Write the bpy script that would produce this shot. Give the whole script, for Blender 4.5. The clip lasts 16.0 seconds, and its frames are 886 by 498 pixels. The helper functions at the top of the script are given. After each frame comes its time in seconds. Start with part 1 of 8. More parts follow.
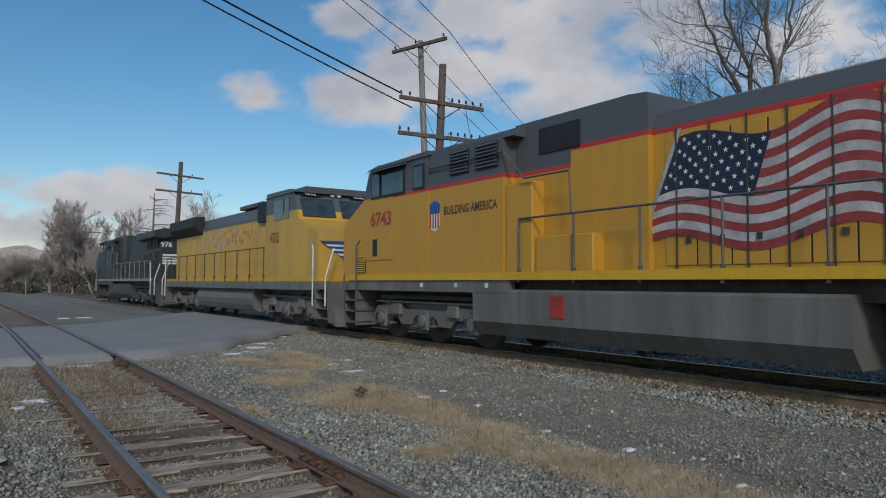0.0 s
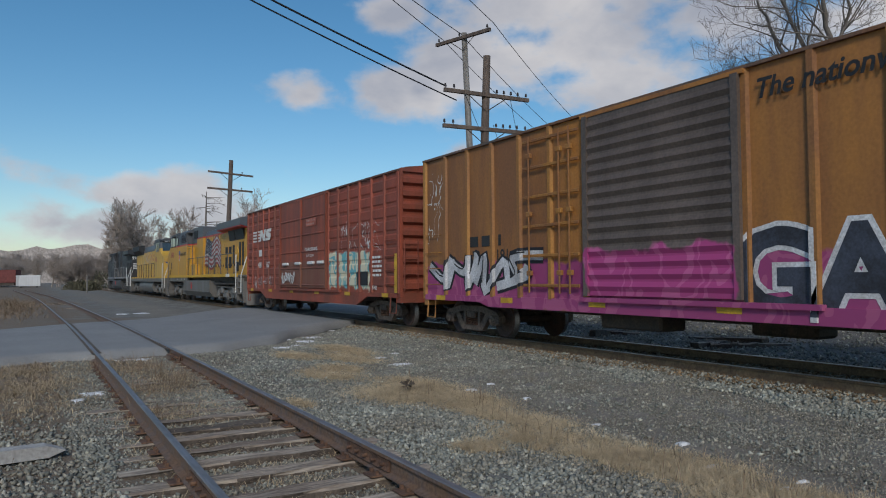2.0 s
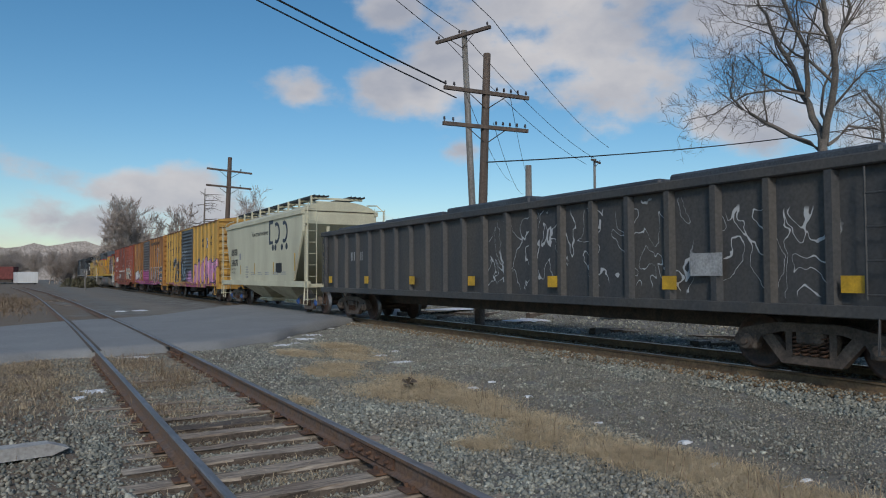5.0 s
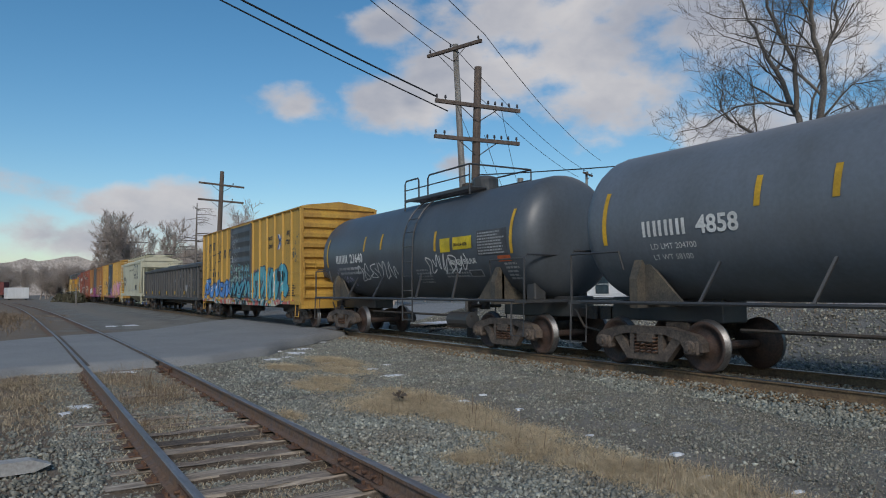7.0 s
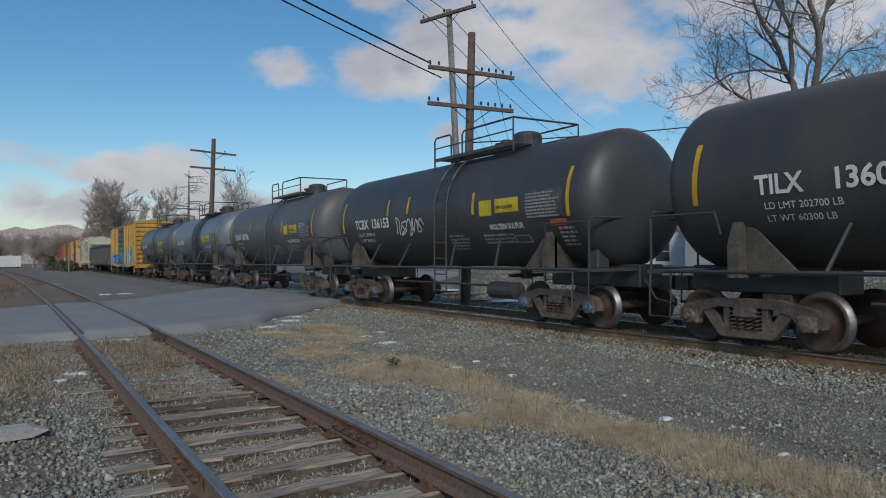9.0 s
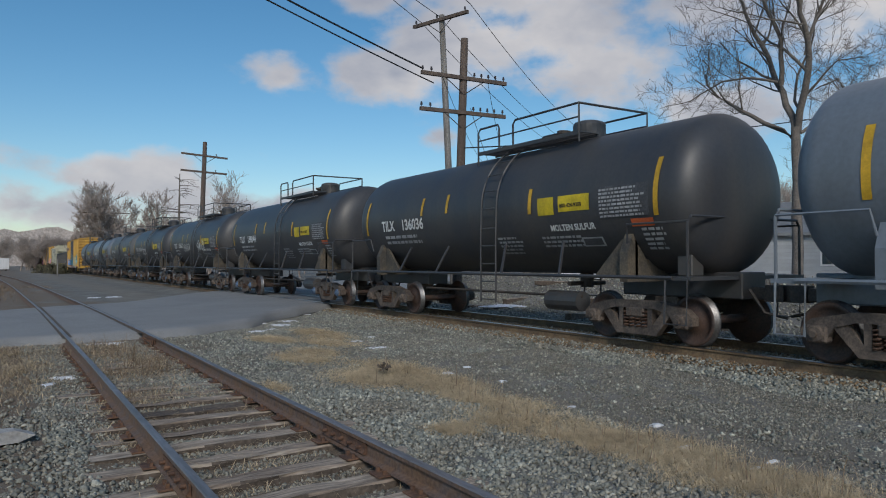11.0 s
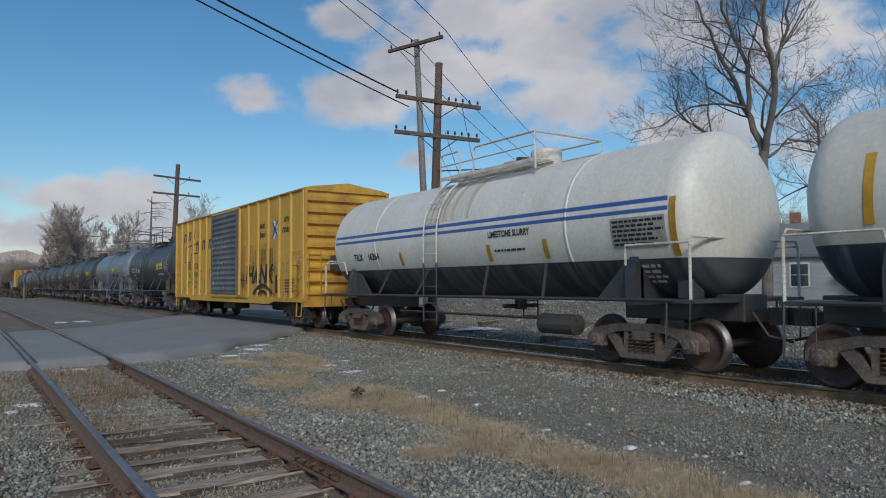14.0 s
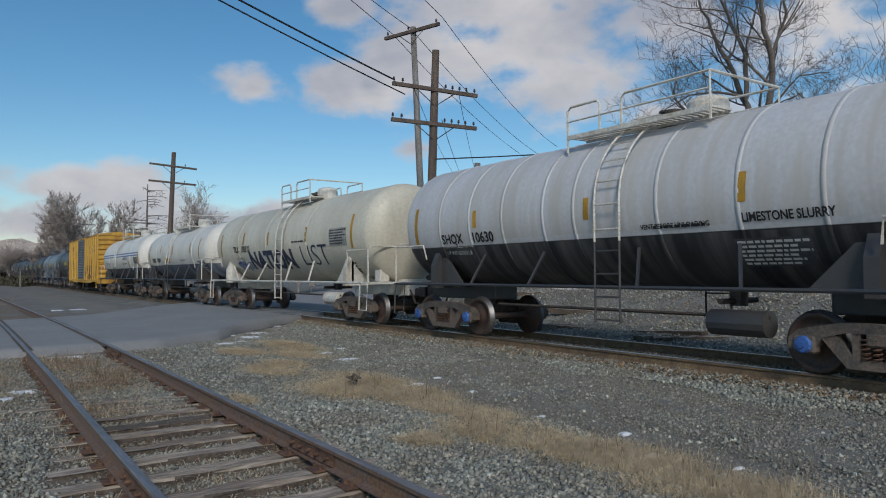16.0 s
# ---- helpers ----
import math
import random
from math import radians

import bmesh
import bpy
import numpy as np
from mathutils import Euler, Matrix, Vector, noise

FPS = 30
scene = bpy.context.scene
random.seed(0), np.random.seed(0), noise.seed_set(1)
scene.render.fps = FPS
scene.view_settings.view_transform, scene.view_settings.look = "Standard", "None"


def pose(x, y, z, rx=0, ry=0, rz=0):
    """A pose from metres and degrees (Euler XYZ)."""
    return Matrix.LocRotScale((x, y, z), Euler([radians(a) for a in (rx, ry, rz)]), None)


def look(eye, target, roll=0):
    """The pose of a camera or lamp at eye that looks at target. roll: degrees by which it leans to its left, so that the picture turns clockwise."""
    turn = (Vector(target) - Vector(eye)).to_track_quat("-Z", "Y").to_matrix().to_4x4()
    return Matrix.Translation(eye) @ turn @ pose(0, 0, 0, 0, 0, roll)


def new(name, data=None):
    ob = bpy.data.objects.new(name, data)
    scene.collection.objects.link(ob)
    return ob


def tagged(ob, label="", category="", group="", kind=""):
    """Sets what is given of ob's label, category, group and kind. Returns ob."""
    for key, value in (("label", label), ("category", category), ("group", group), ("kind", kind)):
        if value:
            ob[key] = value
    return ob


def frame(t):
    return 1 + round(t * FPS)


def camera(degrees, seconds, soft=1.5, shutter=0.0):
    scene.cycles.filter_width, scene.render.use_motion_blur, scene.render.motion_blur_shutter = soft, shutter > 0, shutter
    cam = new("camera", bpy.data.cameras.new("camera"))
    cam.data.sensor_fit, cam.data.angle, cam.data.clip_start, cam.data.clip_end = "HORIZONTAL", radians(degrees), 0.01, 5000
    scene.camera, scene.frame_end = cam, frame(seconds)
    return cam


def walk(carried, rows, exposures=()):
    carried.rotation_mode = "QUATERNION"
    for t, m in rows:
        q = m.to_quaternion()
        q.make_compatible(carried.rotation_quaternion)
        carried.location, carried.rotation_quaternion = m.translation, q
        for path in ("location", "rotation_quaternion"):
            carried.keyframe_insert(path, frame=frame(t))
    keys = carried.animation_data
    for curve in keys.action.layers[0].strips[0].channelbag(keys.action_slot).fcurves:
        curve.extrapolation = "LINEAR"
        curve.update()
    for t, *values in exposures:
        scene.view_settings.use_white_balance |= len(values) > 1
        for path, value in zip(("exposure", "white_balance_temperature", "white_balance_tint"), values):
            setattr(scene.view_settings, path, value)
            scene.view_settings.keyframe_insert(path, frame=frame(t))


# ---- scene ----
cam = camera(64.1, 16.0, 1.05)
PATH = [
    (0.0, pose(-0.091, -0.080, 1.443, 92.80, -0.24, -34.27)),
    (0.5, pose(-0.077, -0.059, 1.444, 92.76, 0.13, -32.85)),
    (1.0, pose(-0.038, -0.033, 1.422, 92.45, -0.04, -32.04)),
    (1.5, pose(-0.065, -0.048, 1.433, 92.39, 0.27, -31.09)),
    (2.0, pose(-0.026, -0.026, 1.420, 92.31, 0.33, -30.43)),
    (2.5, pose(-0.032, -0.019, 1.419, 91.69, -0.56, -31.02)),
    (3.0, pose(-0.034, -0.008, 1.421, 92.18, -0.68, -31.30)),
    (3.5, pose(-0.089, -0.026, 1.434, 92.22, -0.11, -31.64)),
    (6.0, pose(-0.044, 0.019, 1.417, 92.27, 0.34, -30.09)),
    (6.5, pose(-0.023, 0.007, 1.412, 92.92, 0.82, -30.55)),
    (7.0, pose(-0.005, 0.017, 1.408, 93.20, 0.50, -31.10)),
    (7.5, pose(-0.008, -0.008, 1.401, 93.06, 0.18, -31.93)),
    (8.0, pose(-0.022, -0.033, 1.399, 91.65, -0.00, -32.46)),
    (8.5, pose(-0.038, -0.021, 1.407, 90.43, -0.48, -32.09)),
    (9.0, pose(-0.016, -0.003, 1.402, 90.62, 0.54, -31.62)),
    (11.5, pose(-0.010, 0.005, 1.411, 91.24, 0.10, -32.66)),
    (12.0, pose(-0.006, -0.010, 1.413, 91.51, 0.15, -33.00)),
    (12.5, pose(-0.007, -0.015, 1.401, 90.79, -0.16, -32.95)),
    (13.0, pose(-0.016, -0.008, 1.411, 90.66, -0.78, -33.72)),
    (13.5, pose(0.005, 0.026, 1.423, 92.22, -0.14, -34.34)),
    (14.0, pose(-0.000, -0.000, 1.411, 92.84, 0.36, -34.32)),
    (14.5, pose(-0.015, -0.018, 1.416, 92.80, 0.56, -34.55)),
    (15.0, pose(-0.016, -0.017, 1.413, 92.51, -0.00, -34.11)),
    (15.5, pose(-0.004, -0.004, 1.408, 92.36, 0.44, -34.01)),
    (16.0, pose(0.026, 0.003, 1.387, 91.95, 0.29, -34.56)),
]
walk(cam, PATH)

# ---- daylight ----
SUN_EL, SUN_AZ = 34.0, 212.0     # degrees; azimuth from +Y towards +X
world = bpy.data.worlds.new("world")
scene.world = world
world.use_nodes = True
scene.view_settings.exposure = 0.0


# clouds in the view: azimuth from +Y towards +X, elevation, half width, half height (degrees)
CLOUDS = ((36, 17.2, 9, 4.6), (43, 20.5, 15, 6), (51.5, 19.5, 11, 4.5), (44, 14.6, 8, 3.0), (54, 11.0, 4.5, 2.4), (63, 17, 9, 4.0), (65, 10.5, 6, 3.6),
          (26.4, 15.3, 3.6, 2.2), (28.6, 14.9, 2.4, 1.5), (19.5, 14.3, 3.2, 1.7), (32.4, 10.1, 2.4, 1.2), (27, 20.8, 3.0, 1.6), (9, 6.3, 10, 2.3), (2, 4.0, 10, 2.6), (20, 4.2, 10, 1.8), (68, 36, 36, 17))


def build_sky():
    nt = world.node_tree
    nt.nodes.clear()
    N, L = nt.nodes.new, nt.links.new

    def math_node(op, a, b=None, c=None, clamp=False):
        n = N("ShaderNodeMath")
        n.operation, n.use_clamp = op, clamp
        for i, v in enumerate((a, b, c)):
            if v is None:
                continue
            if isinstance(v, (int, float)):
                n.inputs[i].default_value = v
            else:
                L(v, n.inputs[i])
        return n.outputs[0]

    out, bg = N("ShaderNodeOutputWorld"), N("ShaderNodeBackground")
    sky = N("ShaderNodeTexSky")
    sky.sky_type, sky.sun_disc = "NISHITA", False
    sky.sun_elevation, sky.sun_rotation = radians(SUN_EL), radians(SUN_AZ)
    sky.air_density, sky.dust_density, sky.ozone_density = 1.0, 0.6, 2.5
    tc, mp, sep = N("ShaderNodeTexCoord"), N("ShaderNodeMapping"), N("ShaderNodeSeparateXYZ")
    mp.inputs["Scale"].default_value = (1.0, 1.0, 1.7)
    L(tc.outputs["Generated"], mp.inputs["Vector"])
    L(tc.outputs["Generated"], sep.inputs[0])
    az = math_node("MULTIPLY", math_node("ARCTAN2", sep.outputs["X"], sep.outputs["Y"]), 57.2958)
    el = math_node("MULTIPLY", math_node("ARCSINE", sep.outputs["Z"]), 57.2958)
    most = None
    for a, e, w, h in CLOUDS:
        u = math_node("MULTIPLY_ADD", az, 1 / w, -a / w)
        v = math_node("MULTIPLY_ADD", el, 1 / h, -e / h)
        r = math_node("SQRT", math_node("MULTIPLY_ADD", u, u, math_node("MULTIPLY", v, v)))
        b = math_node("SUBTRACT", 1.0, r)
        most = b if most is None else math_node("SMOOTH_MAX", most, b, 0.15)
    most = math_node("MAXIMUM", most, -1.2)
    nz, nz2 = N("ShaderNodeTexNoise"), N("ShaderNodeTexNoise")
    nz.inputs["Scale"].default_value, nz.inputs["Detail"].default_value, nz.inputs["Roughness"].default_value = 7.5, 9, 0.55
    nz2.inputs["Scale"].default_value, nz2.inputs["Detail"].default_value, nz2.inputs["Roughness"].default_value = 6.0, 6, 0.5
    nz2.inputs["Distortion"].default_value = 0.3
    L(mp.outputs[0], nz.inputs["Vector"])
    L(mp.outputs[0], nz2.inputs["Vector"])
    cov = math_node("ADD", math_node("MULTIPLY", most, 0.58), math_node("MULTIPLY_ADD", nz.outputs["Fac"], 1.9, -0.90))
    cover, shade = N("ShaderNodeValToRGB"), N("ShaderNodeValToRGB")
    cover.color_ramp.interpolation = "EASE"
    cover.color_ramp.elements[0].position, cover.color_ramp.elements[1].position = 0.0, 0.42
    cover.color_ramp.elements[1].color = (0.95, 0.95, 0.95, 1)
    L(cov, cover.inputs["Fac"])
    # bright rims, grey-lilac where a cloud is thick
    thick = math_node("SUBTRACT", nz2.outputs["Fac"], math_node("MULTIPLY", math_node("SUBTRACT", cov, 0.12, None, True), 0.30))
    shade.color_ramp.elements[0].position, shade.color_ramp.elements[1].position = 0.20, 0.58
    shade.color_ramp.elements[0].color = (3.5, 3.7, 4.35, 1)
    shade.color_ramp.elements[1].color = (6.3, 6.1, 6.15, 1)
    L(thick, shade.inputs["Fac"])
    mix, hs = N("ShaderNodeMix"), N("ShaderNodeHueSaturation")
    mix.data_type = "RGBA"
    hs.inputs["Hue"].default_value = 0.492
    hs.inputs["Saturation"].default_value, hs.inputs["Value"].default_value = 1.26, 1.05
    L(cover.outputs["Color"], mix.inputs["Factor"])
    L(sky.outputs["Color"], hs.inputs["Color"])
    L(hs.outputs["Color"], mix.inputs["A"])
    L(shade.outputs["Color"], mix.inputs["B"])
    L(mix.outputs["Result"], bg.inputs["Color"])
    bg.inputs["Strength"].default_value = 0.10
    L(bg.outputs[0], out.inputs[0])


build_sky()
sun = new("sun", bpy.data.lights.new("sun", "SUN"))
sun.data.energy, sun.data.angle, sun.data.color = 1.8, radians(11), (1.0, 0.95, 0.87)
_a, _e = radians(SUN_AZ), radians(SUN_EL)
_d = Vector((math.sin(_a) * math.cos(_e), math.cos(_a) * math.cos(_e), math.sin(_e)))
sun.matrix_world = look(_d * 60, (0, 0, 0))


# ---- materials ----
MATS = {}


def mat(name, c, rough=0.6, metal=0.0, c2=None, amt=0.5, scale=2.0, var=0.25, fine=30.0, bump=0.15, streak=1.0, spread=0.12, spec=0.5, grain=None):
    """A painted, worn or raw surface: colour c, stained towards c2, with fine grain and relief. streak < 1 draws the stains out downwards."""
    if name in MATS:
        return MATS[name]
    m = bpy.data.materials.new(name)
    m.use_nodes = True
    nt = m.node_tree
    N, L = nt.nodes.new, nt.links.new
    bs = nt.nodes["Principled BSDF"]
    tc, mp, oi, off = N("ShaderNodeTexCoord"), N("ShaderNodeMapping"), N("ShaderNodeObjectInfo"), N("ShaderNodeVectorMath")
    mp.inputs["Scale"].default_value = grain or (1, 1, streak)
    off.operation = "MULTIPLY_ADD"
    off.inputs[1].default_value = (37, 53, 29)
    L(oi.outputs["Random"], off.inputs[0])
    L(tc.outputs["Object"], off.inputs[2])
    L(off.outputs[0], mp.inputs[0])
    n1, n2 = N("ShaderNodeTexNoise"), N("ShaderNodeTexNoise")
    n1.inputs["Scale"].default_value, n1.inputs["Detail"].default_value, n1.inputs["Roughness"].default_value = scale, 7, 0.65
    n2.inputs["Scale"].default_value, n2.inputs["Detail"].default_value = fine, 4
    L(mp.outputs[0], n1.inputs["Vector"])
    L(mp.outputs[0] if grain else off.outputs[0], n2.inputs["Vector"])
    r1 = N("ShaderNodeMapRange")
    r1.inputs["From Min"].default_value, r1.inputs["From Max"].default_value = 0.62 - amt * 0.3 - spread, 0.62 - amt * 0.3 + spread
    r1.inputs["To Max"].default_value = min(1.0, 0.35 + amt)
    L(n1.outputs["Fac"], r1.inputs["Value"])
    mx = N("ShaderNodeMix")
    mx.data_type = "RGBA"
    mx.inputs["A"].default_value = (*c, 1)
    mx.inputs["B"].default_value = (*(c2 or [v * 0.55 for v in c]), 1)
    L(r1.outputs[0], mx.inputs["Factor"])
    hv, r2 = N("ShaderNodeHueSaturation"), N("ShaderNodeMapRange")
    r2.inputs["From Min"].default_value, r2.inputs["From Max"].default_value = 0.3, 0.7
    r2.inputs["To Min"].default_value, r2.inputs["To Max"].default_value = 1 - var, 1 + var
    L(n2.outputs["Fac"], r2.inputs["Value"])
    L(r2.outputs[0], hv.inputs["Value"])
    L(mx.outputs["Result"], hv.inputs["Color"])
    L(hv.outputs[0], bs.inputs["Base Color"])
    bs.inputs["Roughness"].default_value, bs.inputs["Metallic"].default_value = rough, metal
    bs.inputs["Specular IOR Level"].default_value = spec
    if bump:
        bp = N("ShaderNodeBump")
        bp.inputs["Strength"].default_value, bp.inputs["Distance"].default_value = bump, 0.02
        L(n2.outputs["Fac"], bp.inputs["Height"])
        L(bp.outputs[0], bs.inputs["Normal"])
    MATS[name] = m
    return m


def paint_over(m, layers):
    """Paint laid over a material, in the thing's own space. layers: (y0, y1, z0, z1, kind, colours...), kind 'flat' or 'swirl' or 'scrawl'."""
    nt = m.node_tree
    N, L = nt.nodes.new, nt.links.new
    bs = nt.nodes["Principled BSDF"]
    base = bs.inputs["Base Color"].links[0].from_socket
    tc, sep = N("ShaderNodeTexCoord"), N("ShaderNodeSeparateXYZ")
    wz = N("ShaderNodeTexNoise")
    wz.inputs["Scale"].default_value, wz.inputs["Detail"].default_value = 1.6, 3
    L(tc.outputs["Object"], wz.inputs["Vector"])
    sub, warp = N("ShaderNodeVectorMath"), N("ShaderNodeVectorMath")
    sub.operation, sub.inputs[1].default_value = "SUBTRACT", (0.5, 0.5, 0.5)
    L(wz.outputs["Color"], sub.inputs[0])

    def band(sock, a, b, soft):
        lo, hi, mu = N("ShaderNodeMapRange"), N("ShaderNodeMapRange"), N("ShaderNodeMath")
        lo.inputs["From Min"].default_value, lo.inputs["From Max"].default_value = a - soft, a + soft
        hi.inputs["From Min"].default_value, hi.inputs["From Max"].default_value = b + soft, b - soft
        mu.operation = "MULTIPLY"
        L(sock, lo.inputs["Value"])
        L(sock, hi.inputs["Value"])
        L(lo.outputs[0], mu.inputs[0])
        L(hi.outputs[0], mu.inputs[1])
        return mu.outputs[0]

    for y0, y1, z0, z1, kind, *cols in layers:
        wob = {"flat": 0.0, "swirl": 0.55, "scrawl": 0.7, "streak": 0.05}[kind]
        warp = N("ShaderNodeVectorMath")
        warp.operation = "MULTIPLY_ADD"
        warp.inputs[1].default_value = (wob, wob, wob)
        L(sub.outputs[0], warp.inputs[0])
        L(tc.outputs["Object"], warp.inputs[2])
        sep = N("ShaderNodeSeparateXYZ")
        L(warp.outputs[0], sep.inputs[0])
        mk = N("ShaderNodeMath")
        mk.operation = "MULTIPLY"
        L(band(sep.outputs["Y"], y0, y1, 0.006 if kind in ("flat", "streak") else 0.02), mk.inputs[0])
        L(band(sep.outputs["Z"], z0, z1, 0.006 if kind in ("flat", "streak") else 0.03), mk.inputs[1])
        fac = mk.outputs[0]
        if kind == "flat":
            col = None
        else:
            wv, mp = N("ShaderNodeTexNoise"), N("ShaderNodeMapping")
            mp.inputs["Scale"].default_value = (0.0, 1.0, 0.55)
            mp.inputs["Location"].default_value = (y0 * 3.1, y1, 0.7)
            mp.inputs["Rotation"].default_value = (0.35, 0, 0)
            wv.inputs["Scale"].default_value = 1.75 if kind == "swirl" else 2.3
            wv.inputs["Detail"].default_value, wv.inputs["Distortion"].default_value = 0.0, 1.5
            L(warp.outputs[0], mp.inputs[0])
            L(mp.outputs[0], wv.inputs["Vector"])
            rp = N("ShaderNodeValToRGB")
            rp.color_ramp.interpolation = "LINEAR" if kind == "streak" else "CONSTANT"
            el = rp.color_ramp.elements
            if kind == "swirl":
                stops = [0.0] + [0.36 + 0.28 * i / max(1, len(cols) - 1) for i in range(1, len(cols))]
                el[0].position, el[0].color = 0.0, (*cols[0], 1)
                el[1].position, el[1].color = stops[1], (*cols[1], 1)
                for s, c in zip(stops[2:], cols[2:]):
                    el.new(s).color = (*c, 1)
                col = rp.outputs["Color"]
            else:
                if kind == "streak":
                    mp.inputs["Scale"].default_value, mp.inputs["Rotation"].default_value = (0.0, 1.0, 0.10), (0, 0, 0)
                    wv.inputs["Scale"].default_value, wv.inputs["Detail"].default_value, wv.inputs["Distortion"].default_value = 4.5, 5.0, 0.3
                    el[0].color, el[1].color, el[0].position, el[1].position = (0, 0, 0, 1), (0.9, 0.9, 0.9, 1), 0.42, 0.68
                else:
                    el[0].color, el[1].color, el[1].position = (0, 0, 0, 1), (1, 1, 1, 1), 0.485
                    el.new(0.515).color = (0, 0, 0, 1)
                m2 = N("ShaderNodeMath")
                m2.operation = "MULTIPLY"
                L(fac, m2.inputs[0])
                L(rp.outputs["Color"], m2.inputs[1])
                fac, col = m2.outputs[0], None
            L(wv.outputs["Fac"], rp.inputs["Fac"])
        mx = N("ShaderNodeMix")
        mx.data_type = "RGBA"
        L(fac, mx.inputs["Factor"])
        L(base, mx.inputs["A"])
        if col is None:
            mx.inputs["B"].default_value = (*cols[0], 1)
        else:
            L(col, mx.inputs["B"])
        base = mx.outputs["Result"]
    L(base, bs.inputs["Base Color"])
    return m


RUST = mat("rust", (0.16, 0.085, 0.05), 0.85, 0, (0.07, 0.04, 0.03), 0.5, 6, 0.35)
RAIL_SIDE = mat("rail_side", (0.125, 0.095, 0.085), 0.8, 0, (0.16, 0.09, 0.05), 0.5, 5, 0.3)
RAIL_TOP = mat("rail_top", (0.27, 0.25, 0.255), 0.5, 0.55, (0.20, 0.17, 0.15), 0.45, 5, 0.2, bump=0.05, grain=(1, .15, 1))
RAIL_SIDE_MAIN = mat("rail_side_main", (0.20, 0.135, 0.075), 0.85, 0, (0.12, 0.08, 0.05), 0.5, 4, 0.3)
RAIL_TOP_MAIN = mat("rail_top_main", (0.5, 0.5, 0.5), 0.3, 1.0, (0.35, 0.33, 0.31), 0.4, 5, 0.15, bump=0.03, grain=(1, .15, 1))
STEEL_DK = mat("dark_steel", (0.035, 0.033, 0.032), 0.7, 0, (0.08, 0.06, 0.045), 0.5, 4, 0.3)
TRUCK = mat("truck_cast_steel", (0.15, 0.115, 0.09), 0.85, 0, (0.07, 0.055, 0.047), 0.5, 5, 0.3)
TRUCK_DK = mat("truck_black", (0.085, 0.075, 0.066), 0.8, 0, (0.17, 0.125, 0.095), 0.5, 5, 0.3)
WHEEL = mat("wheel_steel", (0.06, 0.045, 0.04), 0.62, 0.2, (0.10, 0.06, 0.045), 0.5, 6, 0.25)
TREAD = mat("wheel_tread", (0.26, 0.25, 0.245), 0.45, 0.85, bump=0.03)
BLUECAP = mat("blue_cap", (0.05, 0.14, 0.42), 0.6)
YELLOW_REFL = mat("yellow_reflector", (0.72, 0.42, 0.03), 0.5, var=0.1)
WHITE = mat("white_paint", (0.72, 0.72, 0.70), 0.6, var=0.1, c2=(0.5, 0.48, 0.44), amt=0.3)
BLACKP = mat("black_paint", (0.02, 0.02, 0.022), 0.6, var=0.1)
GREYBAR = mat("worn_lettering", (0.42, 0.42, 0.42), 0.7, var=0.2)
YELLOWSIGN = mat("yellow_sign", (0.70, 0.52, 0.02), 0.5, var=0.1)
ORANGESIGN = mat("orange_sign", (0.62, 0.13, 0.04), 0.5, var=0.1)
REDP = mat("red_paint", (0.48, 0.04, 0.035), 0.5, var=0.12)
BLUEP = mat("blue_paint", (0.03, 0.10, 0.36), 0.5, var=0.12)
GLASSY = mat("dark_glass", (0.05, 0.075, 0.09), 0.06, 0.0, var=0.05, bump=0, spec=0.9)
ASPHALT = mat("asphalt", (0.215, 0.215, 0.215), 0.92, 0, (0.28, 0.28, 0.275), 0.5, 0.5, 0.25, 60, 0.35, spread=0.2, spec=0.2)
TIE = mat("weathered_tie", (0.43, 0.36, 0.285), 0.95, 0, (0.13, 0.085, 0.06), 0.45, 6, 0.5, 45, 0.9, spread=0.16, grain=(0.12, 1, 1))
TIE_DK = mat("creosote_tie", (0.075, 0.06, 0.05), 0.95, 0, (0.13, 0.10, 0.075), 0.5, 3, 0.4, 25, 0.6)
SNOW = mat("old_snow", (0.78, 0.79, 0.82), 0.7, 0, (0.5, 0.48, 0.45), 0.35, 6, 0.1, 40, 0.5)
WOODPOLE = mat("pole_wood", (0.14, 0.105, 0.085), 0.9, 0, (0.08, 0.06, 0.05), 0.5, 4, 0.3, 20, 0.4, 0.12)
WOODPOLE_GREY = mat("pole_wood_grey", (0.26, 0.245, 0.23), 0.9, 0, (0.15, 0.135, 0.12), 0.5, 4, 0.3, 20, 0.4, 0.12)
WIRE = mat("wire", (0.02, 0.02, 0.022), 0.6, bump=0)
INSUL = mat("insulator", (0.06, 0.045, 0.04), 0.3, bump=0)
BARK = mat("bark", (0.125, 0.108, 0.095), 0.95, 0, (0.18, 0.155, 0.135), 0.5, 3, 0.3, 20, 0.3)
# bark of the distant trees, painted paler to stand in for haze
BARK_HAZY = mat("bark_far", (0.34, 0.285, 0.25), 0.95, 0, (0.40, 0.34, 0.30), 0.5, 0.3, 0.25, 2, 0)
EVERG = mat("evergreen", (0.075, 0.075, 0.045), 0.9, 0, (0.12, 0.10, 0.065), 0.4, 0.5, 0.4, 4, 0)
STRAW = mat("dry_grass", (0.62, 0.49, 0.315), 0.95, 0, (0.46, 0.35, 0.215), 0.5, 1.2, 0.3, 12, 0)
STRAW_DK = mat("dry_weeds", (0.31, 0.235, 0.165), 0.95, 0, (0.15, 0.10, 0.06), 0.5, 2, 0.3, 12, 0)


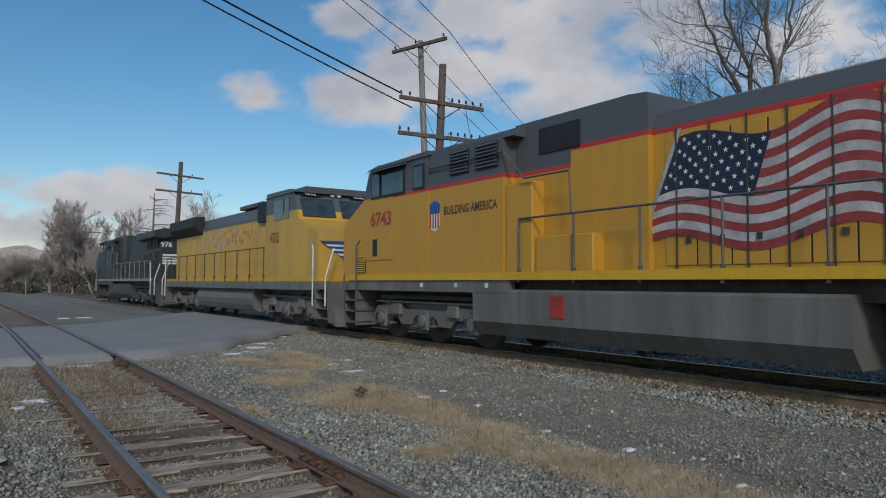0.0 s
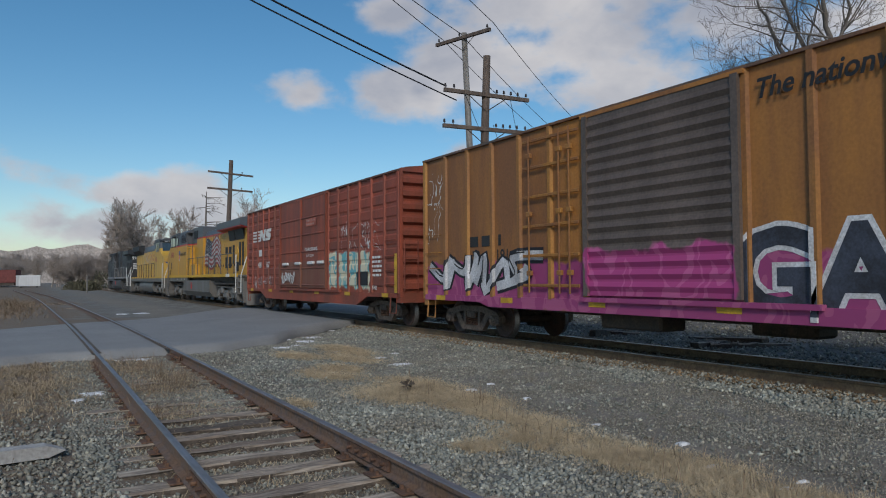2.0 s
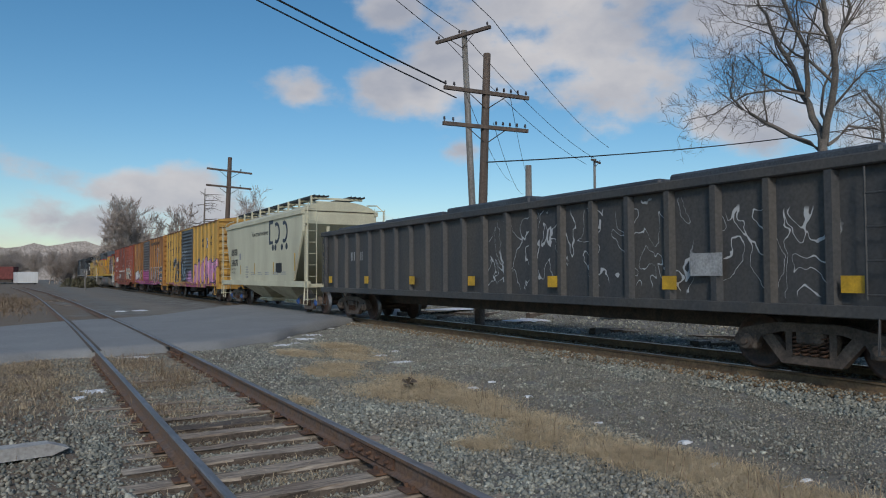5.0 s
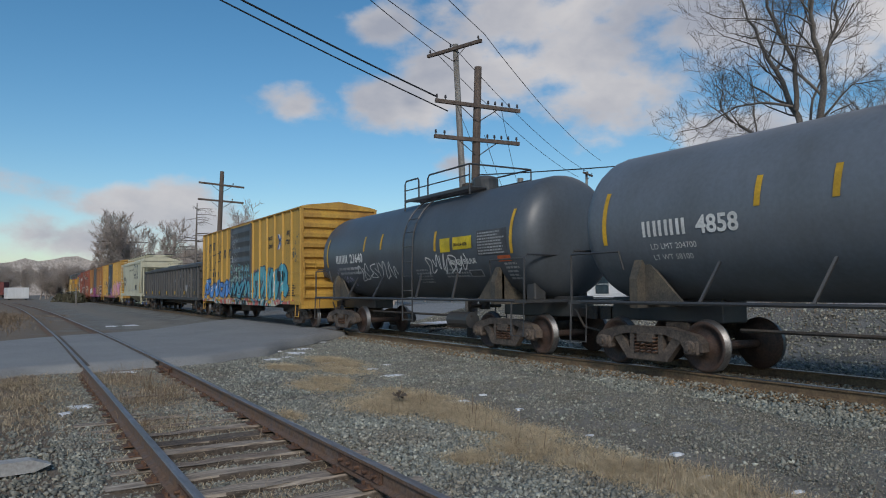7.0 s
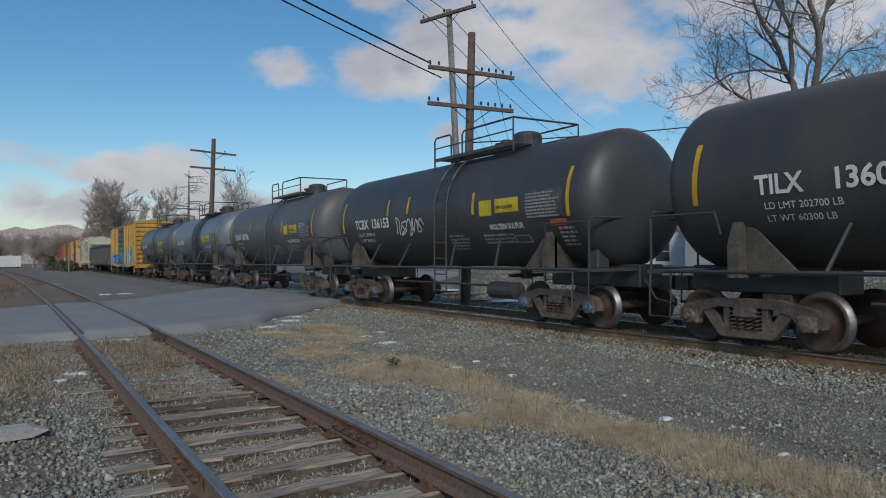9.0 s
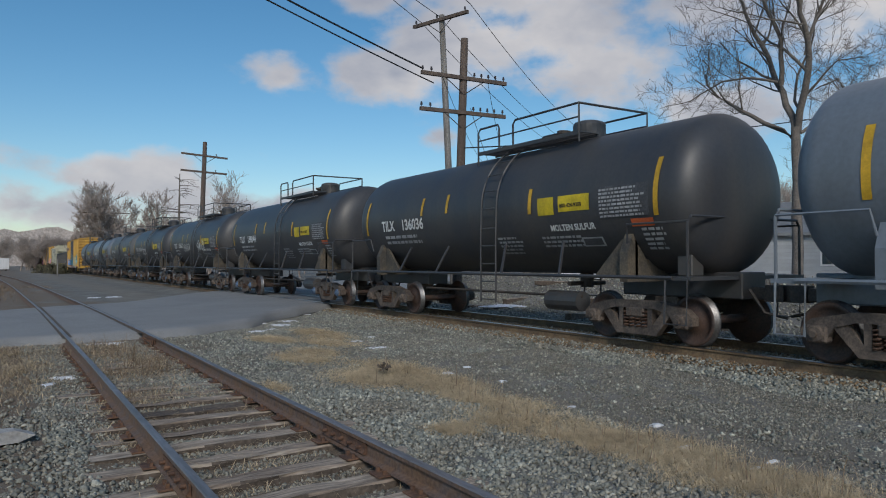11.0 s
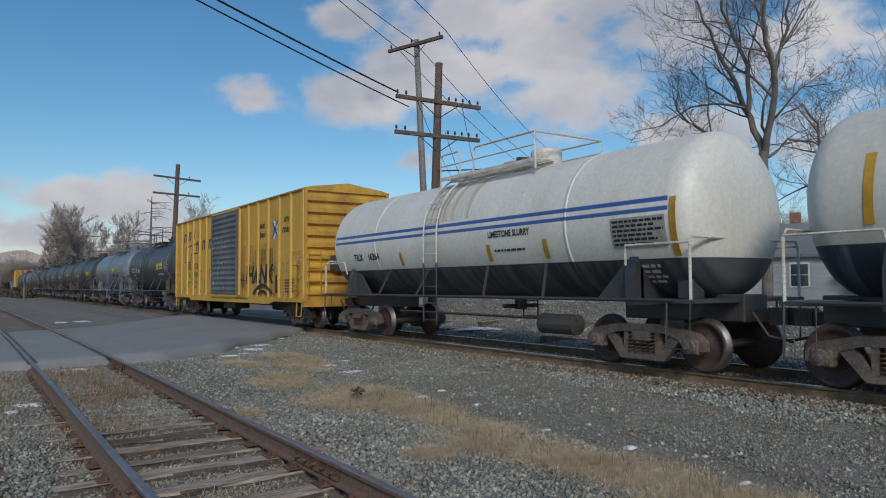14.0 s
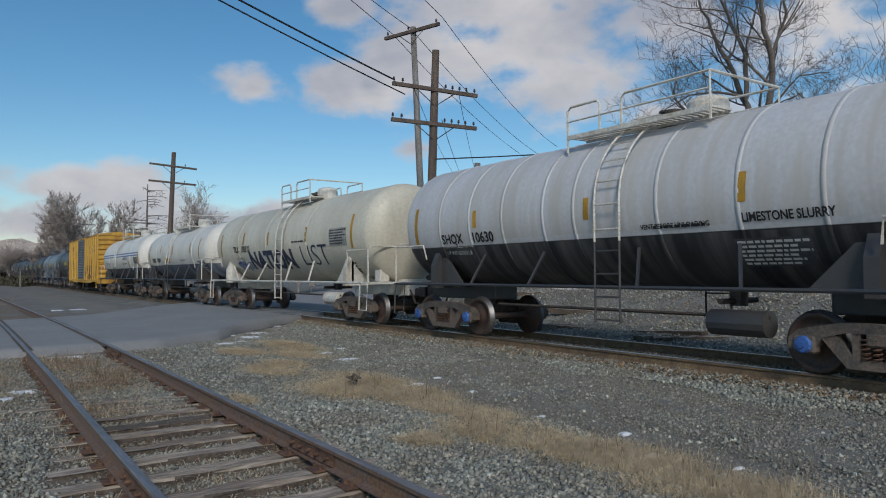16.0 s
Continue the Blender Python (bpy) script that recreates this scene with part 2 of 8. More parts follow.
def stone_mat(name, c, c2):
    m = mat(name, c, 0.92, 0, c2, 0.4, 1.0, 0.3, 25, 0.3)
    nt = m.node_tree
    N, L = nt.nodes.new, nt.links.new
    bs = nt.nodes["Principled BSDF"]
    ge, rp, mx = N("ShaderNodeNewGeometry"), N("ShaderNodeValToRGB"), N("ShaderNodeMix")
    el = rp.color_ramp.elements
    el[0].color, el[1].color, el[1].position = (0.55, 0.58, 0.58, 1), (1.0, 1.0, 0.97, 1), 0.5
    el.new(0.90).color = (1.35, 1.3, 1.22, 1)
    el.new(0.975).color = (2.0, 1.95, 1.85, 1)
    L(ge.outputs["Random Per Island"], rp.inputs["Fac"])
    mx.data_type, mx.blend_type = "RGBA", "MULTIPLY"
    mx.inputs["Factor"].default_value = 1
    L(bs.inputs["Base Color"].links[0].from_socket, mx.inputs["A"])
    L(rp.outputs["Color"], mx.inputs["B"])
    L(mx.outputs["Result"], bs.inputs["Base Color"])
    return m


STONE = stone_mat("ballast_stone", (0.262, 0.268, 0.238), (0.20, 0.178, 0.145))
STONE_FINE = stone_mat("fine_gravel", (0.235, 0.228, 0.198), (0.18, 0.16, 0.13))
STONE_RUST = stone_mat("rusty_ballast", (0.21, 0.145, 0.085), (0.15, 0.105, 0.065))


# ---- mesh helpers ----
def mesh_of(bm, name):
    me = bpy.data.meshes.new(name)
    bmesh.ops.recalc_face_normals(bm, faces=bm.faces)
    bm.to_mesh(me)
    bm.free()
    return me


def part(name, bm, material, parent=None, label="", smooth=False, at=(0, 0, 0)):
    me = bm if isinstance(bm, bpy.types.Mesh) else mesh_of(bm, name)
    if not me.materials:
        me.materials.append(material)
    ob = new(name, me)
    ob.location = at
    if smooth:
        me.shade_smooth()
    if parent is not None:
        ob.parent = parent
    return tagged(ob, label)


def B():
    return bmesh.new()


def box(bm, x0, x1, y0, y1, z0, z1, bev=0.0, m=None):
    vs = [bm.verts.new((x, y, z)) for x in (x0, x1) for y in (y0, y1) for z in (z0, z1)]
    fs = [bm.faces.new([vs[i] for i in f]) for f in ((0, 1, 3, 2), (4, 6, 7, 5), (0, 4, 5, 1), (2, 3, 7, 6), (0, 2, 6, 4), (1, 5, 7, 3))]
    if bev:
        es = list({e for f in fs for e in f.edges})
        bmesh.ops.bevel(bm, geom=es, offset=bev, segments=1, affect="EDGES", profile=0.5)
    if m is not None:
        bmesh.ops.transform(bm, matrix=m, verts=vs)
    return bm


def tube(bm, pts, r, n=6, r2=None, caps=True):
    """A round bar through the points."""
    pts = [Vector(p) for p in pts]
    rings = []
    for i, p in enumerate(pts):
        d = (pts[min(i + 1, len(pts) - 1)] - pts[max(i - 1, 0)]).normalized()
        u = d.orthogonal().normalized() if abs(d.z) > 0.9 else d.cross(Vector((0, 0, 1))).normalized()
        v = d.cross(u)
        rr = r if r2 is None else r + (r2 - r) * i / (len(pts) - 1)
        rings.append([bm.verts.new(p + rr * (math.cos(a) * u + math.sin(a) * v)) for a in [2 * math.pi * k / n for k in range(n)]])
    for a, b in zip(rings, rings[1:]):
        for k in range(n):
            bm.faces.new((a[k], a[(k + 1) % n], b[(k + 1) % n], b[k]))
    if caps:
        bm.faces.new(rings[0])
        bm.faces.new(rings[-1])
    return bm


def prism(bm, poly, axis, a, b):
    """A polygon drawn out from a to b along an axis; poly is in the other two axes, in order x, y, z."""
    def p3(u, v, w):
        return {"x": (w, u, v), "y": (u, w, v), "z": (u, v, w)}[axis]
    f0 = [bm.verts.new(p3(u, v, a)) for u, v in poly]
    f1 = [bm.verts.new(p3(u, v, b)) for u, v in poly]
    bm.faces.new(f0)
    bm.faces.new(f1[::-1])
    n = len(poly)
    for i in range(n):
        bm.faces.new((f0[i], f0[(i + 1) % n], f1[(i + 1) % n], f1[i]))
    return bm


def lathe(bm, prof, n=20, axis="x"):
    """A turned solid: prof is (along, radius)."""
    rings = []
    for s, r in prof:
        ring = []
        for k in range(n):
            a = 2 * math.pi * k / n
            c, d = r * math.cos(a), r * math.sin(a)
            ring.append(bm.verts.new({"x": (s, c, d), "y": (c, s, d), "z": (c, d, s)}[axis]))
        rings.append(ring)
    for a, b in zip(rings, rings[1:]):
        for k in range(n):
            bm.faces.new((a[k], a[(k + 1) % n], b[(k + 1) % n], b[k]))
    bm.faces.new(rings[0])
    bm.faces.new(rings[-1])
    return bm


def grid_mesh(name, verts, faces, smooth=True):
    me = bpy.data.meshes.new(name)
    me.from_pydata(verts, [], faces)
    if smooth:
        me.shade_smooth()
    return me


_texts = {}


def text_mesh(s, size, shear=0.0, bold=0.0):
    """Letters as a flat mesh in the yz plane that faces -x; it starts at y = 0 and reads towards -y."""
    key = (s, size, shear, bold)
    if key not in _texts:
        cu = bpy.data.curves.new("lettering", "FONT")
        cu.body, cu.size, cu.shear, cu.offset = s, size, shear, bold
        cu.resolution_u = 3
        ob = new("lettering", cu)
        me = bpy.data.meshes.new_from_object(ob.evaluated_get(bpy.context.evaluated_depsgraph_get()))
        bpy.data.objects.remove(ob)
        n = len(me.vertices)
        co = np.empty(n * 3, np.float32)
        me.vertices.foreach_get("co", co)
        co = co.reshape(n, 3)
        _texts[key] = (co.copy(), [tuple(p.vertices) for p in me.polygons])
        bpy.data.meshes.remove(me)
    return _texts[key]


def letters(parent, s, y, z, x, size, material, bold=0.0, shear=0.0, wrap=None, stretch=1.0, name="lettering"):
    """Lettering on the side that faces -x, or, with wrap = (radius, centre height), on a tank's round side."""
    co, fs = text_mesh(s, size, shear, bold)
    if wrap and size > 0.5:
        bm = B()
        ring = [bm.verts.new(tuple(map(float, q))) for q in co]
        for f in fs:
            bm.faces.new([ring[i] for i in f])
        for k in range(1, 12):
            bmesh.ops.bisect_plane(bm, geom=bm.verts[:] + bm.edges[:] + bm.faces[:], plane_co=(0, size * k / 13, 0), plane_no=(0, 1, 0))
        bm.verts.index_update()
        co, fs = [tuple(q.co) for q in bm.verts], [tuple(q.index for q in f.verts) for f in bm.faces]
        bm.free()
    vs = []
    for a, b, _ in co:
        zz = z + float(b)
        if wrap:
            r, zc = wrap
            h = (zz - zc) / r
            vs.append((-(r + 0.012) * math.cos(h), y - float(a) * stretch, zc + (r + 0.012) * math.sin(h)))
        else:
            vs.append((x - 0.005, y - float(a) * stretch, zz))
    me = grid_mesh(name, vs, fs, False)
    return part(name, me, material, parent)


def plate(parent, y0, y1, z0, z1, x, material, wrap=None, name="marking", tilt=0.0, thick=0.004):
    """A flat or wrapped marking on the side that faces -x."""
    n = 8 if wrap else 1
    vs, fs = [], []
    for i in range(n + 1):
        zz = z0 + (z1 - z0) * i / n
        dy = tilt * (zz - z0)
        if wrap:
            r, zc = wrap
            h = (zz - zc) / r
            px, pz = -(r + 0.010) * math.cos(h), zc + (r + 0.010) * math.sin(h)
        else:
            px, pz = x - thick, zz
        vs += [(px, y0 + dy, pz), (px, y1 + dy, pz)]
    for i in range(n):
        fs.append((2 * i, 2 * i + 1, 2 * i + 3, 2 * i + 2))
    return part(name, grid_mesh(name, vs, fs, False), material, parent)


def four_blocks(parent, y, z, size, material, wrap, x=0.0):
    """An owner's mark as four pairs of upright bars."""
    for k in range(4):
        yy = y - k * size * .64
        for d in (0, .30):
            plate(parent, yy - size * (d + .17), yy - size * d, z, z + size * .70, x, material, wrap)


def bars(parent, y, z, x, w, h, rows, material, wrap=None, seed=1):
    """Small print that cannot be read, as plain bars."""
    rnd = random.Random(seed)
    bm = B()
    for k in range(rows):
        zz = z - k * h * 1.9
        yy = y
        end = y - w * rnd.uniform(0.72, 1.0)
        while yy > end:
            ww = rnd.uniform(1.2, 3.6) * h
            q = []
            for a, b in ((yy, zz), (max(yy - ww, end), zz), (max(yy - ww, end), zz + h), (yy, zz + h)):
                if wrap:
                    r, zc = wrap
                    t = (b - zc) / r
                    q.append(bm.verts.new((-(r + 0.011) * math.cos(t), a, zc + (r + 0.011) * math.sin(t))))
                else:
                    q.append(bm.verts.new((x - 0.005, a, b)))
            bm.faces.new(q)
            yy -= ww + h * 0.6
    return part("lettering", bm, material, parent)


def empty(name, at, label, category, group="", kind=""):
    ob = new(name)
    ob.matrix_basis = at
    ob.empty_display_size = 0.3
    return tagged(ob, label, category, group, kind)


TRACK_X = 10.41


# ---- ground ----
SIDE_X = 1.92
RNG = np.random.default_rng(7)


def ground_z(x, y):
    x, y = np.asarray(x, float), np.asarray(y, float)
    z = -0.27 + 0.0 * x
    z = z - 0.09 * np.exp(-((x - SIDE_X) / 1.2) ** 4) * np.clip((17 - y) / 2, 0.25, 1) * np.clip((12.5 - y) / 5, 0.35, 1)
    z = z + 0.085 * np.clip((x - 8.3) / 0.9, 0, 1) * np.clip((12.6 - x) / 0.9, 0, 1)
    z = z - 0.10 * np.clip((x - 13.5) / 3.0, 0, 1)
    z = z + 1.15 * np.exp(-((x - 19.0) / 3.3) ** 2) * np.clip((31 - y) / 4, 0, 1) * (1 + 0.12 * np.sin(y * 0.9) * np.sin(x + y * 0.37))
    z = z + 0.018 * np.sin(x * 2.3 + 0.7 * np.sin(y * 1.1)) * np.sin(y * 1.7) * (np.abs(x) < 9) + 0.05 * np.sin(x * 0.21 + 1) * np.sin(y * 0.17) * np.clip(np.abs(y - 5) / 60, 0, 1)
    return z


def build_ground():
    def axis(lo, hi, fine):
        a = np.arange(lo, hi, fine)
        out = np.geomspace(1, 2600, 26) - 1
        return np.concatenate([(lo - out[1:])[::-1], a, hi + out])
    xs, ys = axis(-6, 20, 0.22), axis(-4, 34, 0.28)
    X, Y = np.meshgrid(xs, ys, indexing="ij")
    Z = ground_z(X, Y) + RNG.normal(0, 0.006, X.shape) * ((np.abs(X) < 22) & (np.abs(Y) < 40))
    n, m = X.shape
    idx = np.arange(n * m).reshape(n, m)
    faces = np.stack([idx[:-1, :-1], idx[1:, :-1], idx[1:, 1:], idx[:-1, 1:]], -1).reshape(-1, 4)
    me = grid_mesh("ground", np.stack([X, Y, Z], -1).reshape(-1, 3).tolist(), faces.tolist())
    g = part("ground", me, ground_mat())
    tagged(g, "grey crushed stone ground with dirt and dry grass", "ground", kind="structure")


def ground_mat():
    m = mat("ground_gravel", (0.215, 0.21, 0.192), 0.95, 0, (0.13, 0.12, 0.105), 0.5, 0.8, 0.45, 45, 0.9)
    nt = m.node_tree
    N, L = nt.nodes.new, nt.links.new
    bs = nt.nodes["Principled BSDF"]
    base = bs.inputs["Base Color"].links[0].from_socket
    tc, sep, nz = N("ShaderNodeTexCoord"), N("ShaderNodeSeparateXYZ"), N("ShaderNodeTexNoise")
    nz.inputs["Scale"].default_value, nz.inputs["Detail"].default_value = 0.35, 6
    L(tc.outputs["Object"], sep.inputs[0])
    L(tc.outputs["Object"], nz.inputs["Vector"])
    a, b = N("ShaderNodeMath"), N("ShaderNodeMath")
    a.operation, a.inputs[1].default_value, a.inputs[2].default_value = "MULTIPLY_ADD", -0.09, 0.62
    L(sep.outputs["X"], a.inputs[0])
    b.operation = "ADD"
    L(a.outputs[0], b.inputs[0])
    L(nz.outputs["Fac"], b.inputs[1])
    r = N("ShaderNodeMapRange")
    r.inputs["From Min"].default_value, r.inputs["From Max"].default_value = 0.72, 1.0
    r.inputs["To Max"].default_value = 0.85
    L(b.outputs[0], r.inputs["Value"])
    mx = N("ShaderNodeMix")
    mx.data_type = "RGBA"
    L(r.outputs[0], mx.inputs["Factor"])
    L(base, mx.inputs["A"])
    mx.inputs["B"].default_value = (0.17, 0.125, 0.085, 1)
    # trodden brown dirt along the grass strip
    u, v = N("ShaderNodeMath"), N("ShaderNodeMath")
    u.operation, u.inputs[1].default_value = "SUBTRACT", 5.7
    L(sep.outputs["X"], u.inputs[0])
    v.operation = "ABSOLUTE"
    L(u.outputs[0], v.inputs[0])
    w = N("ShaderNodeMath")
    w.operation, w.inputs[1].default_value = "MULTIPLY_ADD", -0.30
    L(v.outputs[0], w.inputs[0])
    L(nz.outputs["Fac"], w.inputs[2])
    r2 = N("ShaderNodeMapRange")
    r2.inputs["From Min"].default_value, r2.inputs["From Max"].default_value, r2.inputs["To Max"].default_value = 0.02, 0.35, 0.5
    L(w.outputs[0], r2.inputs["Value"])
    mx2 = N("ShaderNodeMix")
    mx2.data_type = "RGBA"
    L(r2.outputs[0], mx2.inputs["Factor"])
    L(mx.outputs["Result"], mx2.inputs["A"])
    mx2.inputs["B"].default_value = (0.215, 0.185, 0.145, 1)
    L(mx2.outputs["Result"], bs.inputs["Base Color"])
    return m


NEAR_EDGE = ((-60, -4.0), (-12, 12.6), (-3, 15.8), (0.3, 16.5), (1.45, 16.5), (3.0, 16.6), (4.0, 16.8), (5.5, 17.9), (6.9, 19.9), (9.2, 22.0), (10.3, 23.0), (14, 26.4), (40, 52))
FAR_EDGE = ((-60, 0.0), (-12, 18), (-3, 24.0), (0.4, 27.8), (1.5, 28.8), (4.0, 30.2), (7.0, 34.0), (10.3, 37.6), (14, 42), (40, 76))


def edge_y(edge, x):
    return np.interp(x, [p[0] for p in edge], [p[1] for p in edge])


def build_road():
    xs = np.concatenate([np.linspace(-60, -8, 14), np.linspace(-7, 16, 70), np.linspace(18, 40, 10)])
    vs, fs = [], []
    K = 24
    for i, x in enumerate(xs):
        a, b = float(edge_y(NEAR_EDGE, x)), float(edge_y(FAR_EDGE, x))
        z = -0.128 + 0.108 * min(1, max(0, (x - 5) / 3.5)) - 0.16 * min(1, max(0, (x - 13) / 6))
        for k in range(K + 1):
            s = k / K
            e = 0.0 if 0 < k < K else -0.2
            w = 0.10 * math.sin(x * 3.1) + 0.07 * math.sin(x * 7.7 + 1) if k in (0, 1) else 0
            if k == 1:
                s = 0.006
            vs.append((float(x), a + (b - a) * s + w, z + e + 0.015 * math.sin(3.1 * s)))
    for i in range(len(xs) - 1):
        for k in range(K):
            p = i * (K + 1) + k
            fs.append((p, p + K + 1, p + K + 2, p + 1))
    r = part("road", grid_mesh("road", vs, fs), ASPHALT)
    tagged(r, "worn grey asphalt level crossing over both tracks", "road", kind="structure")
    # dark grooves for the wheel flanges beside the siding rails
    for s in (-1, 1):
        x = SIDE_X + side_bend(22) + s * 0.7525
        for u0, u1 in ((-0.115, -0.04), (0.04, 0.085)):
            u0, u1 = (u0, u1) if s > 0 else (-u1, -u0)
            bm = B()
            a, b = float(edge_y(NEAR_EDGE, x)) - .05, float(edge_y(FAR_EDGE, x)) + .05
            n = 14
            q = [[bm.verts.new((x + u, a + (b - a) * k / n, -0.128 + 0.004 + 0.015 * math.sin(3.1 * k / n))) for u in (u0, u1)] for k in range(n + 1)]
            for k in range(n):
                bm.faces.new((q[k][0], q[k][1], q[k + 1][1], q[k + 1][0]))
            part("flangeway", bm, TIE_DK, r)


# ---- tracks ----
RAIL_PROF = ((-0.07, -0.17), (-0.07, -0.158), (-0.012, -0.138), (-0.009, -0.05), (-0.035, -0.038), (-0.037, -0.008), (-0.030, 0.0), (0.030, 0.0),
             (0.037, -0.008), (0.035, -0.038), (0.009, -0.05), (0.012, -0.138), (0.07, -0.158), (0.07, -0.17))


def rail(name, parent, x, z, ys, bend=None, top_mat=None):
    n = len(RAIL_PROF)
    vs = [(x + (bend(y) if bend else 0) + u, y, z + v) for y in ys for u, v in RAIL_PROF]
    fs, top = [], []
    for i in range(len(ys) - 1):
        for k in range(n):
            fs.append((i * n + k, i * n + (k + 1) % n, (i + 1) * n + (k + 1) % n, (i + 1) * n + k))
            top.append(1 if k in (5, 6, 7) else 0)
    me = grid_mesh(name, vs, fs, False)
    me.materials.append(RAIL_SIDE_MAIN if top_mat else RAIL_SIDE)
    me.materials.append(top_mat or RAIL_TOP)
    me.polygons.foreach_set("material_index", top)
    return part(name, me, None, parent)


def side_bend(y):
    """The siding's slight sway, then its long curve away to the left."""
    return float(np.interp(y, (4, 8, 12, 18, 24, 30, 36, 50, 62, 80, 130), (0, .02, .05, .07, .07, .02, -.05, -.20, -.42, -.9, -3.2)))


def build_tracks():
    zs = -0.09
    side = empty("siding_track", pose(0, 0, 0), "old siding track with rusty rails and weathered ties", "railway track", kind="structure")
    ys = [-6 + i for i in range(64)] + [60 + 5 * i for i in range(14)]
    for s in (-1, 1):
        rail("rail", side, SIDE_X + s * 0.7525, zs, ys, side_bend)
    rnd = random.Random(3)
    for v in range(6):
        bm = B()
        box(bm, -1.27, 1.27, -0.115, 0.115, -0.17, 0, 0.012)
        bmesh.ops.subdivide_edges(bm, edges=[e for e in bm.edges if abs(e.verts[0].co.x - e.verts[1].co.x) > 1], cuts=7)
        for q in bm.verts:
            q.co += Vector((rnd.uniform(-.02, .02) if abs(q.co.x) > 1.2 else 0, rnd.uniform(-.020, .020), rnd.uniform(-.016, .006)))
        me = mesh_of(bm, "tie")
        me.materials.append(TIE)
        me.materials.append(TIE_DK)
        # weathered pale tops; dark sides hold both old creosote and painted-in side shade
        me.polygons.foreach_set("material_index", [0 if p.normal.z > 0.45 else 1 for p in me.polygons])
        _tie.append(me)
    tie_y = [5.02 - .56 * k for k in range(17, 0, -1)] + [5.02, 5.60, 6.26, 6.82, 7.42, 7.98, 8.48] + [9.03 + .56 * k for k in range(13)]
    for y in tie_y:
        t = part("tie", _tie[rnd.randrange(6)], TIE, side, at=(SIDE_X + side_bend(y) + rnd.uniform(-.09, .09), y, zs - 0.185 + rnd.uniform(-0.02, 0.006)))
        t.rotation_euler = (rnd.uniform(-.03, .03), rnd.uniform(-.006, .006), rnd.uniform(-.035, .035))
    for y in (46.5, 55.0, 57.5):
        t = part("tie", _tie[rnd.randrange(6)], TIE, side, at=(SIDE_X + rnd.uniform(-.09, .09), y, zs - 0.15))
    # tie plates with spikes, and joint bars
    bm = B()
    box(bm, -0.17, 0.17, -0.09, 0.09, -0.004, 0.012, 0.003)
    for px, py in ((-0.1, -0.05), (0.1, 0.05), (-0.1, 0.06)):
        box(bm, px - .014, px + .014, py - .014, py + .014, 0.01, 0.045)
    tp = mesh_of(bm, "tie_plate")
    tp.materials.append(RUST)
    for y in tie_y:
        for s in (-1, 1):
            part("tie_plate", tp, RUST, side, at=(SIDE_X + side_bend(y) + s * 0.7525, y, zs - 0.183))
    for yj, s in ((5.9, 1), (5.6, -1), (15.5, 1)):
        bm = B()
        for d in (-1, 1):
            prism(bm, [(d * 0.012, -0.145), (d * 0.05, -0.13), (d * 0.03, -0.10), (d * 0.028, -0.065), (d * 0.034, -0.042), (d * 0.011, -0.05)], "y", -0.45, 0.45)
            for k in (-0.36, -0.18, 0.0, 0.18, 0.36):
                tube(bm, [(d * 0.03, k, -0.085), (d * 0.075, k, -0.085)], 0.018)
        part("joint_bar", bm, RUST, side, at=(SIDE_X + s * 0.7525, yj, zs))
    main = empty("main_track", pose(0, 0, 0), "main line track with heavy rails on dark ties", "railway track", kind="structure")
    ysm = [-40 + 4 * i for i in range(30)] + [80 + 20 * i for i in range(16)]
    for s in (-1, 1):
        rail("rail", main, TRACK_X + s * 0.7525, 0, ysm, None, RAIL_TOP_MAIN)
    bm = B()
    box(bm, -1.3, 1.3, -0.115, 0.115, -0.19, 0, 0.01)
    mt = mesh_of(bm, "tie")
    mt.materials.append(TIE_DK)
    tpm = tp.copy()
    for k in range(76):
        y = -4 + 0.52 * k
        if not 22.4 < y < 38.2:
            t = part("tie", mt, TIE_DK, main, at=(TRACK_X + rnd.uniform(-.05, .05), y, -0.185))
            t.rotation_euler = (0, 0, rnd.uniform(-.02, .02))
            for s in (-1, 1):
                part("tie_plate", tpm, RUST, main, at=(TRACK_X + s * 0.7525, y, -0.185))


_tie = []


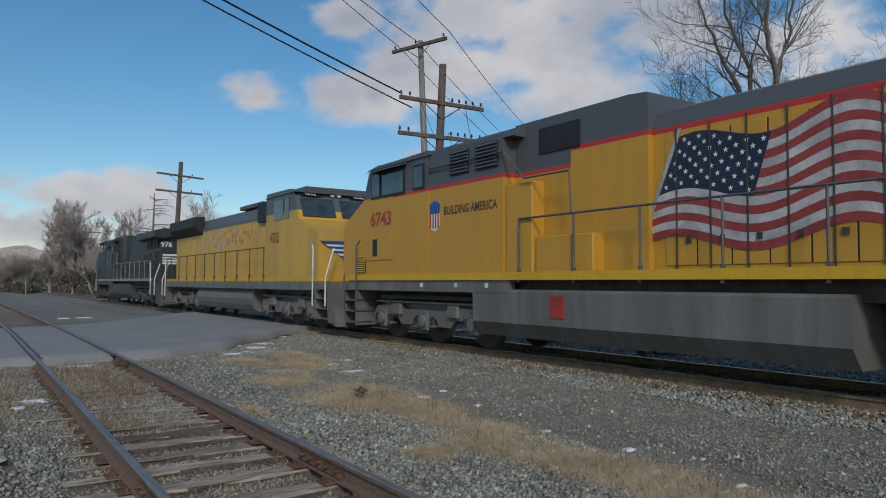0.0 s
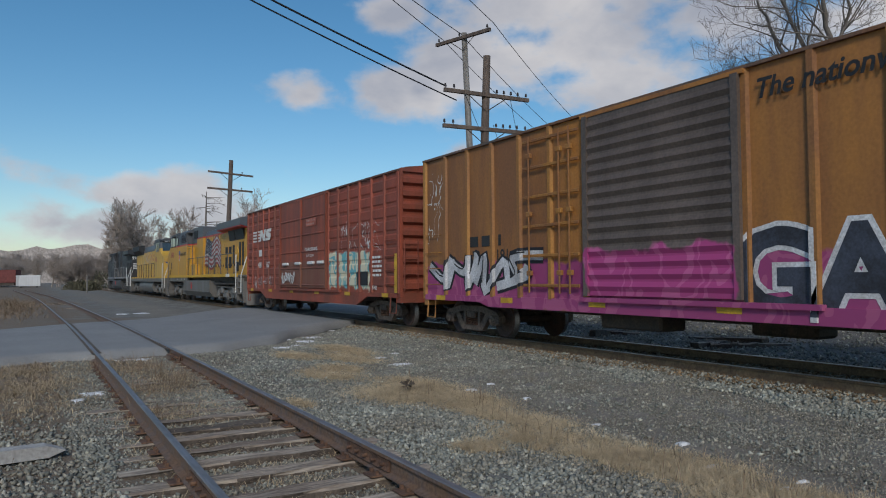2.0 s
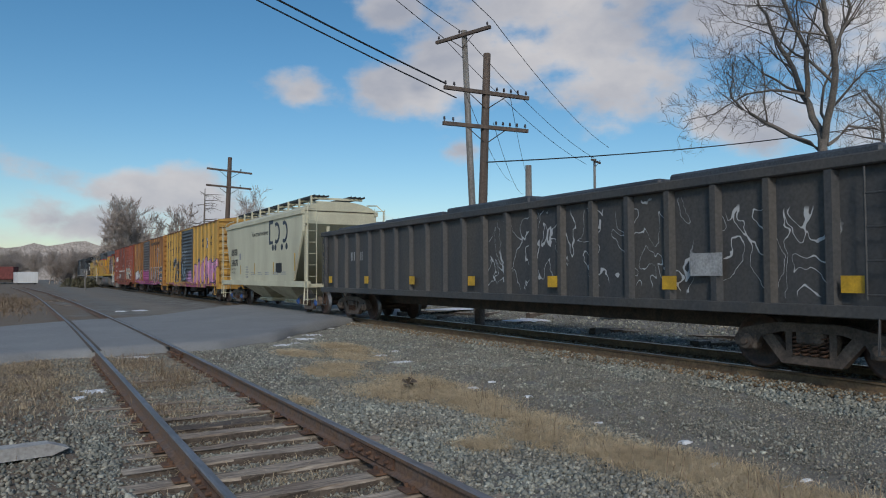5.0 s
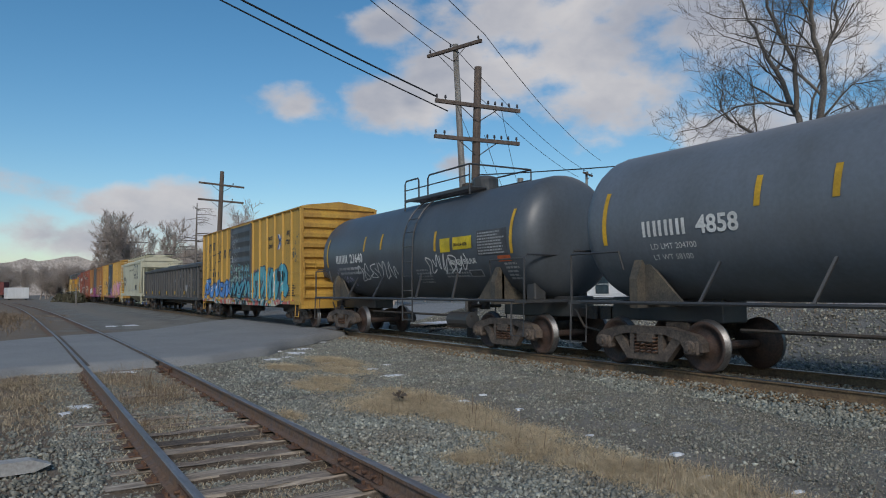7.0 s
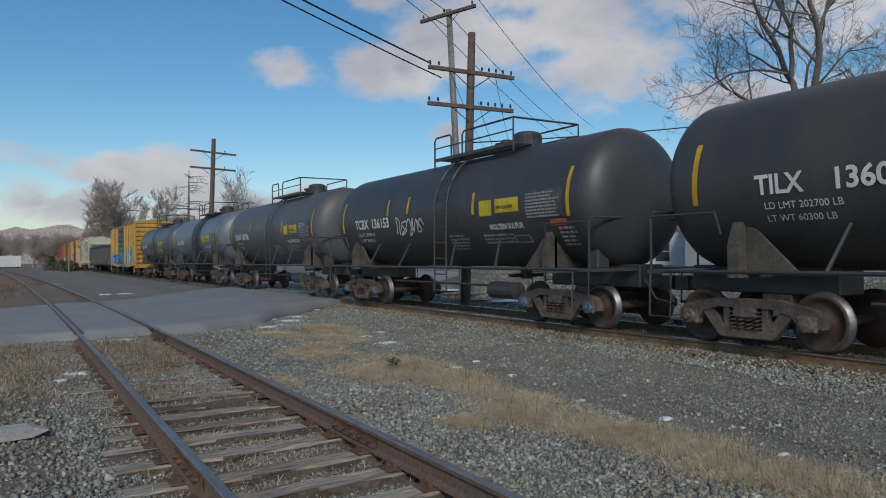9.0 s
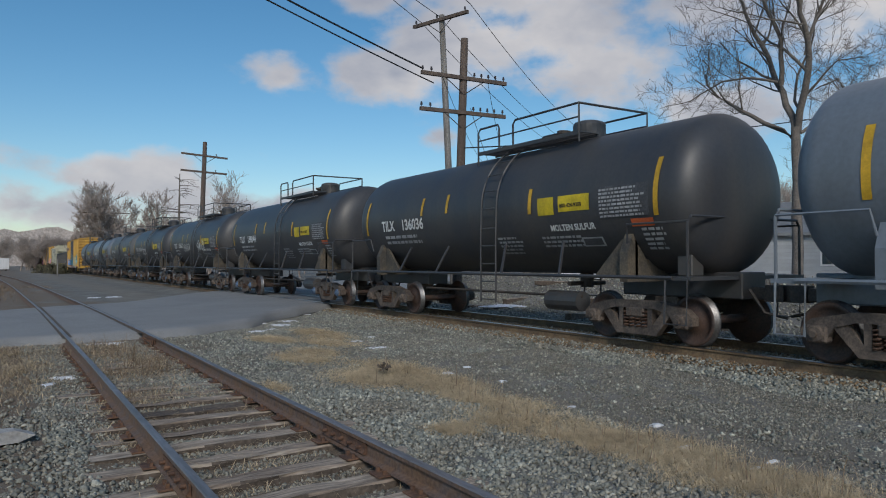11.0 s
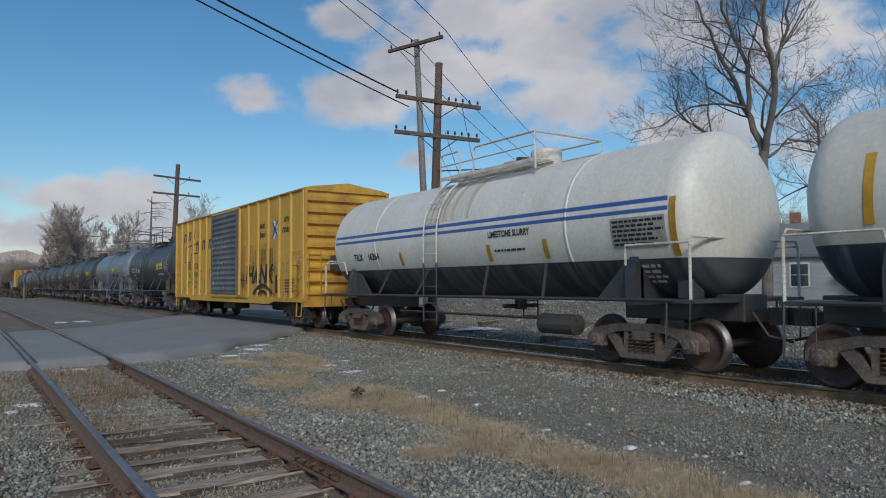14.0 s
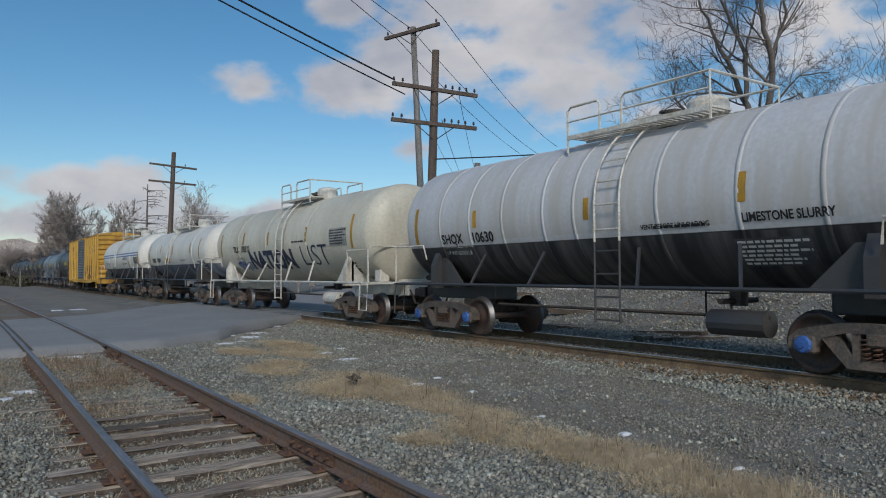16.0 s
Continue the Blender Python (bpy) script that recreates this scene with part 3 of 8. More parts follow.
# ---- loose stone, dry grass, old snow ----
def scatter_stones(name, label, x0, x1, y0, y1, density, smin, smax, lift=0.0, keep=None, material=None):
    n = int((x1 - x0) * (y1 - y0) * density)
    x, y = RNG.uniform(x0, x1, n), RNG.uniform(y0, y1, n)
    ok = (y < edge_y(NEAR_EDGE, x) - 0.15) | (y > edge_y(FAR_EDGE, x) + 0.3)
    if keep is not None:
        ok &= keep(x, y)
    x, y = x[ok], y[ok]
    n = len(x)
    s = smin + (smax - smin) * RNG.random(n) ** 1.7
    base = np.array([(1, 0, 0), (-1, 0, 0), (0, 1, 0), (0, -1, 0), (0, 0, .75), (0, 0, -.75)], float)
    P = base[None] * RNG.uniform(0.6, 1.25, (n, 6, 1)) + RNG.normal(0, 0.16, (n, 6, 3))
    ax = RNG.normal(size=(n, 3))
    ax /= np.linalg.norm(ax, axis=1, keepdims=True)
    th = RNG.uniform(0, 6.28, n)
    c, sn = np.cos(th)[:, None, None], np.sin(th)[:, None, None]
    K = ax[:, None, :]
    P = P * c + np.cross(np.broadcast_to(K, P.shape), P) * sn + K * (P * K).sum(-1, keepdims=True) * (1 - c)
    P = P * s[:, None, None] * 0.6
    z = ground_z(x, y) + s * 0.22 + lift
    P += np.stack([x, y, z], -1)[:, None, :]
    F = np.array([(0, 2, 4), (2, 1, 4), (1, 3, 4), (3, 0, 4), (2, 0, 5), (1, 2, 5), (3, 1, 5), (0, 3, 5)])
    faces = (F[None] + 6 * np.arange(n)[:, None, None]).reshape(-1, 3)
    me = bpy.data.meshes.new(name)
    me.vertices.add(n * 6)
    me.vertices.foreach_set("co", P.reshape(-1).astype(np.float32))
    me.loops.add(len(faces) * 3)
    me.loops.foreach_set("vertex_index", faces.reshape(-1).astype(np.int32))
    me.polygons.add(len(faces))
    me.polygons.foreach_set("loop_start", np.arange(0, len(faces) * 3, 3, dtype=np.int32))
    me.update()
    me.validate()
    tagged(part(name, me, material or STONE), label, "gravel", kind="stuff")


# centre, half sizes of the matted grass patches
PATCHES = ((4.5, 11.6, 0.40, 0.75), (5.0, 12.3, 0.35, 0.6), (4.55, 9.1, 0.55, 0.8), (5.15, 9.5, 0.5, 1.0), (5.05, 8.2, 0.45, 0.9), (4.85, 7.2, 0.25, 0.6), (4.65, 5.75, 0.48, 0.75), (5.1, 6.5, 0.35, 0.5), (4.8, 4.85, 0.45, 0.7), (4.95, 4.2, 0.45, 0.6), (4.75, 3.55, 0.42, 0.5), (4.9, 2.9, 0.45, 0.5),
           (3.85, 5.9, 0.22, 0.3), (6.3, 15.2, 0.4, 1.3), (5.8, 13.6, 0.35, 0.9), (5.0, 14.8, 0.35, 0.9), (3.2, 9.2, 0.12, 0.4))
SIDE_PATCHES = ((0.2, 12.5, 0.7, 2.6), (-1.0, 11.5, 0.9, 3.0), (-0.3, 15.2, 1.4, 1.3), (1.85, 14.5, 0.62, 1.9), (1.9, 11.8, 0.6, 0.8), (2.2, 12.8, 0.4, 1.0), (-2.6, 13, 1.0, 2.8), (1.5, 9.6, 0.4, 0.5), (2.45, 8.3, 0.1, 0.35), (2.8, 6.4, 0.14, 0.3), (2.75, 4.9, 0.12, 0.25))
FAR_PATCHES = ((-3.0, 40, 2.5, 7), (-1.0, 52, 1.6, 12), (-6, 60, 5, 20))


def in_patch(x, y, patches):
    v = np.zeros_like(x)
    for px, py, a, b in patches:
        v = np.maximum(v, 1 - (((x - px) / a) ** 2 + ((y - py) / b) ** 2))
    return v


def grass(name, label, patches, per_m2, h0, h1, material, width=0.004, lean=0.7):
    pts = []
    for px, py, a, b in patches:
        n = int(per_m2 * a * b * 3.1)
        r, t = np.sqrt(RNG.random(n)) * (1 + 0.33 * RNG.normal(size=n)), RNG.uniform(0, 6.283, n)
        pts.append(np.stack([px + a * r * np.cos(t), py + b * r * np.sin(t)], -1))
    p = np.concatenate(pts)
    clump = np.sin(p[:, 0] * 9 + 3 * np.sin(p[:, 1] * 5)) * np.sin(p[:, 1] * 8 + 2 * np.sin(p[:, 0] * 6))
    p = p[clump > RNG.uniform(-0.95, 0.55, len(p))]
    n = len(p)
    h = h0 + (h1 - h0) * RNG.random(n) ** 2
    az, w = RNG.uniform(0, 6.283, n), width * RNG.uniform(0.7, 1.5, n)
    d = np.stack([np.cos(az), np.sin(az)], -1)
    s = np.stack([-d[:, 1], d[:, 0]], -1) * w[:, None]
    z = ground_z(p[:, 0], p[:, 1])
    l = lean * (0.35 + 0.65 * RNG.random(n))
    m = p + d * (h * l * 0.45)[:, None]
    e = p + d * (h * l * 1.25)[:, None]
    zz = np.zeros((n, 5, 3))
    zz[:, 0, :2], zz[:, 1, :2], zz[:, 2, :2], zz[:, 3, :2], zz[:, 4, :2] = p - s, p + s, m + s * .8, m - s * .8, e
    zz[:, 0, 2] = zz[:, 1, 2] = z - 0.01
    zz[:, 2, 2] = zz[:, 3, 2] = z + h * 0.6
    zz[:, 4, 2] = z + h * (1 - 0.35 * l)
    i = 5 * np.arange(n)[:, None]
    faces = np.concatenate([i + np.array([[0, 1, 2]]), i + np.array([[0, 2, 3]]), i + np.array([[3, 2, 4]])])
    me = bpy.data.meshes.new(name)
    me.from_pydata(zz.reshape(-1, 3).tolist(), [], faces.tolist())
    tagged(part(name, me, material), label, "dry grass", kind="stuff")


def snow_patch(x, y, a, b, h=0.05, z=None):
    rnd = random.Random(int(x * 100 + y * 7))
    n, vs, fs = 22, [], []
    z0 = float(ground_z(x, y)) + 0.012 if z is None else z
    ph = [rnd.uniform(0.4, 1.25) for _ in range(n)]
    for ring, (r, zz) in enumerate(((1.0, -0.02), (0.82, 0.45 * h), (0.45, h))):
        for k in range(n):
            t = 2 * math.pi * k / n
            q = r * ph[k] * rnd.uniform(0.93, 1.07)
            vs.append((a * q * math.cos(t), b * q * math.sin(t), zz + rnd.uniform(-.1, .1) * h))
    vs.append((0, 0, h))
    for ring in range(2):
        for k in range(n):
            fs.append((ring * n + k, ring * n + (k + 1) % n, (ring + 1) * n + (k + 1) % n, (ring + 1) * n + k))
    for k in range(n):
        fs.append((2 * n + k, 2 * n + (k + 1) % n, 3 * n))
    ob = part("snow_patch", grid_mesh("snow_patch", vs, fs), SNOW, at=(x, y, z0))
    tagged(ob, "small melting patch of old snow on gravel", "snow", "snow patches")


def build_loose():
    bare = lambda x, y: RNG.random(len(x)) > np.clip(2.2 * in_patch(x, y, PATCHES), 0, 0.9)
    lane = lambda x, y: (x > 5.3 + .25 * np.sin(y * 1.3)) & (x < 8.5 + .2 * np.sin(y * 2.1))
    coarse = lambda x, y: bare(x, y) & (~lane(x, y) | (RNG.random(len(x)) > 0.93))
    scatter_stones("ballast", "grey crushed stone between the tracks", 2.75, 9.0, 1.8, 10.5, 1150, 0.022, 0.062, keep=coarse)
    scatter_stones("gravel", "fine trodden gravel along the main line", 5.0, 8.8, 1.8, 13, 2600, 0.010, 0.028, keep=lambda x, y: bare(x, y) & lane(x, y) & (RNG.random(len(x)) > .8 - .35 * np.clip(x - 5.3, 0, 2)), material=STONE_FINE)
    scatter_stones("ballast", "rust-stained ballast along the main rails", 8.95, 12.0, 0.0, 24, 300, 0.025, 0.06, lift=0.02, keep=lambda x, y: (np.abs(np.abs(x - TRACK_X) - 0.7525) > 0.06) & (np.abs(np.abs(x - TRACK_X) - 0.9) < 0.55), material=STONE_RUST)
    scatter_stones("ballast", "grey crushed stone near the crossing", 2.75, 9.2, 10.5, 24, 420, 0.020, 0.060, keep=bare)
    nearrail = lambda x, y: np.abs(np.abs(x - SIDE_X) - 0.7525) > 0.09
    scatter_stones("ballast", "grey stones between weathered ties", 0.4, 3.2, 1.2, 17.0, 760, 0.018, 0.046, lift=0.0, keep=nearrail)
    scatter_stones("ballast", "dark grey stones beside the siding", -3.5, 0.7, 3.0, 12.0, 560, 0.020, 0.066, keep=lambda x, y: RNG.random(len(x)) > np.clip(np.maximum(2 * in_patch(x, y, SIDE_PATCHES), (y - 7.5) / 3), 0, 0.9))
    soft = lambda x, y: nearrail(x, y) & (RNG.random(len(x)) < np.clip((y + 5) / 6, 0.1, 1) * np.clip((9 - np.abs(x - 2)) / 5, 0.1, 1))
    scatter_stones("ballast", "grey stones underfoot beside the siding", -6, 9.0, -5, 3.0, 330, 0.018, 0.056, keep=soft)
    mrail = lambda x, y: np.abs(np.abs(x - TRACK_X) - 0.7525) > 0.10
    scatter_stones("ballast", "grey ballast of the main line", 8.6, 12.6, 0.0, 26, 330, 0.03, 0.07, lift=0.015, keep=mrail)
    scatter_stones("ballast", "grey stone bank beyond the main line", 12.6, 21, 4.0, 30, 130, 0.03, 0.09)
    grass("dry_grass", "matted tan dry grass strip on gravel", PATCHES, 15000, 0.02, 0.13, STRAW, 0.0014, 2.6)
    grass("dry_grass", "tan dry grass around the siding ties", SIDE_PATCHES, 900, 0.03, 0.14, STRAW, 0.0022, 2.4)
    grass("dry_weeds", "brown matted weeds beside and between the siding rails", SIDE_PATCHES, 1100, 0.02, 0.14, STRAW_DK, 0.0024, 2.2)
    grass("dry_grass", "loose straw between the siding ties", ((1.95, 9.0, 0.7, 2.6), (1.9, 5.6, 0.75, 1.8), (2.75, 7.5, 0.18, 2.5), (1.05, 8.0, 0.2, 2.5)), 420, 0.03, 0.13, STRAW, 0.002, 2.6)
    grass("dry_weeds", "brown dry weeds between the siding rails", SIDE_PATCHES[3:], 260, 0.06, 0.30, STRAW_DK, 0.003, 0.7)
    grass("dry_weeds", "brown stalks in the dry grass strip", PATCHES[3:12], 40, 0.10, 0.45, STRAW_DK, 0.003, 0.5)
    grass("dry_grass", "tall dry grass beyond the crossing", FAR_PATCHES, 120, 0.05, 0.30, STRAW_DK, 0.012, 1.2)
    for x, y, a, b in ((3.36, 17.0, .40, .35), (5.3, 16.8, .25, .3), (6.4, 18.2, .3, .5), (7.0, 19.4, .35, .4), (8.3, 21.3, .25, .3), (6.19, 15.16, .22, .3), (6.18, 12.18, .28, .25), (6.4, 13.52, .2, .25), (5.7, 8.92, .1, .12), (6.28, 9.26, .08, .08), (5.91, 7.83, .07, .08), (5.54, 6.09, .12, .08),
                       (5.68, 4.94, .08, .09), (5.25, 4.25, .10, .06), (5.43, 3.51, .08, .05), (5.13, 3.46, .06, .05), (0.83, 11.64, .2, .24), (0.62, 11.11, .12, .2), (4.91, 38.0, .5, 1.0), (3.97, 37.4, .3, .6), (1.9, 16.2, .4, .2), (5.8, 17.2, .25, .3), (6.0, 18.9, .25, .25), (15.5, 24.5, 1.6, 1.0), (14.8, 19.0, 1.0, 1.2), (7.0, 14.0, .12, .15), (-1.6, 15.4, .5, .25)):
        snow_patch(x, y, a, b * .8, 0.014)
    # a tuft of dark dead leaves on the grass strip
    rnd = random.Random(5)
    bm = B()
    hub = bm.verts.new((0, 0, .03))
    for k in range(26):
        p = Vector((rnd.gauss(0, .05), rnd.gauss(0, .06), rnd.uniform(0, .10)))
        q = [bm.verts.new(p + Vector((rnd.uniform(-.04, .04), rnd.uniform(-.04, .04), rnd.uniform(-.03, .03)))) for _ in range(2)] + [hub]
        bm.faces.new(q)
    tagged(part("leaf_clump", bm, TIE_DK, at=(4.75, 9.15, -0.17)), "dark clump of dead leaves on dry grass", "leaves")
    bm = B()
    prism(bm, [(-.55, 0), (.42, 0), (.56, .05), (.40, .11), (-.55, .13)], "y", -.09, .09)
    ob = part("timber", bm, mat("pale_grey_timber", (.42, .41, .395), .9, 0, (.3, .28, .26), .4, 4, .2, 30, .4), at=(-0.25, 7.6, -0.235))
    ob.rotation_euler = (0, 0, 0.15)
    tagged(ob, "grey weathered timber lying on the gravel", "timber")


# ---- poles and wires ----
def crossarm(bm, half, z, ang=0.0, tilt=0.0, w=0.055):
    m = Matrix.Translation((0, 0, z)) @ Matrix.Rotation(ang, 4, "Z") @ Matrix.Rotation(tilt, 4, "Y")
    box(bm, -half, half, -w - 0.11, w - 0.11, -0.06, 0.06, 0, m)
    return m


def utility_pole(name, label, x, y, h, r, lean, material, arms, pins, arm_mat):
    """arms: (height, half length, turn about z, tilt); pins: distances along the arm that carry an insulator."""
    root = empty(name, pose(x, y, -0.35), label, "utility pole", "utility poles")
    bm = B()
    tube(bm, [(0, 0, 0), (lean[0] * 0.5, lean[1] * 0.5, h * 0.5), (lean[0], lean[1], h)], r, 12, r * 0.72)
    part("pole_shaft", bm, material, root, smooth=False)
    for z, half, ang, tilt in arms:
        f = z / h
        o = Matrix.Translation((lean[0] * f, lean[1] * f, 0))
        bm = B()
        m = o @ crossarm(bm, half, z, ang, tilt)
        bmesh.ops.transform(bm, matrix=o, verts=bm.verts)
        arm = part("crossarm", bm, arm_mat, root)
        bm = B()
        for s in (-1, 1):
            tube(bm, [m @ Vector((s * half * 0.45, -0.12, -0.05)), m @ Vector((0, -0.12, -0.55 * half / 1.5))], 0.016, 4)
        part("brace", bm, STEEL_DK, root)
        for q in pins:
            if abs(q) < half:
                bm = B()
                p = m @ Vector((q, -0.11, 0.05))
                tube(bm, [p, p + Vector((0, 0, 0.09))], 0.014, 5)
                tube(bm, [p + Vector((0, 0, 0.07)), p + Vector((0, 0, 0.17))], 0.045, 6, 0.03)
                part("insulator", bm, INSUL, arm)
    return root


def wire(a, b, sag, r=0.014, label="black overhead wire between the poles"):
    a, b = Vector(a), Vector(b)
    pts = [a.lerp(b, i / 16) - Vector((0, 0, 4 * sag * (i / 16) * (1 - i / 16))) for i in range(17)]
    tagged(part("overhead_wire", tube(B(), pts, r, 5), WIRE), label, "wire", "overhead wires")


# ---- trees ----
def bare_tree(seed, h, spread, levels=5, r0=0.16, up=0.55, kids=(3, 5), first=0.25, thin=0.008, limbs=None):
    """A leafless tree as one tapered mesh of limbs and twigs; returns trunk and twig meshes."""
    rnd = random.Random(seed)
    store = {0: ([], []), 1: ([], [])}

    def limb(pts, ra, rb, n, slot):
        vs, fs = store[slot]
        rings = []
        for i, p in enumerate(pts):
            d = (pts[min(i + 1, len(pts) - 1)] - pts[max(0, i - 1)]).normalized()
            u = d.orthogonal().normalized()
            v = d.cross(u)
            rr = ra + (rb - ra) * i / (len(pts) - 1)
            k0 = len(vs)
            for k in range(n):
                a = 2 * math.pi * k / n
                vs.append(tuple(p + rr * (math.cos(a) * u + math.sin(a) * v)))
            rings.append(k0)
        for a, b in zip(rings, rings[1:]):
            for k in range(n):
                fs.append((a + k, a + (k + 1) % n, b + (k + 1) % n, b + k))

    def grow(p, d, length, r, lev):
        n = 5 if lev > 2 else 4
        pts = [p]
        q, dd = p.copy(), d.copy()
        for i in range(n):
            dd = (dd + Vector((rnd.gauss(0, .17), rnd.gauss(0, .17), rnd.gauss(0.02, .12) + (0.05 if lev < levels else 0)))).normalized()
            q = q + dd * length / n
            pts.append(q.copy())
        tip = r * (0.22 if lev == levels and levels > 4 else 0.4)
        limb(pts, r, tip, 8 if lev == levels else (5 if lev > 2 else 3), 0 if lev >= levels - 1 else 1)
        if lev <= 0:
            return
        m = rnd.randint(*kids) + (2 if lev == levels else 0)
        for k in range(m):
            f = first + (1 - first) * (k + rnd.random()) / m if lev == levels else 0.2 + 0.8 * (k + rnd.random()) / m
            i = min(n - 1, int(f * n))
            b = pts[i].lerp(pts[i + 1], f * n - i if f < 1 else 1)
            side = dd.orthogonal().normalized()
            side.rotate(Matrix.Rotation(rnd.uniform(0, 6.283), 3, dd))
            nd = (dd * rnd.uniform(0.45, 0.95) + side * spread * rnd.uniform(0.6, 1.1) + Vector((0, 0, up * 0.35))).normalized()
            grow(b, nd, length * rnd.uniform(0.48, 0.74), max(thin, (r + (tip - r) * f) * rnd.uniform(0.45, 0.7)), lev - 1)

    if limbs:
        # main limbs (across, up) in the plane that the tree spreads in, each with its own side branches
        for way, ra, rb, m, length in limbs:
            dep = rnd.uniform(-.25, .25)
            pts, k = [], 0
            for (u0, z0), (u1, z1) in zip(way, way[1:]):
                for f in (0, .34, .67):
                    j = 0.0 if not pts else .05
                    pts.append(Vector((u0 + (u1 - u0) * f + rnd.gauss(0, j), dep * k + rnd.gauss(0, j), z0 + (z1 - z0) * f)))
                    k += 1
            pts.append(Vector((way[-1][0], dep * k, way[-1][1])))
            limb(pts, ra, rb, 9, 0)
            for k in range(m):
                f = .22 + .78 * (k + rnd.random()) / m
                i = min(len(pts) - 2, int(f * (len(pts) - 1)))
                d = (pts[i + 1] - pts[i]).normalized()
                side = d.orthogonal().normalized()
                side.rotate(Matrix.Rotation(rnd.uniform(0, 6.283), 3, d))
                grow(pts[i].copy(), (d * rnd.uniform(.4, .9) + side * spread * rnd.uniform(.6, 1.1) + Vector((0, 0, up * .3))).normalized(),
                     length * rnd.uniform(.6, 1.15) * (1.15 - .5 * f), max(thin, (ra + (rb - ra) * f) * rnd.uniform(.35, .6)), levels - 2)
    else:
        grow(Vector((0, 0, -0.2)), Vector((rnd.gauss(0, .05), rnd.gauss(0, .05), 1)).normalized(), h * 0.5, r0, levels)
    return [grid_mesh(nm, *store[k]) for k, nm in ((0, "trunk"), (1, "crown"))]


def plant(meshes, x, y, z, turn, size, material, label, group="bare trees", name="tree", cat="tree"):
    root = empty(name, pose(x, y, z, 0, 0, turn) @ Matrix.Diagonal((size, size, size, 1)), label, cat, group)
    for me in meshes:
        part(me.name.split(".")[0], me, material, root)
    return root


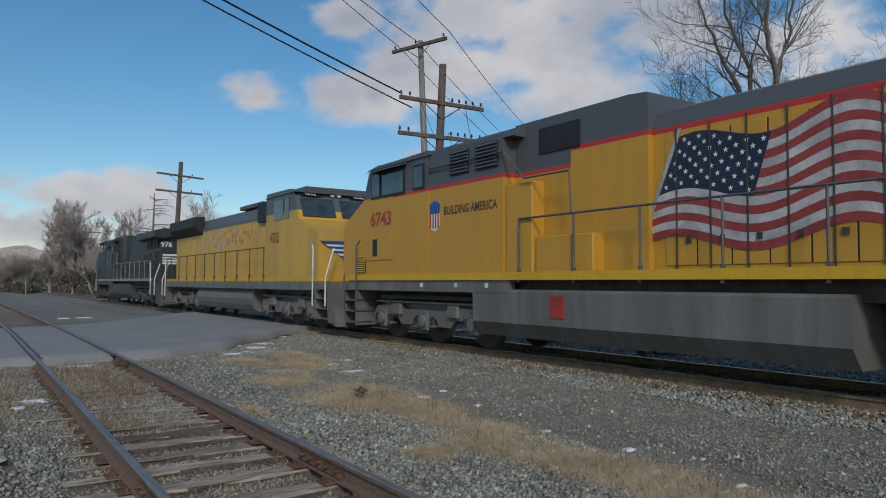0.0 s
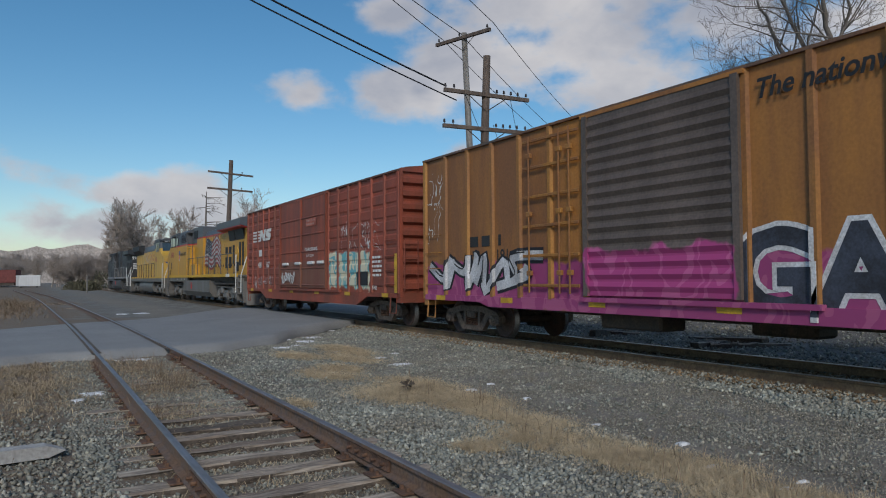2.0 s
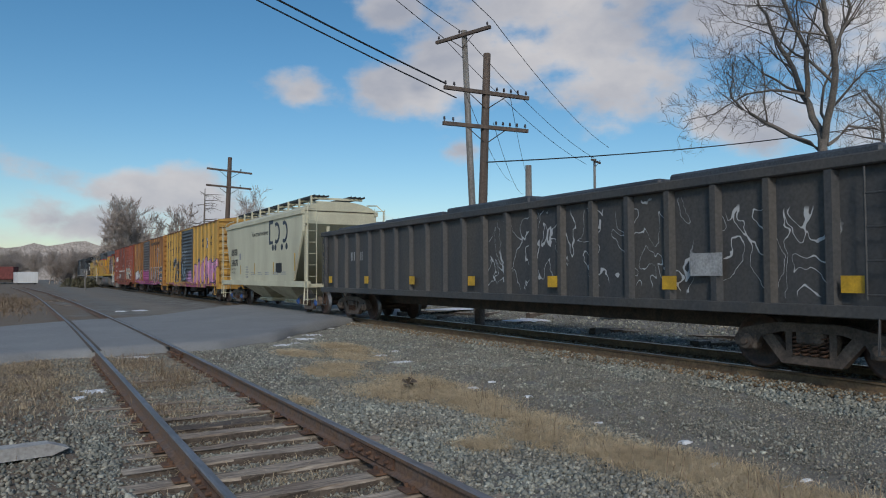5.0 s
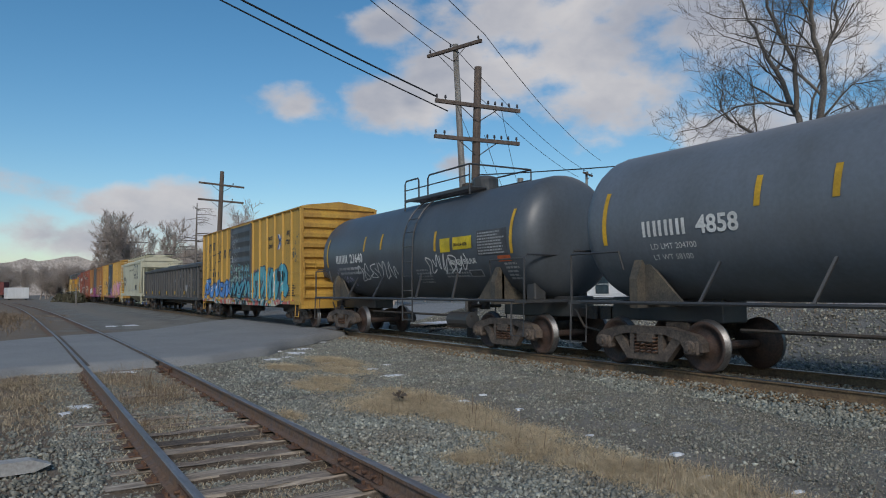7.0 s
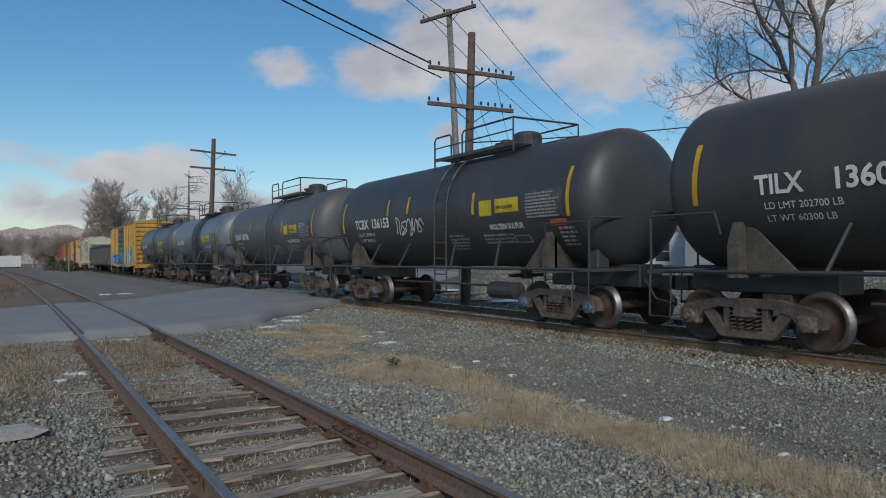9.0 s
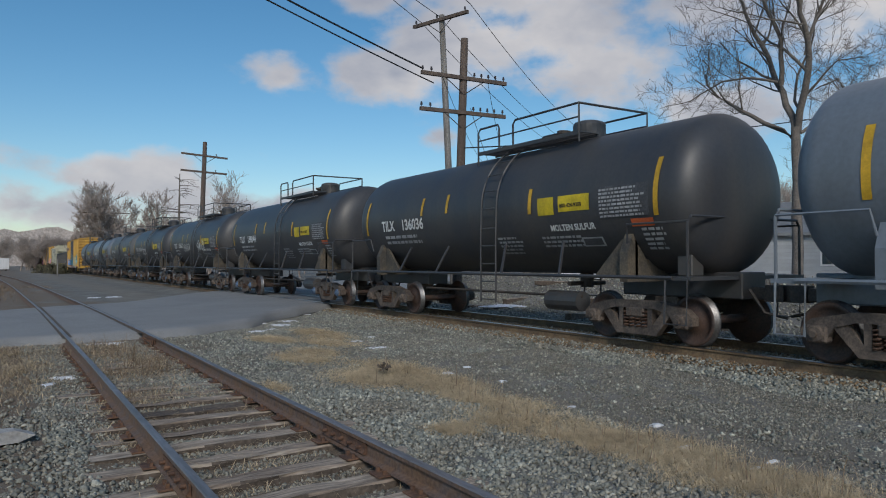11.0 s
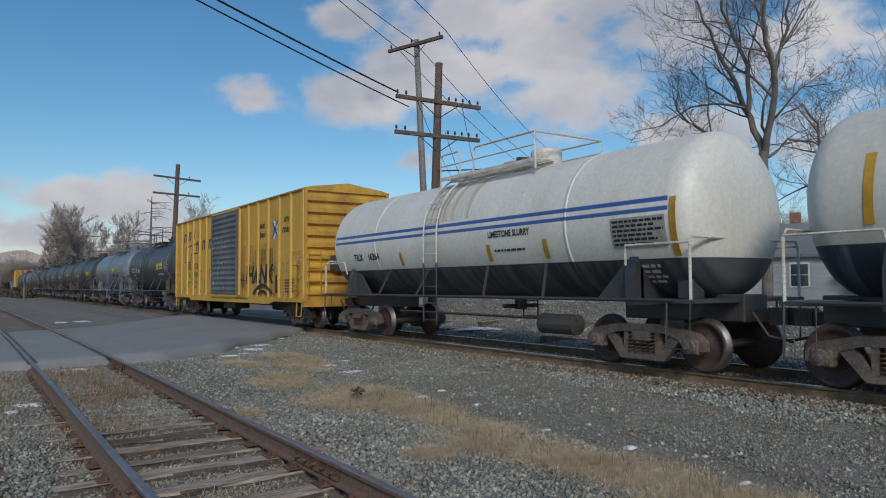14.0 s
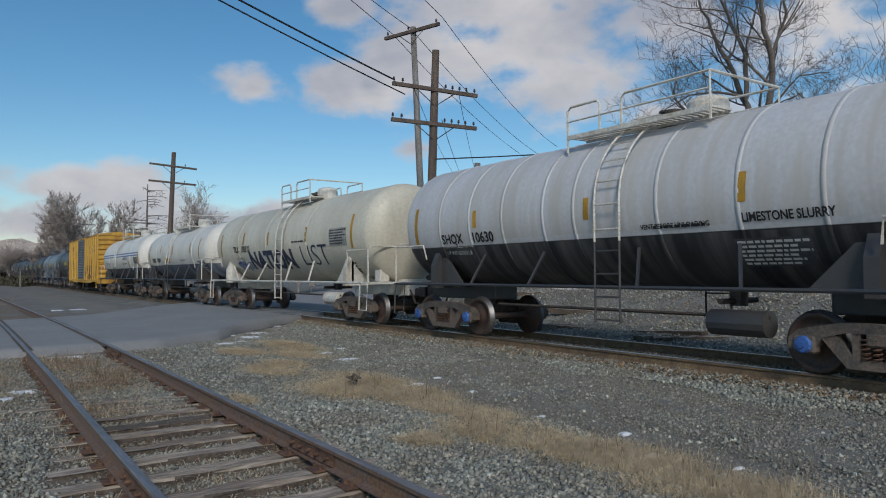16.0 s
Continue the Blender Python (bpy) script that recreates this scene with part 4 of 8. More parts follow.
def build_poles_and_trees():
    pinrow = (-1.45, -1.15, 0.35, 0.6, 0.85, 1.1, 1.4)
    utility_pole("utility_pole", "dark leaning wooden pole with two crossarms of insulators", 12.75, 19.37, 9.12, 0.17, (0.30, -0.1), WOODPOLE,
                 ((7.78, 1.5, -0.22, 0.05), (6.64, 1.5, -0.22, 0.03)), pinrow, WOODPOLE)
    utility_pole("utility_pole", "tall grey wooden pole with one short top crossarm", 14.85, 22.65, 11.1, 0.15, (-0.62, -0.1), WOODPOLE_GREY,
                 ((10.9, 1.34, -1.26, 0.0),), (-1.2, -0.15, 1.2), WOODPOLE)
    utility_pole("utility_pole", "distant dark wooden pole with two crossarms", 11.6, 49.0, 9.9, 0.19, (0.35, 0), WOODPOLE,
                 ((8.95, 1.5, -0.1, 0.07), (7.85, 1.5, -0.1, 0.05)), (0.75,), WOODPOLE)
    utility_pole("utility_pole", "grey wooden pole cut off short below the wires", 19.6, 25.6, 6.75, 0.19, (0, 0), WOODPOLE_GREY, (), (), WOODPOLE)
    utility_pole("utility_pole", "distant thin pole with a small crossarm", 36.0, 39.0, 10.3, 0.12, (0, 0), WOODPOLE_GREY, ((10.1, 1.0, 0.5, 0),), (-.9, 0, .9), WOODPOLE)
    utility_pole("utility_pole", "far weathered pole with one crossarm before bare woods", 13.2, 112.0, 9.5, 0.16, (0, 0), WOODPOLE, ((8.9, 3.4, 0, 0),), (), WOODPOLE)
    top = (13.55, 22.7, 11.25)
    for a, rise, z in (((13.93, 23.55, 10.7), 1.5, 9.6), ((14.2, 22.7, 10.75), 0.2, 10.0), ((14.66, 21.2, 10.8), 1.2, 10.7)):
        a = Vector(a)
        wire(a, a + Vector((-16.4, -11.5, rise)), 0.3)
        wire(a, (36.0 - 0.4 * (a.y - 22.7), 39.0 + 0.6 * (a.y - 22.7), z), 0.5)
    wire((11.82, 19.86, 7.74), (-6.97, 13.02, 10.46), 0.2, 0.028, "thick black cable strung across the crossing")
    wire((12.3, 20.0, 7.36), (-6.49, 13.16, 10.14), 0.2, 0.022, "thick black cable strung across the crossing")
    for d, z in ((-0.9, 7.4), (0.9, 7.5), (0.2, 6.5)):
        wire((13.1 + d, 19.3, z), (33 + d, 44, z + 1.2), 0.6, 0.01)
    wire((12.85, 19.04, 5.1), (46, 16, 11.0), 0.6, 0.022)
    # the large tree beyond the line and its neighbours
    big = bare_tree(11, 17.0, 0.95, 5, 0.3, 0.45, (3, 4), 0.22, 0.007, limbs=(
        (((0, -.4), (.02, 3), (-.05, 6.2)), 0.211, 0.154, 0, 1.1), (((-.1, 5.8), (-1.5, 6.85), (-2.5, 7.6), (-3.1, 8.4), (-3.4, 9.6)), 0.094, 0.021, 11, 2.5),
        (((-.03, 6.1), (-.45, 7.6), (-.95, 9.0), (-1.6, 10.5), (-2.0, 11.8), (-2.8, 13.8)), 0.133, 0.028, 14, 2.9), (((-.5, 7.8), (-.5, 9.3), (-1.1, 10.8), (-1.3, 12.2), (-1.4, 14.4)), 0.094, 0.021, 12, 2.7),
        (((.02, 6.1), (.33, 8.0), (.3, 9.5), (.05, 10.6), (.2, 12.2), (.3, 14.8)), 0.133, 0.028, 13, 2.9), (((.3, 8.8), (.75, 10.2), (.95, 11.5), (1.6, 13.8)), 0.070, 0.021, 11, 2.5),
        (((.12, 6.0), (.9, 6.7), (1.75, 6.5), (2.4, 5.6)), 0.062, 0.014, 8, 1.7), (((-.55, 7.9), (-1.7, 8.3), (-2.6, 8.3), (-3.7, 7.75), (-5.0, 7.6)), 0.055, 0.008, 12, 1.8),
        (((.35, 7.4), (1.3, 8.4), (2.2, 8.3)), 0.047, 0.010, 7, 1.7), (((.1, 6.4), (-.1, 7.6), (.5, 9.2), (.7, 10.6)), 0.062, 0.021, 6, 1.8)))
    plant(big, 24.45, 14.7, -0.0, -59, 1.0, BARK, "large leafless tree with forked trunk and wide crown")
    crook = bare_tree(19, 12, 0.95, 5, 0.15, 0.5, (2, 3), 0.3, 0.007, limbs=(
        (((.9, -.4), (.6, 3), (-.1, 5.6), (-.35, 6.6), (-.4, 8.0), (-.95, 8.9), (-1.8, 8.6)), 0.117, 0.021, 14, 2.0), (((-.1, 5.6), (-1.2, 5.3), (-2.6, 4.6)), 0.055, 0.010, 11, 1.7),
        (((.3, 4.2), (1.4, 6.0), (1.8, 8.0)), 0.062, 0.014, 8, 2.0), (((-.35, 6.6), (-1.3, 6.9), (-2.2, 7.2)), 0.039, 0.008, 7, 1.5)))
    plant(crook, 28.2, 14.2, -0.1, -63, 1.0, BARK, "small crooked leafless tree with hooked limbs")
    plant(bare_tree(23, 18, 0.9, 5, 0.24, 0.5, (2, 4), 0.3, 0.011), 32.0, 12.2, -0.35, 80, 1.0, BARK, "leafless tree with dark spreading limbs")
    small = bare_tree(5, 9, 0.8, 5, 0.17, 0.6, (3, 5), 0.3, 0.016)
    plant(small, 17.5, 60.0, -0.35, 0, 1.12, BARK_HAZY, "round-crowned leafless tree behind the line")
    plant(small, 24.5, 76.0, -0.35, 130, 0.75, BARK_HAZY, "small leafless tree behind the line")
    plant(small, 20.5, 82.0, -0.35, 250, 0.8, BARK_HAZY, "small leafless tree behind the line")
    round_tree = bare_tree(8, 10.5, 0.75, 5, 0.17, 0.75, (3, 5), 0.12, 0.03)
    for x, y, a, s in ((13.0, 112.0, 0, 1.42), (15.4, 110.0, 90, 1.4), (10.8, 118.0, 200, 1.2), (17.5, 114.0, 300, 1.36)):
        plant(round_tree, x, y, -0.35, a, s, BARK_HAZY, "tall round-crowned bare tree behind the line")
    wood = [bare_tree(60 + k, 12, 0.75, 4, 0.18, 0.9, (6, 8), 0.08, 0.022) for k in range(4)]
    rnd = random.Random(9)
    spots = [(14.5 + rnd.uniform(0, 11), 96 + 1.4 * k + rnd.uniform(-2, 2), rnd.uniform(0.55, 0.85)) for k in range(26)]
    spots += [(5 + 0.35 * k + rnd.uniform(-1, 2), 165 + rnd.uniform(0, 40), rnd.uniform(0.55, 0.75)) for k in range(30)]
    spots += [(-9 + 0.5 * k, 200 + rnd.uniform(0, 30), rnd.uniform(0.55, 0.75)) for k in range(16)]
    spots += [(14 + rnd.uniform(0, 26), 118 + 3.2 * k, rnd.uniform(0.6, 0.95)) for k in range(34)]
    spots += [(-14 + rnd.uniform(-45, 6), 150 + rnd.uniform(0, 80), rnd.uniform(0.8, 1.2)) for k in range(26)]
    spots += [(-20 + 3.2 * k + rnd.uniform(-2, 2), 275 + rnd.uniform(-10, 40), rnd.uniform(0.9, 1.1)) for k in range(26)]
    spots += [(24 + rnd.uniform(0, 26), 60 + 3 * k, rnd.uniform(0.45, 0.75)) for k in range(14)]
    spots += [(40 + rnd.uniform(0, 25), 18 + 4 * k, rnd.uniform(0.5, 0.8)) for k in range(9)]
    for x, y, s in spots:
        plant(wood[rnd.randrange(4)], x, y, -0.4, rnd.uniform(0, 360), s, BARK_HAZY, "bare grey-brown tree in the far woods", "far woods")
    # the dead tree with level branches
    root = empty("tree", pose(11.75, 56.5, -0.4), "dead conifer with level drooping bare branches", "tree", "bare trees")
    bm = B()
    tube(bm, [(0, 0, 0), (0.1, 0, 5), (0.15, 0, 8.6)], 0.16, 8, 0.03)
    part("trunk", bm, BARK, root)
    bm = B()
    for k in range(44):
        z = rnd.uniform(2.5, 8.3)
        a, l = rnd.uniform(0, 6.283), rnd.uniform(0.5, 1.0) * (2.6 - 0.2 * z) + 0.6
        c, s = math.cos(a), math.sin(a)
        tube(bm, [(0.1, 0, z), (0.1 + c * l * .5, s * l * .5, z + .05), (0.1 + c * l, s * l, z + rnd.uniform(-.35, .12))], 0.03, 4, 0.01)
        for j in range(4):
            f = rnd.uniform(.4, 1)
            tube(bm, [(0.1 + c * l * f, s * l * f, z), (0.1 + c * l * f + rnd.uniform(-.4, .4), s * l * f + rnd.uniform(-.4, .4), z - rnd.uniform(.0, .35))], 0.012, 3, 0.006)
    part("crown", bm, BARK, root)


# ---- the train: shared running gear ----
WHEEL_R, LOCO_R = 0.42, 0.53
SHARED, WHEELS, LOCO_WHEELS, CARS = {}, [], [], []


def shared(name, key, build, material, parent, at=(0, 0, 0), label=""):
    if key not in SHARED:
        me = mesh_of(build(), name)
        me.materials.append(material)
        SHARED[key] = me
    return part(name, SHARED[key], material, parent, label, at=at)


def wheelset_mesh(r, hub):
    key = ("wheelset", r)
    if key not in SHARED:
        bm = B()
        for s in (-1, 1):
            prof = [(0.58, 0.10), (0.60, 0.16), (0.645, r - 0.09), (0.665, r - 0.07), (0.665, r + 0.025), (0.69, r + 0.028), (0.70, r), (0.79, r - 0.006), (0.80, r - 0.06), (0.75, r - 0.09), (0.735, 0.2), (0.78, 0.15), (0.80, 0.09)]
            lathe(bm, [(s * a, b) for a, b in prof], 28)
        lathe(bm, [(-1.08, 0.07), (1.08, 0.07)], 12)
        me = mesh_of(bm, "wheelset")
        me.materials.append(WHEEL)
        me.materials.append(TREAD)
        for p in me.polygons:
            rr = [math.hypot(me.vertices[v].co.y, me.vertices[v].co.z) for v in p.vertices]
            p.material_index = 1 if min(rr) > r - 0.02 else 0
            p.use_smooth = min(rr) > 0.09
        SHARED[key] = me
    return SHARED[key]


def frame_bm():
    bm = B()
    for s in (-1, 1):
        a, b = (s * 1.10, s * 0.93)
        prism(bm, [(-1.19, .50), (-1.05, .62), (-.5, .73), (.5, .73), (1.05, .62), (1.19, .50), (1.19, .36), (.84, .36), (.74, .52), (.45, .60), (-.45, .60), (-.74, .52), (-.84, .36), (-1.19, .36)], "x", a, b)
        prism(bm, [(-.80, .56), (-.44, .15), (.44, .15), (.80, .56), (.62, .61), (.33, .27), (-.33, .27), (-.62, .61)], "x", s * 1.075, s * 0.95)
        for y in (-0.32, 0.32):
            box(bm, min(a, b) + .02, max(a, b) - .02, y - .05, y + .05, .25, .62)
        for y in (-0.97, 0.97):
            box(bm, min(s * 1.13, s * .95), max(s * 1.13, s * .95), y - .15, y + .15, .30, .54, .03)
    return bm


def one_frame(s):
    def build():
        bm = frame_bm()
        bmesh.ops.delete(bm, geom=[v for v in bm.verts if v.co.x * s < 0], context="VERTS")
        return bm
    return build


def spring_bm():
    pts = []
    for k in range(41):
        a = k / 40 * 2 * math.pi * 5
        pts.append((0.055 * math.cos(a), 0.055 * math.sin(a), 0.27 + 0.29 * k / 40))
    return tube(B(), pts, 0.013, 4)


def truck(car, y, material=TRUCK, cap=None, name="truck"):
    """A freight truck: bolster with side frames, springs, wheelsets and bearing caps."""
    bol = lambda: box(box(B(), -1.12, 1.12, -.2, .2, .44, .62, .03), -.3, .3, -.25, .25, .6, .78, .02)
    t = shared(name, ("bolster", material.name), bol, material, car, (0, y, 0))
    for s in (-1, 1):
        shared("side_frame", ("side_frame", s, material.name), one_frame(s), material, t)
    for x in (-1.06, 1.06):
        for y_ in (-0.2, -0.065, 0.07, 0.205):
            shared("coil_spring", "springs", spring_bm, RUST, t, (x, y_, 0))
    for s in (-0.97, 0.97):
        w = part("wheelset", wheelset_mesh(WHEEL_R, 0.1), WHEEL, t, at=(0, s, WHEEL_R))
        WHEELS.append((w, s))
        for x in (-1, 1):
            def capb():
                return lathe(B(), [(-.06, .11), (.02, .12), (.05, .10), (.055, .05), (.09, .045)], 12)
            m = cap or material
            c = shared("bearing_cap", ("cap", m.name), capb, m, t, (x * 1.12, s, WHEEL_R))
            c.scale = (x, 1, 1)
    for y_ in (-.48, .48):
        shared("brake_beam", "brake_beam", lambda: box(B(), -.85, .85, -.035, .035, .3, .38), STEEL_DK, t, (0, y_, 0))
    return t


def coupler(car, y, material=STEEL_DK):
    def build():
        bm = B()
        box(bm, -.10, .10, -.45, .25, .78, .98, .02)
        prism(bm, [(-.13, .2), (-.15, .45), (-.03, .62), (.02, .55), (0, .40), (.12, .36), (.16, .55), (.20, .5), (.17, .25)], "z", .76, 1.02)
        tube(bm, [(.35, .1, .95), (.34, .35, .6), (.2, .65, .52)], .025, 6)
        return bm
    c = shared("coupler", ("coupler", material.name), build, material, car, (0, y, 0))
    if y < 0:
        c.rotation_euler = (0, 0, math.pi)
    return c


def ladder(car, x, y, z0, z1, w, material, gap=0.42, r=0.016, name="ladder", along="y", out=None):
    bm = B()
    d = Vector((0, w / 2, 0)) if along == "y" else Vector((w / 2, 0, 0))
    c = Vector((x, y, 0))
    up = Vector((0, 0, 1))
    for s in (-1, 1):
        tube(bm, [c + s * d + up * z0, c + s * d + up * z1], r, 5)
    z = z0 + 0.06
    while z < z1:
        tube(bm, [c - d + up * z, c + d + up * z], r * 0.85, 5)
        z += gap
    return part(name, bm, material, car)


def grab_iron(car, x, y0, y1, z, material, out=-0.07):
    bm = B()
    tube(bm, [(x, y0, z), (x + out, y0, z), (x + out, y1, z), (x, y1, z)], 0.012, 5)
    return part("grab_iron", bm, material, car)


def step(car, x, y, material, z0=0.95, z1=0.42, w=0.38):
    bm = B()
    tube(bm, [(x, y - w / 2, z0), (x - .03, y - w / 2, z1), (x - .03, y + w / 2, z1), (x, y + w / 2, z0)], 0.02, 5)
    return part("stirrup_step", bm, material, car)


def car_root(s_front, s_rear, name, label, category):
    c = empty(name, pose(TRACK_X, (s_front + s_rear) / 2, 0), label, category, "train")
    CARS.append((c, (s_front + s_rear) / 2))
    return c


# ---- boxcars ----
def boxcar(sf, sr, label, paint, door_paint, end_paint=None, roof_paint=None, fishbelly=False, panel_ribs=False, post_paint=None, plug=True, door_span=(1.65, -1.65), black_truck=False, graf=()):
    car = car_root(sf, sr, "boxcar", label, "boxcar")
    end_paint, roof_paint, post_paint = end_paint or paint, roof_paint or paint, post_paint or paint
    h = (sf - sr) / 2
    W, ZS, ZE = 1.55, 0.98, 4.42
    d0, d1 = door_span
    for s in (-1, 1):
        bm = B()
        box(bm, min(s * 1.44, s * 1.49), max(s * 1.44, s * 1.49), -h + .05, h - .05, ZS, ZE)
        part("side_wall", bm, paint, car)
        if panel_ribs:
            for k in range(8):
                z = 1.15 + k * 0.40
                for a, b in ((-h + .1, d1 - .05), (d0 + .05, h - .1)):
                    part("panel_rib", prism(B(), [(s * 1.488, z), (s * 1.515, z + .05), (s * 1.515, z + .28), (s * 1.488, z + .33)], "y", a, b), paint, car)
        n = 7
        for a, b in ((-h + .08, d1 - .06), (d0 + .06, h - .08)):
            for k in range(n):
                y = a + (b - a) * k / (n - 1)
                pb = lambda: prism(B(), [(.0, -.075), (-.06, -.045), (-.06, .045), (.0, .075)], "z", ZS, ZE)
                p = shared("side_post", ("post", post_paint.name), pb, post_paint, car, (s * 1.488, y, 0))
                p.scale = (-s if s > 0 else 1, 1, 1)
        # sill and door
        bm = B()
        if fishbelly:
            prism(bm, [(h - .1, ZS), (h - .1, .86), (h - 2.2, .86), (h - 3.0, .58), (-h + 3.0, .58), (-h + 2.2, .86), (-h + .1, .86), (-h + .1, ZS)], "x", s * 1.46, s * 1.52)
        else:
            prism(bm, [(h - .1, ZS + .02), (h - .1, .86), (h - 2.6, .86), (h - 3.0, .76), (-h + 3.0, .76), (-h + 2.6, .86), (-h + .1, .86), (-h + .1, ZS + .02)], "x", s * 1.47, s * 1.535)
        part("side_sill", bm, paint, car)
        bm = B()
        x0, x1 = s * 1.50, s * 1.575
        k = 15 if not plug else 7
        zz = ZS + .16
        hgt = (ZE - ZS - .3) / k
        prof = [(x0, ZS + .1), (x1, ZS + .1)]
        if not fishbelly:
            for i in range(k):
                z = zz + i * hgt
                prof += [(x1, z + .02), (x1 + s * .04, z + hgt * .5), (x1, z + hgt * .92)]
        else:
            for i in range(5):
                z = zz + i * .62
                prof += [(x1, z), (x1 + s * .03, z + .02), (x1 + s * .03, z + .05), (x1, z + .07)]
        prof += [(x1, ZE - .06), (x0, ZE - .06)]
        leaves = ((d1, d0),) if not fishbelly else ((d1, (d0 + d1) / 2 - .02), ((d0 + d1) / 2 + .02, d0))
        bm.free()
        for a, b in leaves:
            part("door", prism(B(), prof, "y", a, b), door_paint, car)
        for y in (d0 - .04, d1 + .04):
            part("door_edge", box(B(), min(x0, x1 + s * .045), max(x0, x1 + s * .045), y - .06, y + .06, ZS + .09, ZE - .05), door_paint, car)
        part("door_track", box(B(), min(s * 1.5, s * 1.6), max(s * 1.5, s * 1.6), d1 - 1.2, d0 + .15, ZS - .02, ZS + .06), paint, car)
        part("door_track", box(B(), min(s * 1.5, s * 1.59), max(s * 1.5, s * 1.59), d1 - .1, d0 + .1, ZE - .07, ZE), paint, car)
        if fishbelly:
            m = (d0 + d1) / 2
            part("door_edge", box(B(), min(x0, x1 + s * .05), max(x0, x1 + s * .05), m - .07, m + .07, ZS + .09, ZE - .05, .01), door_paint, car)
    for s in (-1, 1):
        # corrugated end
        bm = B()
        prof = [(h - .06, ZS)]
        n = 9
        for k in range(n):
            z = ZS + .08 + k * .37
            prof += [(h - .05, z), (h + .055, z + .07), (h + .055, z + .20), (h - .05, z + .30)]
        prof += [(h - .05, ZE), (h - .12, ZE), (h - .12, ZS)]
        prism(bm, [(s * a, b) for a, b in prof], "x", -1.44, 1.44)
        part("end_wall", bm, end_paint, car)
        bm = B()
        prism(bm, [(-1.47, ZE - .02), (1.47, ZE - .02), (1.47, ZE + .08), (0, ZE + .27), (-1.47, ZE + .08)], "y", s * (h - .1), s * (h + .02))
        part("end_gable", bm, end_paint, car)
        for x in (-1, 1):
            bm = B()
            box(bm, min(x * 1.42, x * 1.52), max(x * 1.42, x * 1.52), min(s * (h - .14), s * (h + .03)), max(s * (h - .14), s * (h + .03)), ZS - .1, ZE + .06)
            part("corner_post", bm, end_paint, car)
        part("end_sill", box(B(), -1.5, 1.5, min(s * (h - .2), s * h), max(s * (h - .2), s * h), .72, ZS + .02), end_paint, car)
        for x in (-1.2, 1.2):
            ladder(car, x, s * (h + .1), 1.05, 2.5 if x * s > 0 else 4.3, .42, end_paint, along="x")
        for x in (-1, 1):
            for z in (1.25, 1.65, 2.05, 2.5):
                grab_iron(car, x * 1.49, s * (h - .85), s * (h - .2), z, post_paint, out=x * .075)
            step(car, x * 1.5, s * (h - .4), end_paint)
    bm = B()
    lathe(bm, [(0, .05), (.03, .28), (.05, .28), (.05, .24), (.03, .05)], 20, "y")
    part("brake_wheel", bm, STEEL_DK, car, at=(-.45, -h - .2, 2.1))
    part("brake_housing", box(B(), -.65, -.25, -h - .16, -h + .02, 1.85, 2.35, .03), STEEL_DK, car)
    # roof
    bm = B()
    prism(bm, [(-1.55, ZE), (-1.55, ZE + .05), (0, ZE + .25), (1.55, ZE + .05), (1.55, ZE)], "y", -h, h)
    n = 15
    for k in range(n + 1):
        y = -h + .05 + (2 * h - .1) * k / n
        prism(bm, [(-1.5, ZE + .05), (-1.3, ZE + .12), (0, ZE + .29), (1.3, ZE + .12), (1.5, ZE + .05), (0, ZE + .2)], "y", y - .05, y + .05)
    part("roof", bm, roof_paint, car)
    part("underframe", box(box(box(box(B(), -1.45, 1.45, -h + .1, h - .1, .93, ZS + .04), -.25, .25, -h + .2, h - .2, .62, .95), -1.0, -.35, .4, 1.9, .45, .9, .04), .3, .9, -1.6, -.4, .4, .9, .05), STEEL_DK, car)
    tb = 1.85 if fishbelly else 1.6
    for y in (h - tb, -h + tb):
        truck(car, y, TRUCK_DK if black_truck else TRUCK)
    coupler(car, h + .1)
    coupler(car, -h - .1)
    return car, h


YEL, DKGREY = (0.62, 0.335, 0.045), (0.055, 0.057, 0.06)
RUSTC = (0.20, 0.085, 0.035)


def side_decor(car, h, yellow=True, n=6):
    for k in range(n):
        y = h - .9 - k * (2 * h - 1.8) / (n - 1)
        plate(car, y - .22, y + .22, .865, .98, -1.537, YELLOW_REFL, name="reflector")


def spray(car, s, y, z, size, material, bold, h, span=(1.62, -1.62), stretch=1.0, lift=0.004, shear=0.0):
    """Large sprayed letters that follow the side posts: bent out over each post."""
    co, fs = text_mesh(s, size, shear, bold)
    posts = []
    for a, b in ((-h + .08, span[1] - .06), (span[0] + .06, h - .08)):
        posts += [a + (b - a) * k / 6 for k in range(7)]
    bm = B()
    ring = [bm.verts.new((0, y - float(a) * stretch, z + float(b))) for a, b, _ in co]
    for f in fs:
        bm.faces.new([ring[i] for i in f])
    for q in posts:
        for d in (-.078, -.045, .045, .078):
            bmesh.ops.bisect_plane(bm, geom=bm.verts[:] + bm.edges[:] + bm.faces[:], plane_co=(0, q + d, 0), plane_no=(0, 1, 0))
    for v in bm.verts:
        d = min(abs(v.co.y - q) for q in posts)
        v.co.x = -1.492 - lift - .058 * min(1, max(0, (.078 - d) / .033))
    return part("graffiti", bm, material, car, smooth=False)


